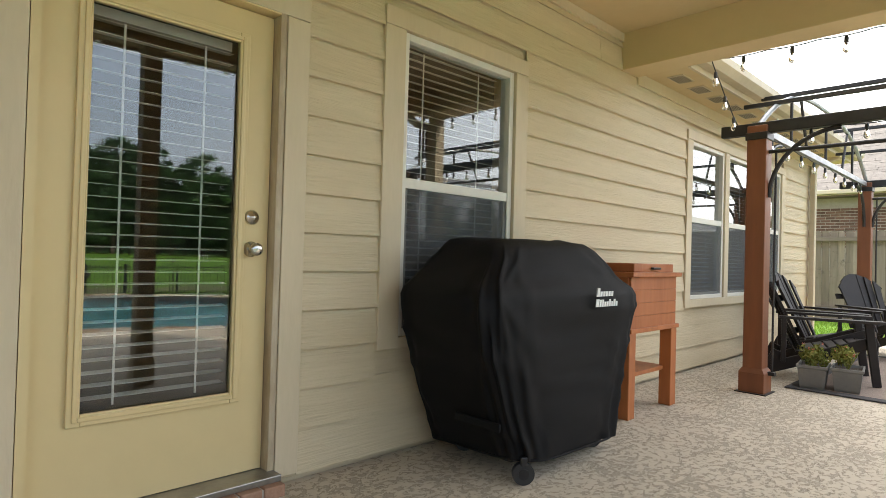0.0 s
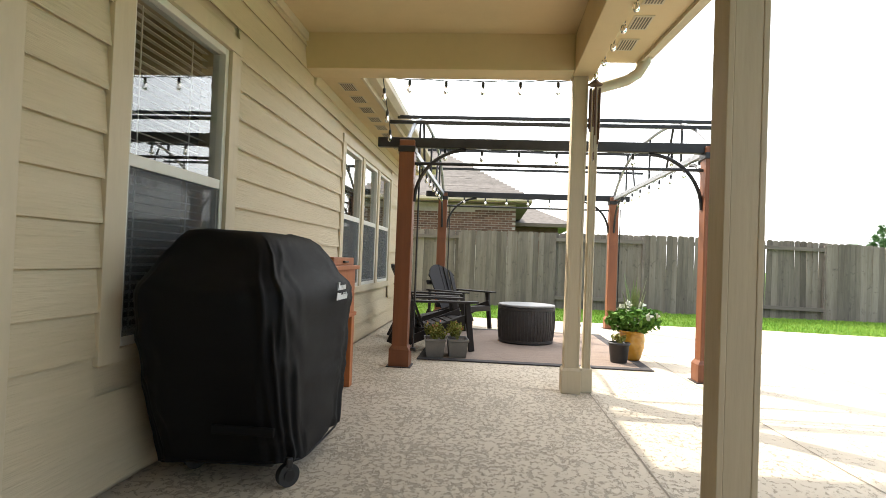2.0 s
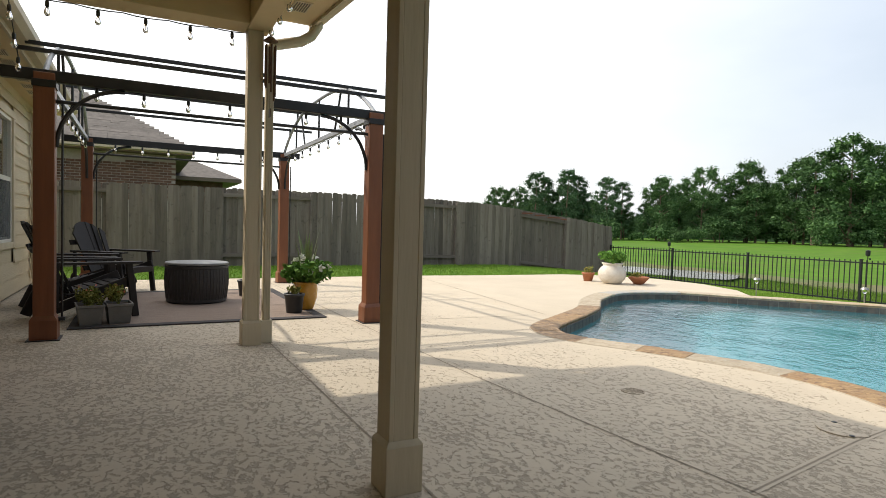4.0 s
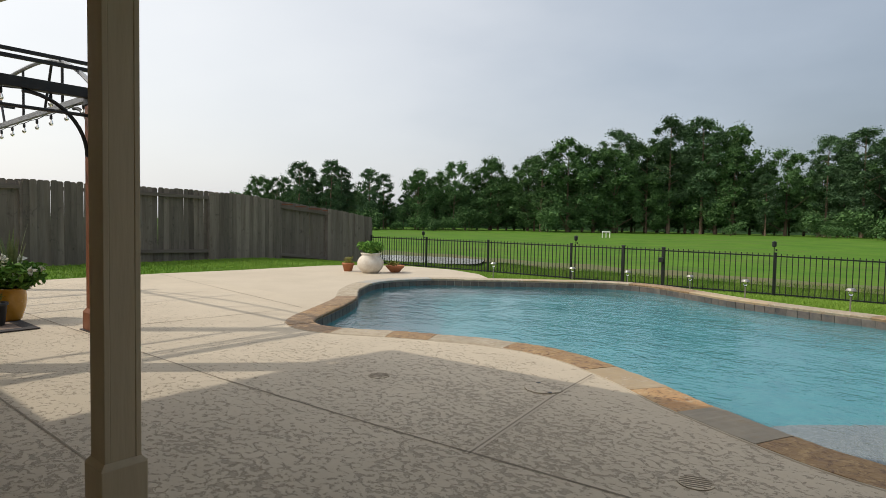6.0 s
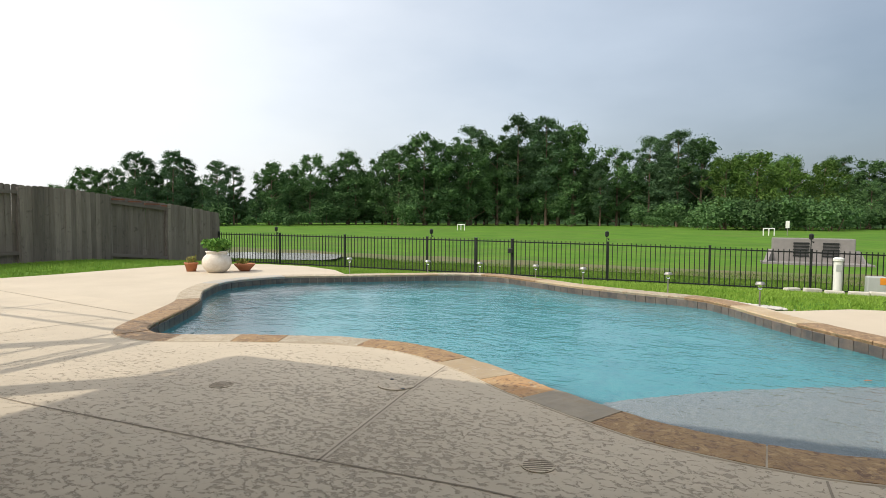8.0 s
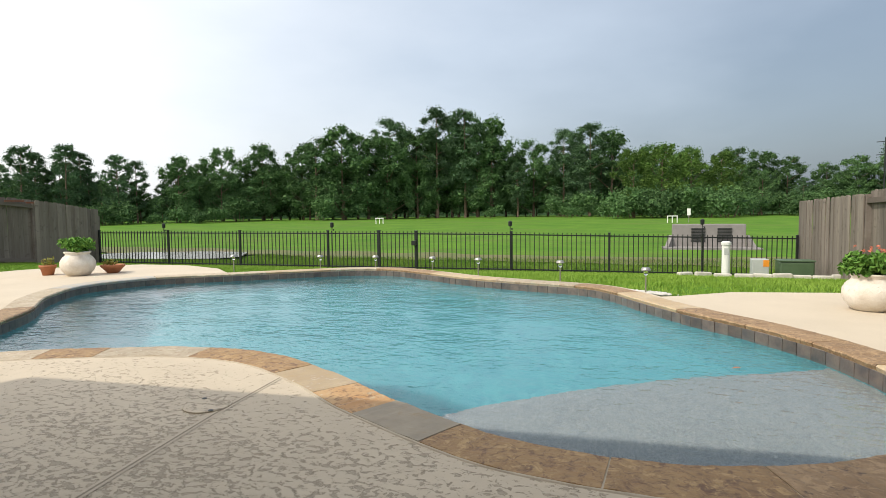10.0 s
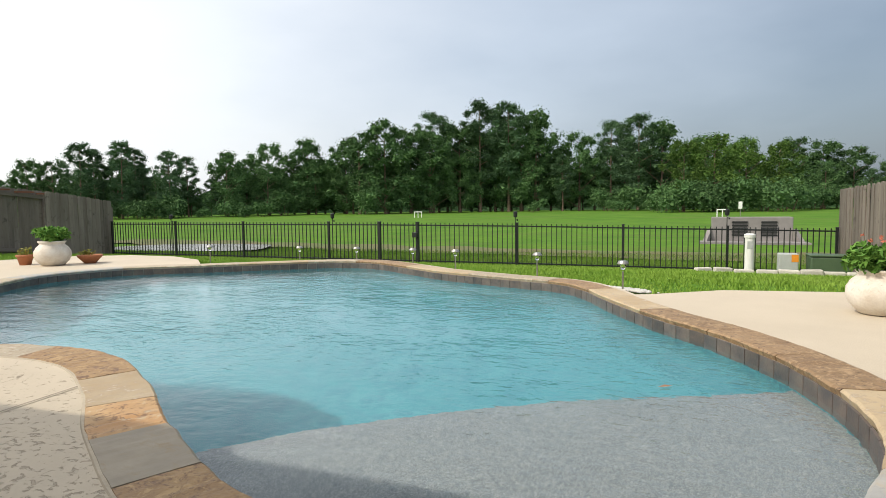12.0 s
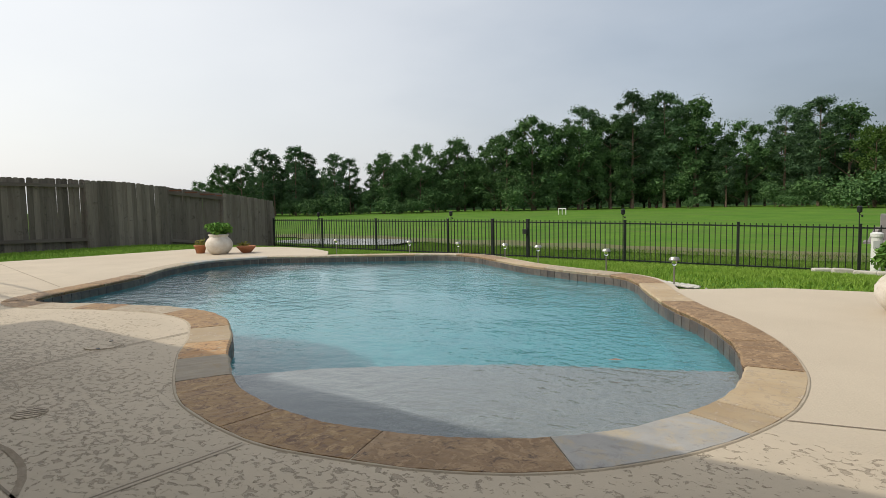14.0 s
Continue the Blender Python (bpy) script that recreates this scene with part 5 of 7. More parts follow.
for x in PGX:
    bm = bmesh.new(); box(bm, x - ox - 0.035, x - ox + 0.035, PGY[1] - 0.26 - oy, PGY[0] + 0.30 - oy, 2.155, 2.25, bevel=0.006); part("beam", bm, M_METAL, perg, "black metal beam")
    bm = bmesh.new(); rod(bm, P3(x, PGY[0], 2.0), P3(x, PGY[1], 2.0), 0.016, 10); part("tie_rod", bm, M_METAL, perg, "black metal rod")


def arch_z(x):
    return 2.24 + 0.53 * (1 - abs((x - 6.24) / 2.18) ** 2.8)


for y in PGY:
    bm = tube(bmesh.new(), [P3(PGX[0] + (PGX[1] - PGX[0]) * k / 30, y, arch_z(PGX[0] + (PGX[1] - PGX[0]) * k / 30)) for k in range(31)], 0.022, 8)
    part("arch", bm, M_ALU, perg, "pale metal arch")
    part("chord", boxed(PGX[0] - ox, PGX[1] - ox, y - oy - 0.02, y - oy + 0.02, 2.17, 2.23, bevel=0.003), M_ALU, perg, "pale metal chord")
    for xa, xb in ((4.95, 4.95), (5.5, 5.25), (6.24, 6.24), (7.0, 7.25), (7.55, 7.55)):
        bm = bmesh.new(); rod(bm, P3(xa, y, 2.21), P3(xb, y, arch_z(xb)), 0.014, 8); part("strut", bm, M_METAL, perg)
for x, z in ((4.49, 2.51), (4.97, 2.685), (7.50, 2.79), (8.0, 2.58)):
    part("purlin", boxed(x - ox - 0.018, x - ox + 0.018, PGY[1] - 0.36 - oy, PGY[0] + 0.27 - oy, z - 0.018, z + 0.018, bevel=0.003), M_METAL, perg, "black metal purlin")
    for y in PGY:
        part("purlin_clip", boxed(x - ox - 0.012, x - ox + 0.012, y - oy - 0.015, y - oy + 0.015, min(z - 0.02, arch_z(x) - 0.02), z - 0.016), M_METAL, perg)
for x in PGX:
    for y, s in ((PGY[0], -1), (PGY[1], 1)):
        pts = [P3(x, y + s * (0.08 + 0.50 * (1 - math.cos(t))), 1.62 + 0.52 * math.sin(t)) for t in [k * math.pi / 2 / 12 for k in range(13)]]
        bm = bmesh.new(); tube(bm, pts, 0.018, 8); part("brace", bm, M_METAL, perg, "curved black brace")
for y in PGY:
    for x, s in ((PGX[0], 1), (PGX[1], -1)):
        pts = [P3(x + s * (0.08 + 0.50 * (1 - math.cos(t))), y, 1.62 + 0.52 * math.sin(t)) for t in [k * math.pi / 2 / 12 for k in range(13)]]
        bm = bmesh.new(); tube(bm, pts, 0.018, 8); part("brace", bm, M_METAL, perg, "curved black brace")
for x in PGX:
    for y in PGY:
        bm = bmesh.new(); rod(bm, P3(x + 0.03, y - 0.12, 0.17), P3(x + 0.03, y - 0.12, 2.02), 0.009, 8); part("side_rod", bm, M_METAL, perg, "thin black rod beside the post")
        part("rod_foot", boxed(x - ox - 0.0, x - ox + 0.05, y - oy - 0.145, y - oy - 0.07, 0.15, 0.18, bevel=0.004), M_METAL, perg)

# ---------- rug, fire table, chairs, pots ----------
rug = thing("outdoor_rug", 5.92, -2.1, 0.004, "brown woven outdoor rug with dark border", "rug")
part("field", boxed(-1.36, 1.36, -1.10, 1.10, 0.0, 0.009), M_RUG, rug)
bm = bmesh.new()
box(bm, -1.48, 1.48, -1.215, -1.10, 0, 0.011, bevel=0.003); box(bm, -1.48, 1.48, 1.10, 1.215, 0, 0.011, bevel=0.003)
box(bm, -1.48, -1.36, -1.10, 1.10, 0, 0.011, bevel=0.003); box(bm, 1.36, 1.48, -1.10, 1.10, 0, 0.011, bevel=0.003)
part("border", bm, M_RUGB, rug, "dark woven border")

tab = thing("patio_table", 6.15, -2.12, 0.015, "round dark wicker drum table with grey top", "table")
bm = bmesh.new(); lathe(bm, [(0.335, 0.0), (0.355, 0.05), (0.372, 0.20), (0.375, 0.30), (0.368, 0.42), (0.36, 0.47), (0.0, 0.47)], 48); part("drum", bm, M_WICKER, tab, smooth=True)
bm = bmesh.new(); lathe(bm, [(0.362, 0.47), (0.375, 0.475), (0.375, 0.492), (0.366, 0.50), (0.0, 0.502)], 48); part("tabletop", bm, M_TOP, tab, "grey round top")
for k in range(54):
    a = k * 2 * math.pi / 54
    bm = tube(bmesh.new(), [(r * math.cos(a), r * math.sin(a), z) for r, z in ((0.336, 0.004), (0.356, 0.05), (0.373, 0.20), (0.376, 0.30), (0.369, 0.42), (0.361, 0.465))], 0.0045, 5)
    part("wicker_stave", bm, M_WICKER, tab)
for z, r in ((0.03, 0.350), (0.445, 0.367)):
    part("weave_band", lathe(bmesh.new(), [(r, z - 0.02), (r + 0.008, z - 0.015), (r + 0.008, z + 0.015), (r, z + 0.02)], 48), M_WICKER, tab)


def adirondack(x, y, rz, label):
    c = thing("adirondack_chair", x, y, 0.015, label, "chair", rz=rz, group="patio chairs")
    # seat: slats that fall to the back and curl at the front
    for k in range(7):
        t = k / 6
        yy = -0.34 + t * 0.52
        zz = 0.365 - t * 0.115 - (0.02 if k == 0 else 0)
        bm = bmesh.new(); box(bm, -0.26, 0.26, -0.036, 0.036, -0.011, 0.011, pose(0, yy, zz, -12 + (18 if k == 0 else 0)), bevel=0.004); part("seat_slat", bm, M_CHAIR, c)
    # back: fan of slats, rounded top
    for k in range(7):
        u = (k - 3) / 3
        top = 0.82
        bm = bmesh.new()
        n_ = 6
        rows = []
        for j in range(n_ + 1):
            t = j / n_
            hh = t * top
            w = 0.0295 + 0.0122 * t
            xc = u * (0.185 + 0.075 * t)
            dish = 0.05 * u * u
            rows.append([bm.verts.new((xc + sx * w, -dish + sy, min(hh, 0.80 - 0.20 * ((xc + sx * w) / 0.29) ** 2))) for sx, sy in ((-1, 0), (1, 0), (1, 0.02), (-1, 0.02))])
        for p, q in zip(rows, rows[1:]):
            for j in range(4):
                bm.faces.new((p[j], p[(j + 1) % 4], q[(j + 1) % 4], q[j]))
        bm.faces.new(rows[0][::-1]); bm.faces.new(rows[-1])
        s = part("back_slat", bm, M_CHAIR, c); s.matrix_basis = pose(0, 0.185, 0.235, -24, 0, 0)
    for hh, w in ((0.12, 0.24), (0.50, 0.30)):
        b = part("back_rail", boxed(-w, w, 0.02, 0.045, hh - 0.035, hh + 0.035, bevel=0.006), M_CHAIR, c); b.matrix_basis = pose(0, 0.185, 0.235, -24, 0, 0)
    for s in (-1, 1):
        bm = bmesh.new()
        rows = []
        for yy, w in ((-0.44, 0.055), (-0.36, 0.07), (-0.1, 0.065), (0.15, 0.05), (0.36, 0.04)):
            rows.append([bm.verts.new((s * 0.325 + dx * w, yy, zz)) for dx, zz in ((-1, 0.555), (1, 0.555), (1, 0.578), (-1, 0.578))])
        for p, q in zip(rows, rows[1:]):
            for j in range(4):
                bm.faces.new((p[j], p[(j + 1) % 4], q[(j + 1) % 4], q[j]))
        bm.faces.new(rows[0][::-1]); bm.faces.new(rows[-1])
        bmesh.ops.recalc_face_normals(bm, faces=bm.faces)
        part("armrest", bm, M_CHAIR, c)
        bm = bmesh.new(); box(bm, s * 0.30 - 0.02, s * 0.30 + 0.02, -0.034, 0.034, -0.28, 0.28, pose(0, -0.36, 0.278, -7), bevel=0.008); part("front_leg", bm, M_CHAIR, c)
        bm = bmesh.new(); box(bm, s * 0.27 - 0.016, s * 0.27 + 0.016, -0.43, 0.47, -0.05, 0.05, pose(0, 0.0, 0.245, -21), bevel=0.01); part("side_rail", bm, M_CHAIR, c)
        bm = bmesh.new(); box(bm, s * 0.27 - 0.016, s * 0.27 + 0.016, -0.05, 0.05, -0.16, 0.10, pose(0, 0.40, 0.155, 24), bevel=0.008); part("back_leg", bm, M_CHAIR, c)
        bm = bmesh.new(); box(bm, s * 0.325 - 0.016, s * 0.325 + 0.016, 0.30, 0.34, 0.15, 0.56, bevel=0.006); part("arm_support", bm, M_CHAIR, c)
    part("front_apron", boxed(-0.28, 0.28, -0.405, -0.385, 0.28, 0.36, bevel=0.006), M_CHAIR, c)
    return c


adirondack(5.24, -0.97, 18, "dark brown resin adirondack chair beside the pergola post")
adirondack(6.25, -0.80, 0, "dark brown resin adirondack chair against the house wall")
adirondack(7.45, -1.15, -38, "dark brown resin adirondack chair turned to the table")


def bushy(parent, z, r, h, n_, size, rng, material, name="foliage", up=0.6):
    bm = bmesh.new()
    for _ in range(max(5, n_ // 60)):
        a, d = rng.random() * 6.28, rng.random() ** 0.5 * r * 0.7
        leaves(bm, (d * math.cos(a), d * math.sin(a), z + h * rng.uniform(0.35, 0.75)), (r * 0.5, r * 0.5, h * 0.33), max(8, n_ // max(5, n_ // 60)), size, rng, 0.9, up)
    for _ in range(14):
        a = rng.random() * 6.28
        rod(bm, (0, 0, z), (r * 0.6 * math.cos(a), r * 0.6 * math.sin(a), z + h * rng.uniform(0.5, 0.85)), 0.003, 4)
    return part(name, bm, material, parent)


prng = random.Random(21)
for px, py, lab in ((4.66, -1.05, "grey resin planter box with small yellowish flowers"), (4.72, -1.29, "grey resin planter box with trailing yellowish plants")):
    pl = thing("planter", px, py, 0.012, lab, "planter", rz=8, group="planters")
    bm = bmesh.new()
    prof = [(0.085, 0.0), (0.09, 0.02), (0.105, 0.17), (0.115, 0.18), (0.115, 0.20), (0.103, 0.20), (0.10, 0.17)]
    rings = [[bm.verts.new((sx * q * 1.45, sy * q, z)) for sx, sy in ((-1, -1), (1, -1), (1, 1), (-1, 1))] for q, z in prof]
    for p, q in zip(rings, rings[1:]):
        for j in range(4):
            bm.faces.new((p[j], p[(j + 1) % 4], q[(j + 1) % 4], q[j]))
    bm.faces.new(rings[0][::-1]); bm.faces.new(rings[-1])
    part("box", bm, M_GREYPOT, pl)
    part("soil", boxed(-0.14, 0.14, -0.095, 0.095, 0.165, 0.178), M_SOIL, pl, "dark potting soil")
    bushy(pl, 0.17, 0.13, 0.20, 420, 0.035, prng, M_PLANTY)
    bm = bmesh.new()
    for _ in range(6):
        leaves(bm, (prng.uniform(-0.12, 0.12), prng.uniform(-0.09, 0.09), 0.33 + prng.uniform(-0.05, 0.04)), (0.012,) * 3, 5, 0.02, prng)
    part("flower", bm, M_PINK, pl, "small pinkish flowers")


def pot(name, x, y, z, prof, material, label, seg=32):
    p = thing(name, x, y, z, label, "plant pot")
    bm = bmesh.new(); lathe(bm, prof, seg); part("pot", bm, material, p, smooth=True)
    return p


flower = pot("flower_pot", 5.10, -3.24, 0.012, [(0.085, 0), (0.10, 0.02), (0.135, 0.14), (0.142, 0.24), (0.135, 0.30), (0.145, 0.31), (0.145, 0.33), (0.128, 0.33), (0.122, 0.29)], M_YELPOT, "ochre glazed pot with white lilies and tall striped leaves")
part("soil", lathe(bmesh.new(), [(0.12, 0.285), (0.12, 0.295), (0, 0.30)], 24), M_SOIL, flower, "dark potting soil")
bushy(flower, 0.28, 0.27, 0.32, 1300, 0.075, prng, M_PLANT, up=0.35)
for k in range(18):
    a = prng.random() * 6.28; d = prng.uniform(0.0, 0.08)
    h_ = prng.uniform(0.46, 0.72)
    lx, ly = d * math.cos(a), d * math.sin(a)
    bm = bmesh.new()
    rows = []
    for j in range(6):
        t = j / 5
        w = 0.019 * (1 - t ** 3) + 0.001
        rows.append((bm.verts.new((lx + 0.10 * t * t * math.cos(a) - w * math.sin(a), ly + 0.10 * t * t * math.sin(a) + w * math.cos(a), 0.29 + h_ * t)), bm.verts.new((lx + 0.10 * t * t * math.cos(a) + w * math.sin(a), ly + 0.10 * t * t * math.sin(a) - w * math.cos(a), 0.29 + h_ * t))))
    for p, q in zip(rows, rows[1:]):
        bm.faces.new((p[0], p[1], q[1], q[0]))
    part("striped_leaf", bm, M_LEAFD, flower, "tall striped leaf")
for k in range(22):
    a = prng.random() * 6.28; d = prng.uniform(0.05, 0.26)
    bm = bmesh.new()
    leaves(bm, (d * math.cos(a), d * math.sin(a), 0.50 + prng.uniform(-0.08, 0.14)), (0.018, 0.018, 0.018), 8, 0.085, prng)
    part("bloom", bm, M_PETAL, flower, "white lily bloom")
blk = pot("black_pot", 4.86, -3.05, 0.012, [(0.085, 0), (0.09, 0.02), (0.108, 0.19), (0.118, 0.195), (0.118, 0.22), (0.10, 0.22), (0.098, 0.18)], M_BLACKP, "black plastic nursery pot with sparse dry plant")
bushy(blk, 0.19, 0.09, 0.12, 60, 0.05, prng, M_PLANTY)
bk2 = pot("black_pot", 6.55, -2.78, 0.015, [(0.085, 0), (0.09, 0.02), (0.108, 0.19), (0.118, 0.195), (0.118, 0.22), (0.10, 0.22), (0.098, 0.18)], M_BLACKP, "black plastic pot with a thin staked plant")
bm = bmesh.new(); rod(bm, (0, 0, 0.15), (0.01, 0, 0.52), 0.006, 6); part("stake", bm, M_FENCE, bk2, "thin wooden stake")
bushy(bk2, 0.19, 0.07, 0.3, 50, 0.05, prng, M_PLANT)


# ---------- wooden fences ----------
def board_mesh(h, w=0.1365, t=0.016):
    """A dog-eared picket, foot at the origin."""
    bm = bmesh.new()
    prof = [(-w / 2, 0), (w / 2, 0), (w / 2, h - 0.03), (w / 2 - 0.03, h), (-w / 2 + 0.03, h), (-w / 2, h - 0.03)]
    a = [bm.verts.new((-t / 2, p, z)) for p, z in prof]
    b = [bm.verts.new((t / 2, p, z)) for p, z in prof]
    bm.faces.new(a[::-1]); bm.faces.new(b)
    for k in range(6):
        j = (k + 1) % 6
        bm.faces.new((a[k], a[j], b[j], b[k]))
    return mesh_of("fence_board", bm, M_FENCE)


BOARD = board_mesh(1.92)
frng = random.Random(8)


def wood_fence(name, x, marks, top_of, shows, face, label):
    """Pickets run along y at x; each panel shows its rails (1) or its boards (0) to the side 'face' (-1: towards -x)."""
    y_from, y_to = marks[0], marks[-1]
    f = thing(name, x, y_from, 0, label, "fence")
    for y, y2, show in zip(marks, marks[1:], shows):
        n_ = math.ceil(abs(y2 - y) / 0.1365)
        off = (0.07 if show else -0.036) * -face
        for j in range(-1 if show else 0, n_ + 1 if show else n_):
            yy = y + (y2 - y) * (j + 0.5) / n_
            ob = new("board", BOARD); ob.parent = f
            ob.matrix_basis = pose(off + frng.uniform(-0.004, 0.004), yy - y_from, top_of(yy) - 1.92 + frng.uniform(-0.012, 0.012), frng.uniform(-0.5, 0.5), frng.uniform(-0.6, 0.6), 0)
        for h in (-0.17, -1.62):
            za, zb = top_of(y) + h, top_of(y2) + h
            bm = bmesh.new()
            vs = [[bm.verts.new((dx, yy - y_from, zz + dz)) for dx, dz in ((-0.019, -0.044), (0.019, -0.044), (0.019, 0.044), (-0.019, 0.044))] for yy, zz in ((y, za), (y2, zb))]
            for q in range(4):
                bm.faces.new((vs[0][q], vs[0][(q + 1) % 4], vs[1][(q + 1) % 4], vs[1][q]))
            bm.faces.new(vs[0][::-1]); bm.faces.new(vs[1])
            part("rail", bm, M_RAIL, f)
        part("post", boxed(-0.028 if face < 0 else -0.062, 0.062 if face < 0 else 0.028, y - y_from - 0.045, y - y_from + 0.045, -0.6, top_of(y) - 0.06, bevel=0.004), M_RAIL, f)
    part("post", boxed(-0.045, 0.045, y_to - y_from - 0.045, y_to - y_from + 0.045, -0.6, top_of(y_to) - 0.18, bevel=0.004), M_RAIL, f)
    return f


TOPS = ((5.0, 1.80), (-6.0, 1.86), (-9.0, 1.84), (-10.7, 1.78), (-14.3, 1.42), (-16.0, 1.16))


def top_left(y):
    for (ya, za), (yb, zb) in zip(TOPS, TOPS[1:]):
        if yb <= y <= ya:
            return za + (zb - za) * (ya - y) / (ya - yb)
    return 1.8


fenceL = wood_fence("wooden_fence", 13.05, (3.75, 1.45, -0.85, -3.2, -5.4, -7.5, -9.68, -11.9, -13.73, -15.66), top_left, (0, 1, 0, 1, 0, 1, 0, 1, 0), -1, "weathered grey-brown cedar picket fence with rails showing in alternate panels")
for k, (ya, yb) in enumerate(((-11.75, -12.15), (-12.25, -12.65), (-12.75, -13.25), (-13.3, -13.5))):
    z = top_left((ya + yb) / 2) - 0.105
    part("patch_board", boxed(-0.055, -0.035, ya - 3.95, yb - 3.95, z - 0.018, z + 0.022), M_RUST, fenceL, "newer reddish patch board")


def top_right(y):
    return 1.19 + (y + 18.0) * 0.016 if y < -13.9 else 1.31 + min(y + 13.9, 6.0) * 0.02


wood_fence("wooden_fence", -6.0, (-17.95, -15.95, -13.9, -11.6, -9.2, -6.8, -4.0, -1.0), top_right, (0, 0, 1, 0, 1, 0, 1), 1, "weathered grey cedar picket fence on the garden side")

# ---------- iron fence ----------
LINE = [(13.05, -15.62), (10.4, -15.66), (4.0, -15.92), (0.6, -16.42), (-1.7, -16.92), (-3.85, -17.35), (-5.95, -17.8)]


def on_line(x):
    for (xa, ya), (xb, yb) in zip(LINE, LINE[1:]):
        if xb <= x <= xa:
            return ya + (yb - ya) * (xa - x) / (xa - xb)
    return LINE[-1][1]


iron = thing("iron_fence", 3.5, -16.0, 0, "black iron picket fence with gate round the pool yard", "fence")
post_x = [12.95, 10.42, 8.05, 5.38, 3.95, 2.98, 0.60, -1.70, -3.82, -5.9]
for k, x in enumerate(post_x):
    g, y = ground_z(x, on_line(x)), on_line(x)
    w = 0.036 if k in (4, 5) else 0.026
    bm = bmesh.new(); box(bm, -w, w, -w, w, 0, 1.04, bevel=0.004); box(bm, -w - 0.006, w + 0.006, -w - 0.006, w + 0.006, 1.04, 1.055, bevel=0.004)
    q = part("fence_post", bm, M_IRON, iron); q.matrix_basis = pose(x - 3.5, y + 16.0, g - 0.04)
PICK = mesh_of("picket", boxed(-0.0085, 0.0085, -0.0085, 0.0085, 0.03, 1.02), M_IRON)
for a, b in zip(post_x, post_x[1:]):
    n_ = round((a - b) / 0.112)
    ang = math.atan2(on_line(b) - on_line(a), b - a)
    for j in range(1, n_):
        x = a + (b - a) * j / n_
        ob = new("picket", PICK); ob.parent = iron
        ob.matrix_basis = pose(x - 3.5, on_line(x) + 16.0, ground_z(x, on_line(x)) - 0.03, 0, 0, math.degrees(ang))
    for h in (0.93, 0.07):
        bm = bmesh.new()
        pa, pb = Vector((a - 3.5, on_line(a) + 16, ground_z(a, on_line(a)) + h)), Vector((b - 3.5, on_line(b) + 16, ground_z(b, on_line(b)) + h))
        d = pb - pa
        box(bm, -d.length / 2, d.length / 2, -0.013, 0.013, -0.015, 0.015, Matrix.Translation((pa + pb) / 2) @ d.to_track_quat("X", "Z").to_matrix().to_4x4())
        part("fence_rail", bm, M_IRON, iron)
part("gate_latch", boxed(3.40 - 3.5, 3.5 - 3.5 + 0.02, -0.05, 0.03, 0.30, 0.42, bevel=0.005), M_IRON, iron).matrix_basis = pose(-0.45, 0.02, -0.1)

for x in (10.50, 5.22, 0.62, -3.80):
    y = on_line(x) + 0.07
    g = ground_z(x, y)
    t_ = thing("garden_torch", x, y, g, "black garden torch on a thin pole by the fence", "garden torch", group="garden torches")
    top = 0.80 - g
    bm = bmesh.new(); rod(bm, (0, 0, -0.05), (0, 0, top - 0.13), 0.009, 8); part("pole", bm, M_IRON, t_)
    bm = bmesh.new(); lathe(bm, [(0.02, top - 0.14), (0.045, top - 0.12), (0.048, top - 0.03), (0.052, top - 0.025), (0.02, top), (0.0, top)], 12); part("canister", bm, M_IRON, t_)
    bm = bmesh.new(); rod(bm, (0.0, 0, top - 0.17), (-0.045, 0, top - 0.19), 0.005, 6); rod(bm, (-0.045, 0, top - 0.22), (-0.045, 0, top - 0.18), 0.018, 8); part("snuffer", bm, M_IRON, t_)

# ---------- solar path lights ----------
lp = None
for x, y in ((-2.40, -10.0), (-1.24, -10.85), (0.15, -11.45), (1.15, -12.05), (2.35, -12.25), (3.35, -11.95), (4.75, -11.25)):
    if lp is None:
        lp = thing("path_light", x, y, ground_z(x, y), "small silver solar path light on a stake in the grass", "path light", group="path lights")
        bm = bmesh.new(); rod(bm, (0, 0, -0.05), (0, 0, 0.24), 0.010, 10); part("stake", bm, M_LAMPM, lp)
        bm = bmesh.new(); lathe(bm, [(0.016, 0.255), (0.024, 0.265), (0.034, 0.32), (0.0, 0.32)], 16); part("lens", bm, M_BULB, lp, "clear plastic lens", True)
        bm = bmesh.new(); lathe(bm, [(0.062, 0.32), (0.060, 0.33), (0.045, 0.355), (0.0, 0.36)], 16); part("cap", bm, M_LAMPM, lp, "brushed metal cap")
    else:
        copy_thing(lp, pose(x, y, ground_z(x, y), 0, 0, x * 50))

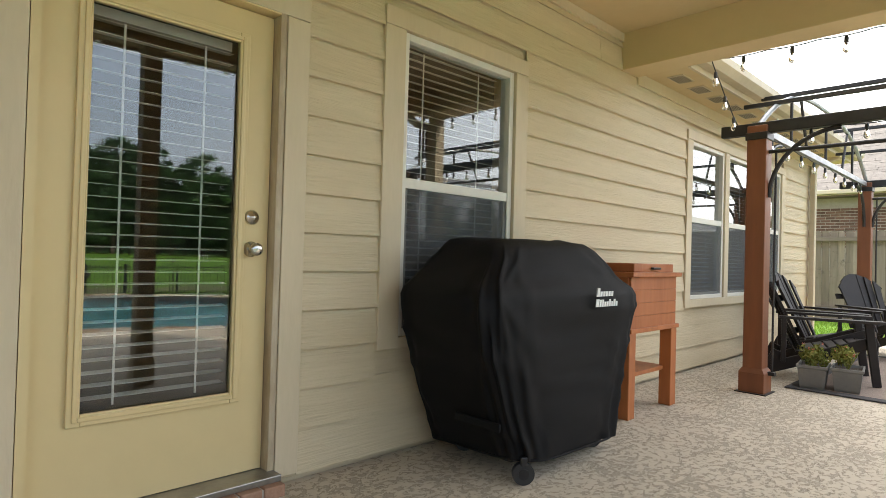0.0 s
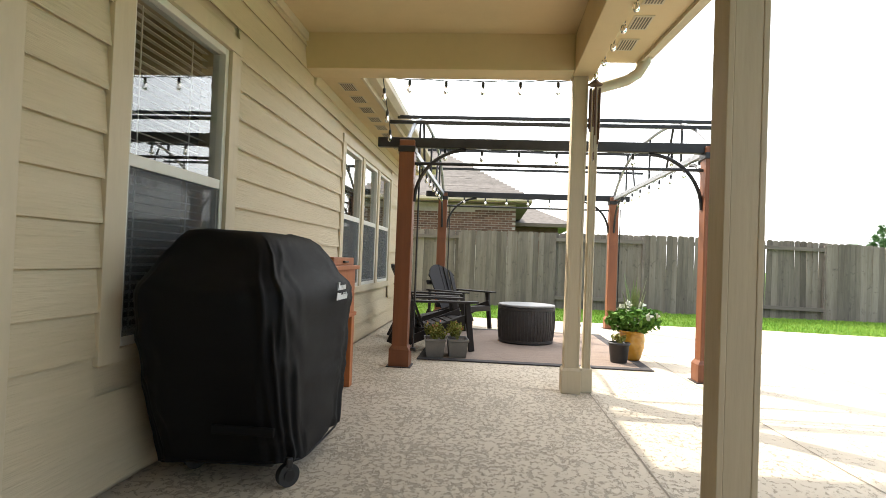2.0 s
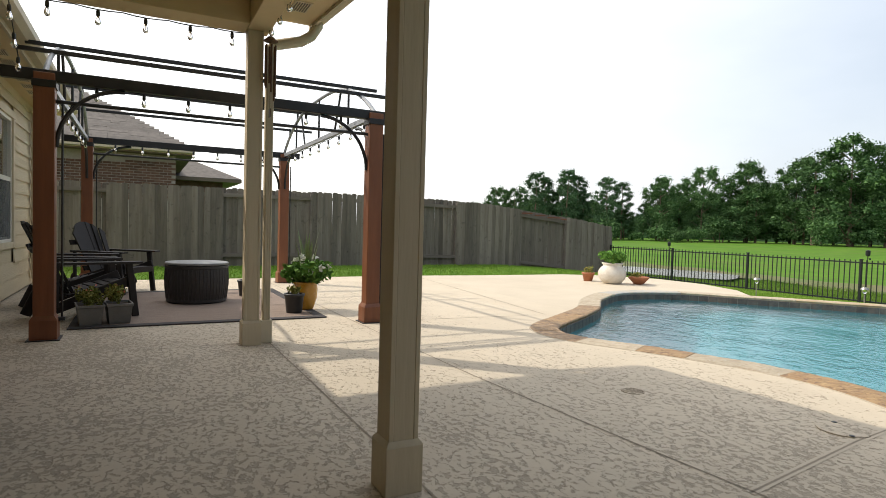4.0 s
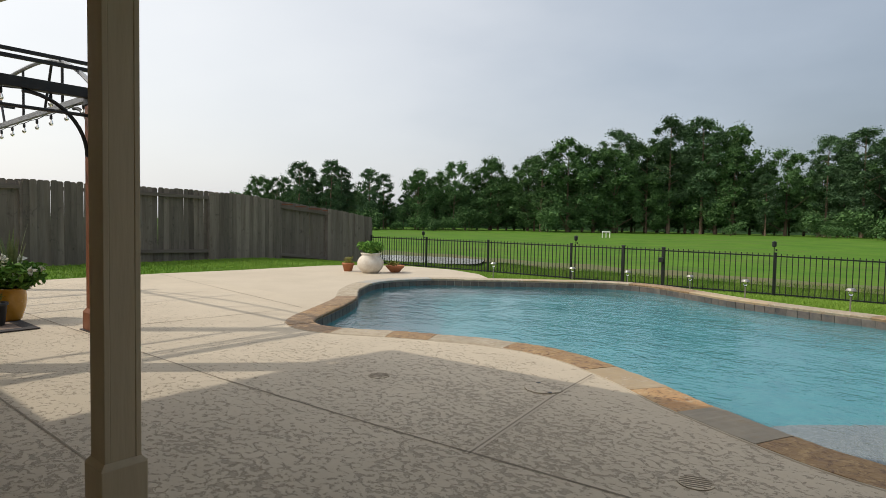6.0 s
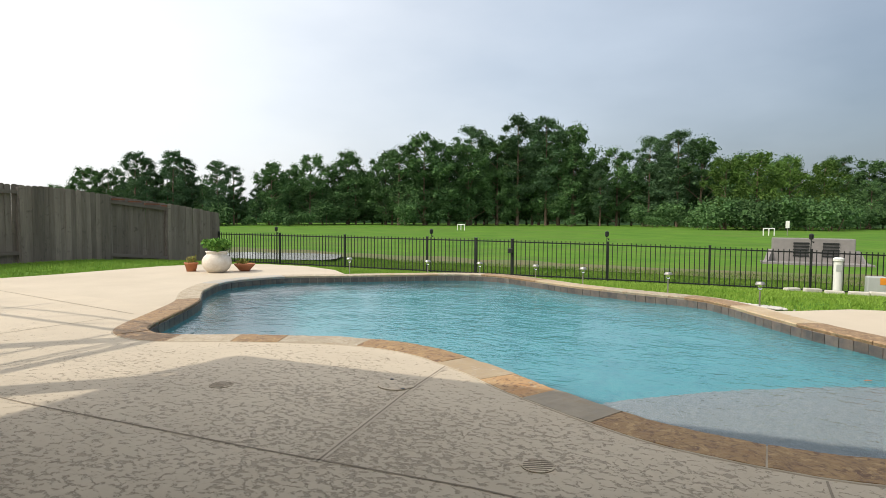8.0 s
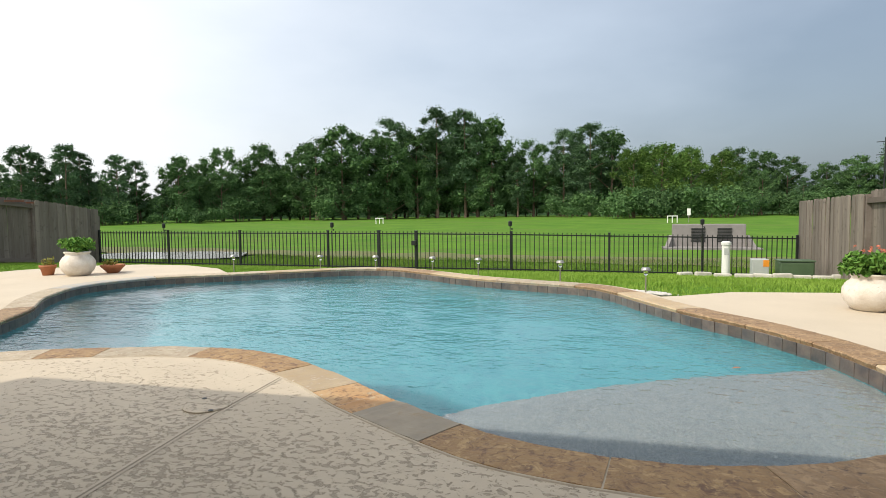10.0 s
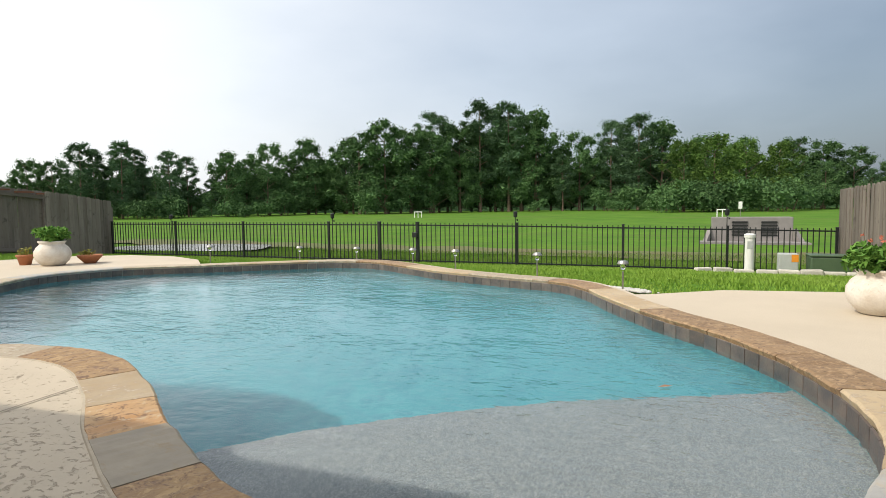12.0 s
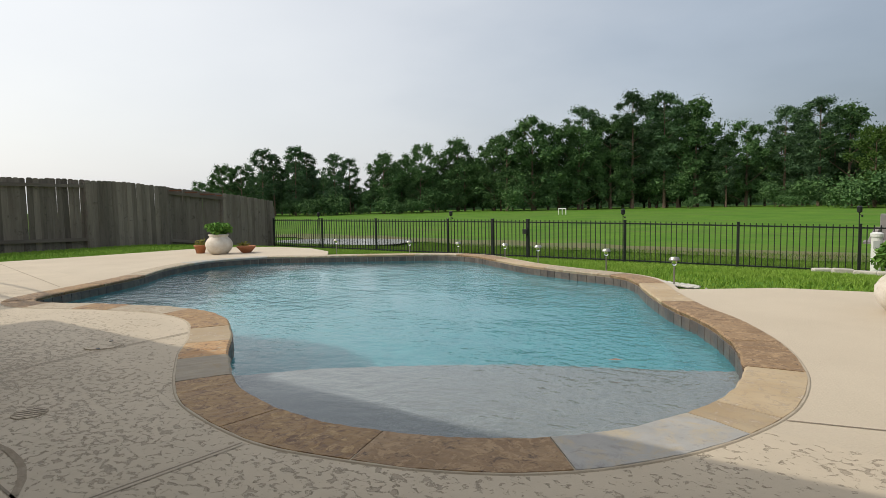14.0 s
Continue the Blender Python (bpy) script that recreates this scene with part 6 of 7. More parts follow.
# ---------- urns and terracotta ----------
def urn(x, y, s, label, rng):
    u = thing("urn_planter", x, y, 0, label, "planter", group="white urns")
    prof = [(0.15, 0), (0.19, 0.015), (0.265, 0.10), (0.30, 0.19), (0.295, 0.27), (0.25, 0.345), (0.205, 0.385), (0.20, 0.41), (0.225, 0.435), (0.228, 0.455), (0.205, 0.46), (0.19, 0.43), (0.19, 0.40)]
    bm = bmesh.new(); lathe(bm, [(r * s, z * s) for r, z in prof], 40); part("vessel", bm, M_URN, u, "whitewashed clay vessel", True)
    part("soil", lathe(bmesh.new(), [(0.185 * s, 0.40 * s), (0.185 * s, 0.412 * s), (0, 0.415 * s)], 20), M_SOIL, u, "dark soil")
    for row in range(2):
        for k in range(22):
            a = k * 2 * math.pi / 22
            z = (0.255 + row * 0.05) * s
            r = (0.291 - row * 0.028) * s
            bm = bmesh.new(); box(bm, -0.024 * s, 0.024 * s, -0.004, 0.006, -0.006 * s, 0.006 * s, pose(0, 0, 0, 0, 45 if (k + row) % 2 else -45, 0))
            q = part("relief", bm, M_URN, u, "zigzag relief"); q.matrix_basis = Matrix.Rotation(a, 4, "Z") @ Matrix.Translation((0, r, z)) @ Matrix.Rotation(radians(180), 4, "Z")
    bushy(u, 0.40 * s, 0.29 * s, 0.32 * s, 1500, 0.075 * s, rng, M_PLANT)
    return u


urng = random.Random(5)
urn(6.95, -9.92, 0.92, "white textured clay urn with green leafy plant on the deck", urng)
u2 = urn(-4.50, -9.12, 0.81, "white zigzag-patterned clay urn with red and coral flowers", urng)
for k in range(12):
    a = math.pi + 0.2 if k == 0 else urng.random() * 6.28
    d = 0.2 if k == 0 else urng.uniform(0.08, 0.24)
    size, n_ = (0.055, 22) if k == 0 else (0.026, 7)
    bm = bmesh.new(); leaves(bm, (d * math.cos(a), d * math.sin(a), 0.60 if k == 0 else 0.57 + urng.uniform(0.0, 0.08)), (size * 0.7,) * 3, n_, size, urng)
    part("bloom", bm, M_RED if k == 0 else M_PINK, u2, "red bloom" if k == 0 else "coral bud")
t1 = pot("terracotta_pot", 7.55, -9.83, 0, [(0.085, 0), (0.12, 0.14), (0.135, 0.145), (0.135, 0.18), (0.11, 0.18), (0.105, 0.13)], M_TERRA, "small terracotta pot with a dry sprig")
bushy(t1, 0.12, 0.12, 0.22, 60, 0.05, urng, M_PLANTY)
t2 = pot("terracotta_bowl", 6.72, -10.42, 0, [(0.09, 0), (0.17, 0.09), (0.20, 0.12), (0.205, 0.15), (0.18, 0.15), (0.16, 0.11)], M_TERRA, "wide terracotta bowl with wilted plant")
bushy(t2, 0.11, 0.15, 0.14, 70, 0.05, urng, M_PLANTY)

# ---------- utility corner ----------
pipe = thing("standpipe", -4.12, -15.85, ground_z(-4, -15.85), "short white plastic standpipe with cap", "pipe")
bm = bmesh.new(); lathe(bm, [(0.082, -0.05), (0.082, 0.68), (0.098, 0.69), (0.098, 0.745), (0.06, 0.765), (0.0, 0.767)], 24); part("tube", bm, M_PVC, pipe, smooth=False)
part("label", boxed(-0.045, 0.045, 0.081, 0.086, 0.48, 0.62), M_UTIL, pipe, "small grey sticker")
b1 = thing("utility_box", -4.74, -15.75, ground_z(-4.7, -15.75), "pale grey utility pedestal with orange sticker", "utility box")
part("body", boxed(-0.16, 0.16, -0.13, 0.13, -0.05, 0.40, bevel=0.02), M_UTIL, b1)
part("sticker", boxed(-0.155, -0.045, 0.1305, 0.134, 0.25, 0.385), M_ORANGE, b1, "orange warning sticker")
b2 = thing("utility_box", -5.38, -15.75, ground_z(-5.4, -15.75), "low green utility cabinet", "utility box")
bm = bmesh.new(); box(bm, -0.31, 0.31, -0.22, 0.22, -0.05, 0.36, bevel=0.03); part("body", bm, M_UTILG, b2)
bm = bmesh.new(); box(bm, -0.325, 0.325, -0.235, 0.235, 0.36, 0.39, bevel=0.012); part("lid", bm, M_UTILG, b2)
ed = thing("stone_edging", -4.5, -15.0, 0, "row of pale limestone edging blocks in the lawn", "edging")
erng = random.Random(3)
for k in range(9):
    x = -3.32 - k * 0.335
    y = -15.35 + (0.9 * min(1, k / 3.0) - 0.55 if k < 3 else 0.35 + 0.05 * (k % 2))
    bm = bmesh.new(); box(bm, -0.165, 0.165, -0.07, 0.07, -0.05, 0.10 + erng.uniform(-0.015, 0.02), bevel=0.025)
    q = part("block", bm, M_EDGE, ed); q.matrix_basis = pose(x + 4.5, y + 15.0, ground_z(x, y), erng.uniform(-3, 3), erng.uniform(-3, 3), 35 - k * 14 if k < 3 else erng.uniform(-5, 5))

# white pebbles
bm = bmesh.new()
for _ in range(420):
    t = erng.random()
    x, y = -2.12 - t * 0.52 + erng.gauss(0, 0.04), -10.10 + t * 0.26 - erng.random() * 0.16
    r = erng.uniform(0.012, 0.028)
    bmesh.ops.create_icosphere(bm, subdivisions=1, radius=r, matrix=Matrix.Translation((x, y, -0.02 + r * 0.3)) @ Matrix.Diagonal((1.2, 0.9, 0.65, 1)))
tagged(new("pebbles", mesh_of("pebbles", bm, M_PEBBLE, True)), "scatter of white pebbles beside the coping", "pebbles", kind="stuff")
lf = thing("fallen_leaf", -2.95, -6.85, WATER_Z + 0.004, "small orange-brown leaf floating on the pool", "leaf", rz=40)
bm = bmesh.new(); v = [bm.verts.new(p) for p in ((-0.05, 0, 0), (-0.01, 0.022, 0.006), (0.05, 0.0, 0.002), (-0.01, -0.02, 0.005))]; bm.faces.new(v); part("blade", bm, M_TERRA, lf)

# ---------- grass ----------
def grass_patch(region, n, hgt, seed, name, label, material=M_BLADE):
    rng = random.Random(seed)
    vs, fs = [], []
    x0, x1, y0, y1, test = region
    k = 0
    while k < n:
        x, y = rng.uniform(x0, x1), rng.uniform(y0, y1)
        if not test(x, y):
            continue
        z = ground_z(x, y)
        h = hgt * rng.uniform(0.5, 1.4); a = rng.random() * 6.28; w = 0.006 + 0.005 * rng.random()
        dx, dy = math.cos(a), math.sin(a)
        lx, ly = rng.gauss(0, 0.5) * h, rng.gauss(0, 0.5) * h
        b = len(vs)
        vs += [(x - dx * w, y - dy * w, z - 0.01), (x + dx * w, y + dy * w, z - 0.01), (x + lx, y + ly, z + h)]
        fs.append((b, b + 1, b + 2)); k += 1
    me = bpy.data.meshes.new(name); me.from_pydata(vs, [], fs); me.materials.append(material)
    tagged(new(name, me), label, "grass", kind="stuff")


def off_deck(x, y):
    return not inside(DECK, x, y) and not in_pool_pit(x, y)


grass_patch((9.16, 13.0, -15.6, 1.5, off_deck), 40000, 0.042, 1, "lawn_grass", "green lawn grass along the wooden fence")
grass_patch((-5.95, 9.2, -17.2, -9.9, off_deck), 90000, 0.042, 2, "lawn_grass", "green lawn grass between pool and iron fence")
grass_patch((-9, 20, -24.5, -15.7, lambda x, y: y < on_line(x) - 0.12 and ((x - 17.6) / 3.9) ** 2 + ((y + 23.4) / 3.0) ** 2 > 1), 110000, 0.15, 3, "field_grass", "taller meadow grass beyond the fence", M_MEADOW)

# ---------- ditch, pond and far things ----------
def strip(name, pts, wid, seed, material, label, cat, lift=0.07):
    rng = random.Random(seed)
    bm = bmesh.new()
    prev = None
    n_ = 90
    for k in range(n_ + 1):
        t = k / n_ * (len(pts) - 1)
        i = min(int(t), len(pts) - 2)
        x = pts[i][0] + (pts[i + 1][0] - pts[i][0]) * (t - i); y = pts[i][1] + (pts[i + 1][1] - pts[i][1]) * (t - i)
        w = wid * (0.55 + 0.9 * abs(noise.noise((x * 0.25, seed, 0)))) * min(1, 6 * min(k, n_ - k) / n_ + 0.05)
        y += 0.35 * noise.noise((x * 0.4, seed + 5, 0))
        cur = [bm.verts.new((x, y + s * w, ground_z(x, y + s * w) + lift)) for s in (-1, -0.33, 0.33, 1)]
        if prev:
            for j in range(3):
                bm.faces.new((prev[j], cur[j], cur[j + 1], prev[j + 1]))
        prev = cur
    return solid(name, bm, material, label, cat, smooth=True)


strip("ditch_soil", [(34, -25.6), (10, -25.4), (-4, -24.2), (-22, -23.8)], 1.5, 2, M_MUD, "strip of bare reddish soil along the ditch", "soil")
strip("ditch_soil", [(14, -21.5), (4, -21.8), (-8, -21.0)], 0.7, 7, M_MUD, "strip of bare reddish soil along the ditch", "soil")
# pale base colour stands in for the bright sky reflected in the puddle
M_POND = mat("sky_pale_water", (0.30, 0.30, 0.275), (0.24, 0.24, 0.215), 0.6, 0.22, bump=0.02, fine=0.05)
bm = bmesh.new()
ring = [bm.verts.new((17.6 + 3.8 * math.cos(a) * (1 + 0.15 * math.sin(3 * a)), -23.4 + 2.9 * math.sin(a) * (1 + 0.15 * math.sin(2 * a + 1)), -0.745)) for a in [k * 2 * math.pi / 48 for k in range(48)]]
bm.faces.new(ring)
solid("pond_water", bm, M_POND, "long puddle of still rainwater in the ditch", "water")

hw_ = thing("concrete_headwall", -5.35, -30.0, ground_z(-5.35, -30), "grey concrete drain headwall with two barred openings", "headwall")
bm = bmesh.new()
box(bm, -1.45, 1.45, -0.35, 0.35, -0.3, 1.02, bevel=0.03)
part("wall", bm, M_CONC, hw_)
for s in (-1, 1):
    bm = bmesh.new()
    v = [bm.verts.new(p) for p in ((s * 1.45, 0.35, -0.2), (s * 1.75, 1.2, -0.2), (s * 1.45, 0.35, 0.55), (s * 1.60, 0.2, -0.2), (s * 1.9, 1.2, -0.2), (s * 1.60, 0.2, 0.55))]
    for q in ((0, 1, 2), (3, 5, 4), (0, 2, 5, 3), (1, 4, 5, 2), (0, 3, 4, 1)):
        bm.faces.new([v[i] for i in q])
    part("wing_wall", bm, M_CONC, hw_)
part("apron", boxed(-1.9, 1.9, 0.35, 1.5, -0.1, 0.06), M_CONC, hw_)
for cx in (-0.62, 0.42):
    # no hole: a dark plate on the wall carries the opening's shade
    part("opening", boxed(cx - 0.27, cx + 0.27, 0.352, 0.36, 0.26, 0.86), M_OPENING_SHADE, hw_, "dark plate coloured as the shaded opening")
    for k in range(5):
        part("bar", boxed(cx - 0.29, cx + 0.29, 0.362, 0.392, 0.28 + k * 0.13, 0.32 + k * 0.13), M_IRON, hw_, "dark bar")
for x, y in ((23.9, -60.0), (-5.7, -60.0)):
    wf = thing("white_frame", x, y, ground_z(x, y), "small white metal hoop frame standing in the field", "barrier", group="white frames")
    for dx in (-0.42, 0.0, 0.42):
        bm = bmesh.new(); rod(bm, (dx, 0, -0.05), (dx, 0, 0.62), 0.045, 8); part("leg", bm, M_PVC, wf)
    bm = bmesh.new(); rod(bm, (-0.46, 0, 0.62), (0.46, 0, 0.62), 0.045, 8); part("top_bar", bm, M_PVC, wf)
sg = thing("field_sign", -7.1, -60, ground_z(-7, -60), "white rectangular sign on a post seen from afar", "sign")
bm = bmesh.new(); rod(bm, (0, 0, -0.1), (0, 0, 1.3), 0.03, 8); part("post", bm, M_LAMPM, sg)
part("panel", boxed(-0.15, 0.15, 0.03, 0.05, 0.66, 1.28), M_PVC, sg, "white sign panel")

POLE_X, POLE_Y, POLE_H = -30.0, -82.8, 9.2
up_ = thing("utility_pole", POLE_X, POLE_Y, ground_z(POLE_X, POLE_Y), "thin grey utility pole above the far wood", "utility pole")
part("pole", rod(bmesh.new(), (0, 0, -0.3), (0, 0, POLE_H), 0.10, 10, 0.07), M_IRON, up_)
for z in (POLE_H - 0.5, POLE_H - 2.0):
    part("crossarm", rod(bmesh.new(), (-0.8, 0.3, z), (0.8, -0.3, z), 0.045, 6), M_IRON, up_)
for k in range(3):
    part("guy_wire", rod(bmesh.new(), (0, 0, POLE_H - 1.0 - 0.6 * k), (-3.0 - 0.6 * k, 0.3, 0.2), 0.025, 5), M_LAMPM, up_, "pale guy wire")

# ---------- neighbouring houses ----------
nb = thing("neighbour_house", 16.5, 0, 0, "neighbour's brown brick house with grey hip roof", "house")
part("wall", boxed(0.0, 9.0, -2.36, 9.0, -0.3, 2.95), M_MORTAR, nb, "brick wall")
BR = mesh_of("brick", boxed(-0.012, 0.02, -0.1, 0.1, -0.029, 0.029, bevel=0.003), M_BRICK)
cnt = 0
for r in range(18):
    for c in range(21):
        y = -2.26 + c * 0.2125 + (0.106 if r % 2 else 0)
        z = 1.60 + r * 0.0735
        if z > 2.84 or cnt >= 300:
            continue
        ob = new("brick", BR); ob.parent = nb; ob.matrix_basis = pose(0, y, z); cnt += 1
bm = bmesh.new()
for c in range(24):
    box(bm, -0.03, 0.01, -2.33 + c * 0.185, -2.17 + c * 0.185, 2.85, 2.95)
part("soldier_course", bm, M_BRICK, nb, "row of upright bricks under the eave")
bm = bmesh.new()
x0, x1, y0, y1, ze, rise = -0.5, 9.5, -2.82, 9.4, 3.02, 3.1
cor = [bm.verts.new(p) for p in ((x0, y0, ze), (x1, y0, ze), (x1, y1, ze), (x0, y1, ze))]
rdg = [bm.verts.new(p) for p in ((4.5, y0 + 5.0, ze + rise), (4.5, y1 - 5.0, ze + rise))]
bm.faces.new((cor[0], cor[1], rdg[0])); bm.faces.new((cor[1], cor[2], rdg[1], rdg[0])); bm.faces.new((cor[2], cor[3], rdg[1])); bm.faces.new((cor[3], cor[0], rdg[0], rdg[1]))
part("roof", bm, M_SHINGLE, nb, "grey shingle hip roof")
PITCH = math.atan2(rise, 5.0)
srng = random.Random(14)
for k in range(40):
    t = k / 40
    xa, z = x0 + 5.0 * t, ze + rise * t
    bm = bmesh.new()
    y = y0 + 5.0 * t
    while y < y1 - 5.0 * t - 0.1 and y < 6.0:
        w = srng.uniform(0.22, 0.5)
        box(bm, 0.0, 0.15, y, min(y + w, y1 - 5.0 * t) - 0.006, 0.002, 0.008 + srng.choice((0, 0.005)), Matrix.Translation((xa, 0, z)) @ Matrix.Rotation(-PITCH, 4, "Y"))
        y += w
    part("shingle_course", bm, M_SHINGLE, nb)
part("soffit", boxed(x0 + 0.02, x1 - 0.02, y0 + 0.02, y1 - 0.02, ze - 0.17, ze - 0.14), M_EAVE, nb, "brown soffit")
part("fascia", boxed(x0, x1, y0, y1, ze - 0.14, ze - 0.01), M_FASCIA, nb, "cream fascia")
part("gutter", boxed(x0 - 0.11, x0, y0, y1, ze - 0.12, ze - 0.005, bevel=0.02), M_FASCIA, nb, "cream gutter")
nb2 = thing("far_house", 23.0, 0, 0, "far house with grey roof and brown fascia", "house")
part("wall", boxed(0, 8, -4.4, 5, -0.3, 2.6), M_BRICK, nb2, "brick wall")
bm = bmesh.new()
cor = [bm.verts.new(p) for p in ((-0.5, -5.05, 2.72), (9, -5.05, 2.72), (9, 6, 2.72), (-0.5, 6, 2.72))]
rdg = [bm.verts.new(p) for p in ((4.2, -0.4, 4.9), (4.2, 2.0, 4.9))]
bm.faces.new((cor[0], cor[1], rdg[0])); bm.faces.new((cor[1], cor[2], rdg[1], rdg[0])); bm.faces.new((cor[2], cor[3], rdg[1])); bm.faces.new((cor[3], cor[0], rdg[0], rdg[1])); bm.faces.new(cor[::-1])
part("roof", bm, M_SHINGLE, nb2, "grey shingle roof")
part("fascia", boxed(-0.5, 9, -5.05, 6, 2.58, 2.71), M_EAVE, nb2, "brown fascia")


# ---------- trees ----------
def blob_of_leaves(vs, fs, c, r, n, size, rng):
    """A clump: coarse leaf sprays inside, fine ones at its skin."""
    for q in range(n):
        inner = q < n * 0.16
        d = Vector((rng.gauss(0, 1), rng.gauss(0, 1), rng.gauss(0, 1))).normalized() * (rng.uniform(0.0, 0.7) if inner else rng.uniform(0.5, 1.28))
        o = Vector(c) + Vector((d.x * r[0], d.y * r[1], d.z * r[2]))
        u = Vector((rng.gauss(0, 1), rng.gauss(0, 1), rng.gauss(0, 0.7))).normalized()
        v = u.orthogonal().normalized(); v.rotate(Matrix.Rotation(rng.random() * 6.28, 3, u))
        s = size * (rng.uniform(2.0, 3.2) if inner else rng.uniform(0.55, 1.25))
        b = len(vs)
        w = u.cross(v) * s * 0.25
        vs += [tuple(o - u * s * 0.5), tuple(o + v * s * 0.38 + w), tuple(o + u * s * 0.5), tuple(o - v * s * 0.38 + w)]
        fs.append((b, b + 1, b + 2, b + 3))


def tree(kind, h, seed):
    """A tree at the origin: tapered trunk with limbs, crown of leaf clumps round the limb ends."""
    rng = random.Random(seed)
    name = {"pine": "pine_tree", "oak": "broadleaf_tree", "bush": "shrub"}[kind]
    lab = {"pine": "tall dark green pine with open uneven crown", "oak": "full green broadleaf tree at the wood's edge", "bush": "dense green shrub at the wood's edge"}[kind]
    t = thing(name, 0, 0, 0, lab, "tree" if kind != "bush" else "shrub", group="wood edge")
    bm = bmesh.new()
    vs, fs, limbs = [], [], []
    lean = rng.uniform(-0.03, 0.03)
    if kind == "pine":
        tube(bm, [(0, 0, -0.3), (lean * h * 0.4, 0, h * 0.25), (lean * h * 0.5, 0, h * 0.5), (lean * h, 0, h * 0.97)], 0.27, 8, 0.05)
        n_ = 58
        for k in range(n_):
            u = 0.20 + 0.76 * (k + rng.random()) / n_
            z = h * u
            a = rng.random() * 6.28
            wide = math.sin(math.pi * min(1.0, (u - 0.14) / 0.86) ** 0.9) ** 0.55
            reach = h * 0.18 * wide * rng.uniform(0.35, 1.12)
            e = (lean * z + reach * math.cos(a), reach * math.sin(a), z + reach * 0.25)
            limbs.append(((lean * z, 0, z - 0.4), e))
            s = h * 0.043 * rng.uniform(0.7, 1.5)
            blob_of_leaves(vs, fs, e, (s * 1.25, s * 1.25, s * 0.85), 128, 0.235, rng)
        blob_of_leaves(vs, fs, (lean * h, 0, h * 0.94), (h * 0.06, h * 0.06, h * 0.055), 170, 0.29, rng)
    elif kind == "oak":
        tube(bm, [(0, 0, -0.3), (0.08, 0, h * 0.2), (0, 0.06, h * 0.42), (0, 0, h * 0.8)], 0.25, 8, 0.05)
        n_ = 68
        for k in range(n_):
            u = 0.08 + 0.86 * (k + rng.random()) / n_
            z = h * u
            a = rng.random() * 6.28
            reach = h * 0.30 * max(0.05, 1 - abs((u - 0.42) / 0.56) ** 2.4) ** 0.6 * rng.uniform(0.35, 1.1)
            e = (reach * math.cos(a), reach * math.sin(a), z)
            limbs.append(((0, 0, max(0.6, z - reach * 0.8)), e))
            s = h * 0.060 * rng.uniform(0.65, 1.45)
            blob_of_leaves(vs, fs, e, (s * 1.1, s * 1.1, s * 0.9), 118, 0.23, rng)
    else:
        for k in range(9):
            a = rng.random() * 6.28; d = rng.random() * h * 0.7
            e = (d * math.cos(a), d * math.sin(a) * 0.6, h * rng.uniform(0.25, 0.78))
            limbs.append(((e[0] * 0.4, e[1] * 0.4, -0.1), e))
            blob_of_leaves(vs, fs, e, (h * 0.36, h * 0.34, h * 0.26), 170, 0.25, rng)
    if kind == "bush":
        tube(bm, [(0, 0, -0.1), (0.1, 0, h * 0.3), (0, 0.1, h * 0.6)], 0.06, 6, 0.02)
    part("trunk", bm, M_BARK, t)
    for a_, e_ in limbs[::6]:
        part("limb", rod(bmesh.new(), a_, e_, 0.07, 5, 0.02), M_BARK, t)
    me = bpy.data.meshes.new("crown"); me.from_pydata(vs, [], fs)
    me.materials.append({"pine": M_PINE, "oak": M_OAK, "bush": M_OAK}[kind])
    cr_ = new("crown", me); cr_.parent = t
    return t


PROTO = {"pine": [tree("pine", 17.0, 30 + k) for k in range(4)], "oak": [tree("oak", 12.0, 50 + k) for k in range(4)], "bush": [tree("bush", 3.6, 70 + k) for k in range(3)]}
used = set()
trng = random.Random(77)


def plant(kind, az, dist, h):
    """Sets a tree of height h at an azimuth (degrees, anticlockwise from +x) and distance from the terrace."""
    x, y = -3.0 + dist * math.cos(radians(az)), -3.4 + dist * math.sin(radians(az))
    p = PROTO[kind][trng.randrange(len(PROTO[kind]))]
    base = {"pine": 17.0, "oak": 12.0, "bush": 3.6}[kind]
    s = h / base
    m = pose(x, y, ground_z(x, y) - 0.05, 0, 0, trng.uniform(0, 360))
    if p.name not in used:
        used.add(p.name); p.scale = (s, s, s); p.matrix_basis = m @ Matrix.Diagonal((s * trng.uniform(0.9, 1.1), s, s, 1)); return p
    c = copy_thing(p, m)
    c.scale = (s * trng.uniform(0.88, 1.12), s, s)
    return c


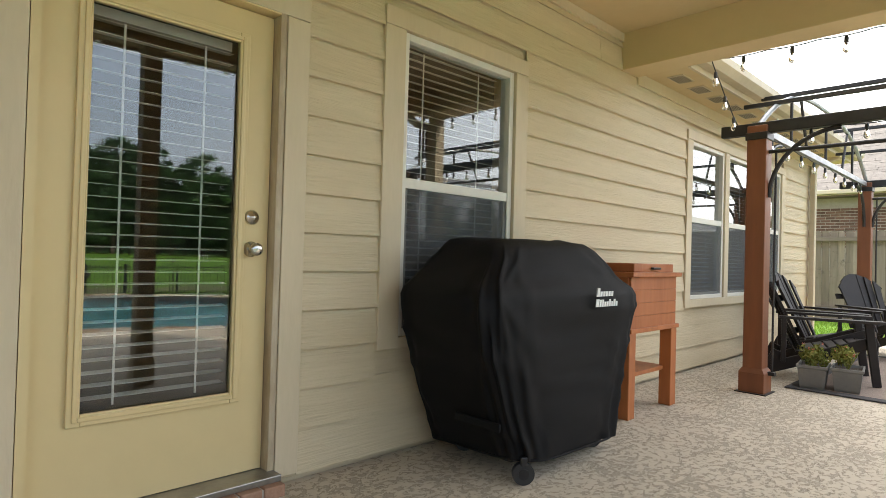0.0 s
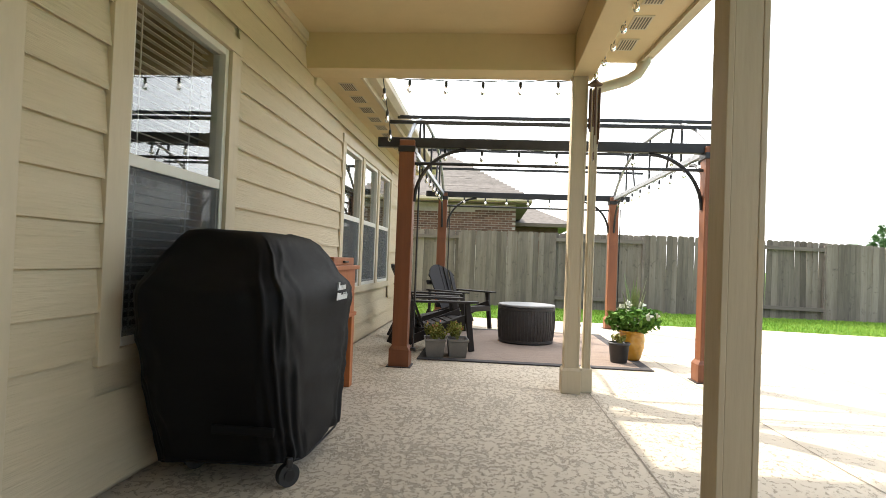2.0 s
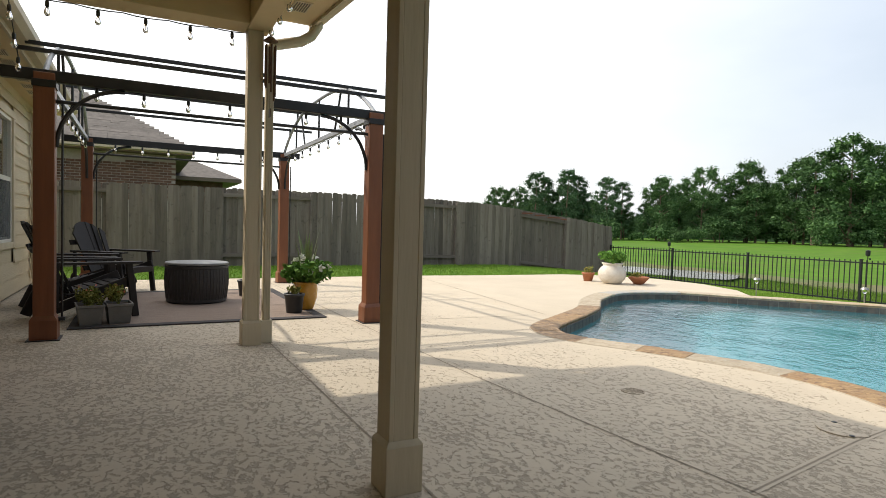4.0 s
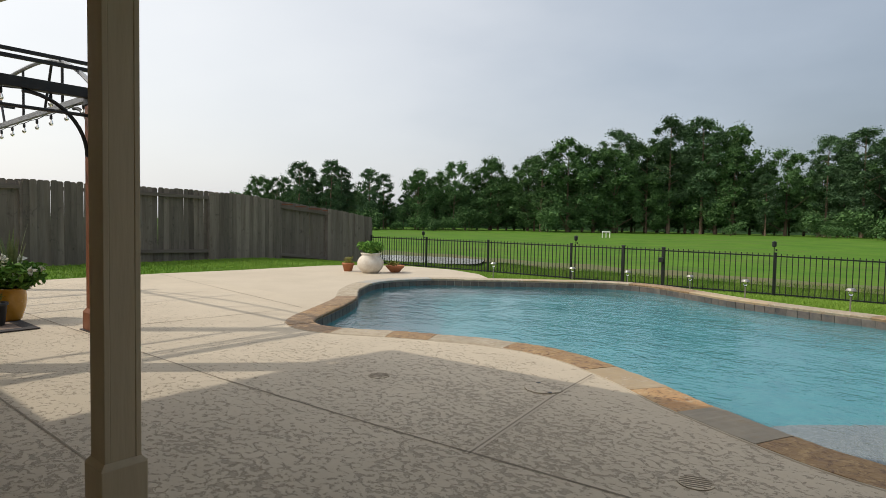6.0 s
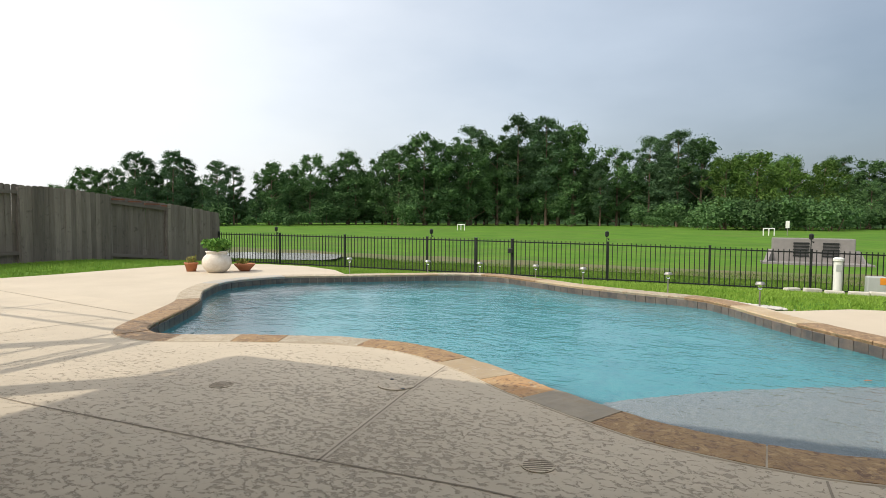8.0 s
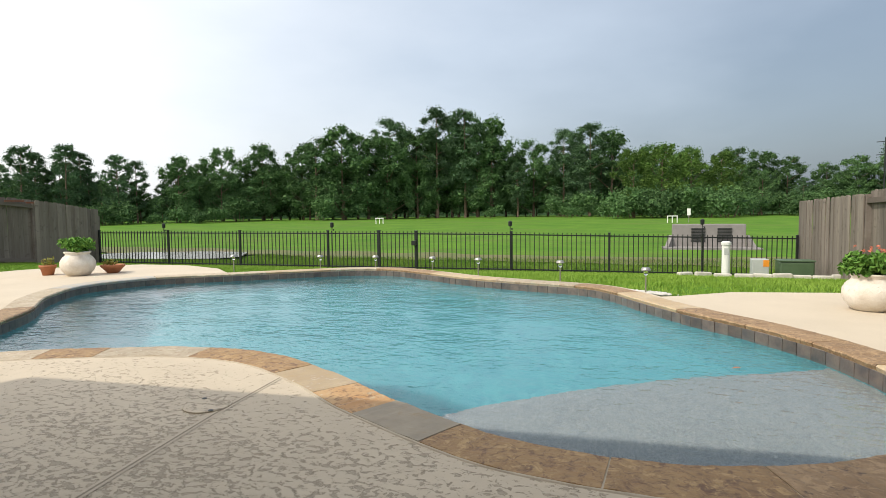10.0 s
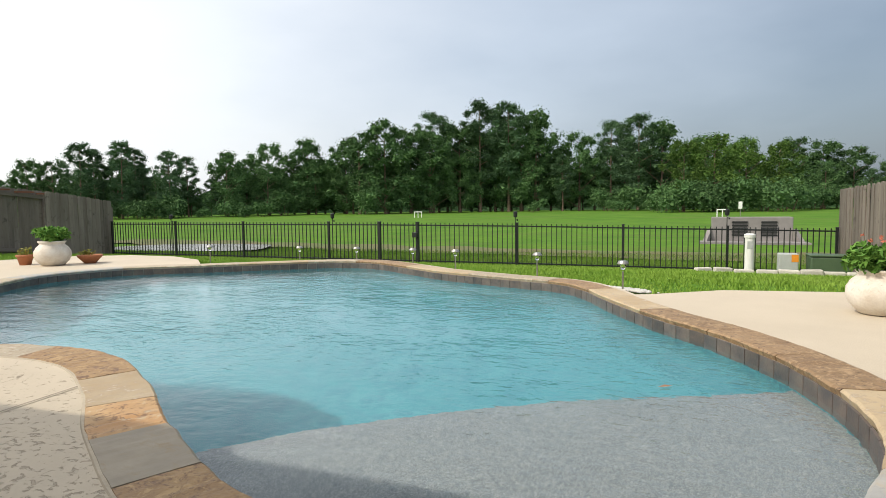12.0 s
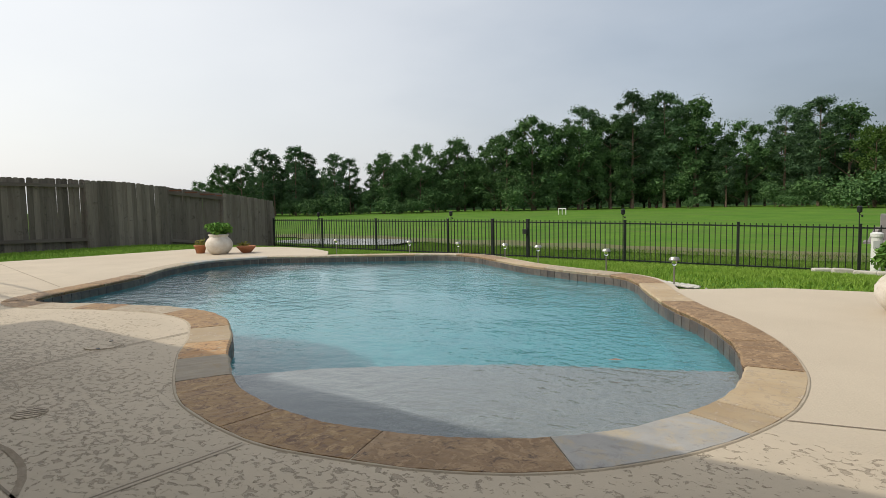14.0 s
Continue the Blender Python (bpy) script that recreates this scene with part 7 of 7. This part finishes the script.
# the wood's skyline: azimuth, height of the tallest trees there
SKY = [(-29.4, 5.9), (-31.5, 8.5), (-33.2, 8.6), (-35.1, 10.9), (-38.1, 11.3), (-42.0, 10.1), (-43.6, 5.0), (-46.7, 10.3), (-48.4, 9.2), (-50.4, 11.7), (-54.0, 12.3), (-57.6, 11.9),
       (-58.9, 13.7), (-61.4, 15.6), (-63.9, 14.4), (-66.1, 16.6), (-68.7, 14.8), (-70.7, 18.4), (-73.5, 17.9), (-76.1, 16.5), (-78.6, 10.6), (-80.2, 12.9), (-83.1, 14.3), (-85.6, 15.1), (-87.6, 13.8),
       (-91.2, 11.5), (-94.0, 10.9), (-98.0, 10.3), (-100.1, 9.7), (-102.2, 8.6), (-105.0, 7.4), (-107, 8.2), (-109.5, 9.6), (-113, 9.0), (-118, 9.0)]
PINES = (-35.1, -38.1, -42.0, -66.1, -70.7, -73.5, -83.1, -85.6)


def sky_h(az):
    for (a, ha), (b, hb) in zip(SKY, SKY[1:]):
        if b <= az <= a:
            return ha + (hb - ha) * (a - az) / (a - b)
    return 11.0


for az, h in SKY:
    kind = "pine" if min(abs(az - q) for q in PINES) < 0.2 else "oak"
    d = trng.uniform(93, 101)
    plant(kind, az, d, h * d / 96)
    if kind == "pine":
        plant("pine", az - trng.uniform(1.0, 1.6), d + 4, h * 0.93)
az = -30.5
while az > -118:
    h = sky_h(az) * trng.uniform(0.66, 0.86)
    plant("oak" if trng.random() < 0.7 else "pine", az, trng.uniform(96, 108), h)
    az -= trng.uniform(0.75, 1.25)
az = -28.5
while az > -118:
    gap = trng.random() < (0.85 if -82 < az < -58 else 0.35)
    if not gap:
        plant("bush", az, trng.uniform(86, 95), trng.uniform(1.6, 4.2))
    az -= trng.uniform(0.9, 1.7)
# the pale young thicket on the nearer side
for k, (az, h) in enumerate(((-89.5, 9.6), (-92, 10.2), (-94.5, 9.4), (-97, 9.0))):
    c = plant("oak", az, 82 + k, h)
    for ch in c.children:
        if ch.name.startswith("crown"):
            me = ch.data.copy(); me.materials.clear(); me.materials.append(M_LIME); ch.data = me
    c["label"] = "pale green young thicket tree in front of the wood"
for k in range(7):
    plant("bush", -88 - k * 1.6, 79, 4.2)
# backdrop of dark wood behind the trunks
bm = bmesh.new()
prev = None
for k in range(96):
    az = -30 - k * 0.92
    d = 122
    x, y = -3 + d * math.cos(radians(az)), -3.4 + d * math.sin(radians(az))
    h = sky_h(az) * (0.62 + 0.16 * noise.noise((az * 0.6, 0, 0)))
    cur = (bm.verts.new((x, y, -1)), bm.verts.new((x, y, h)))
    if prev:
        bm.faces.new((prev[0], cur[0], cur[1], prev[1]))
    prev = cur
solid("backdrop", bm, M_PINE, "dark depth of the distant wood", "woods")
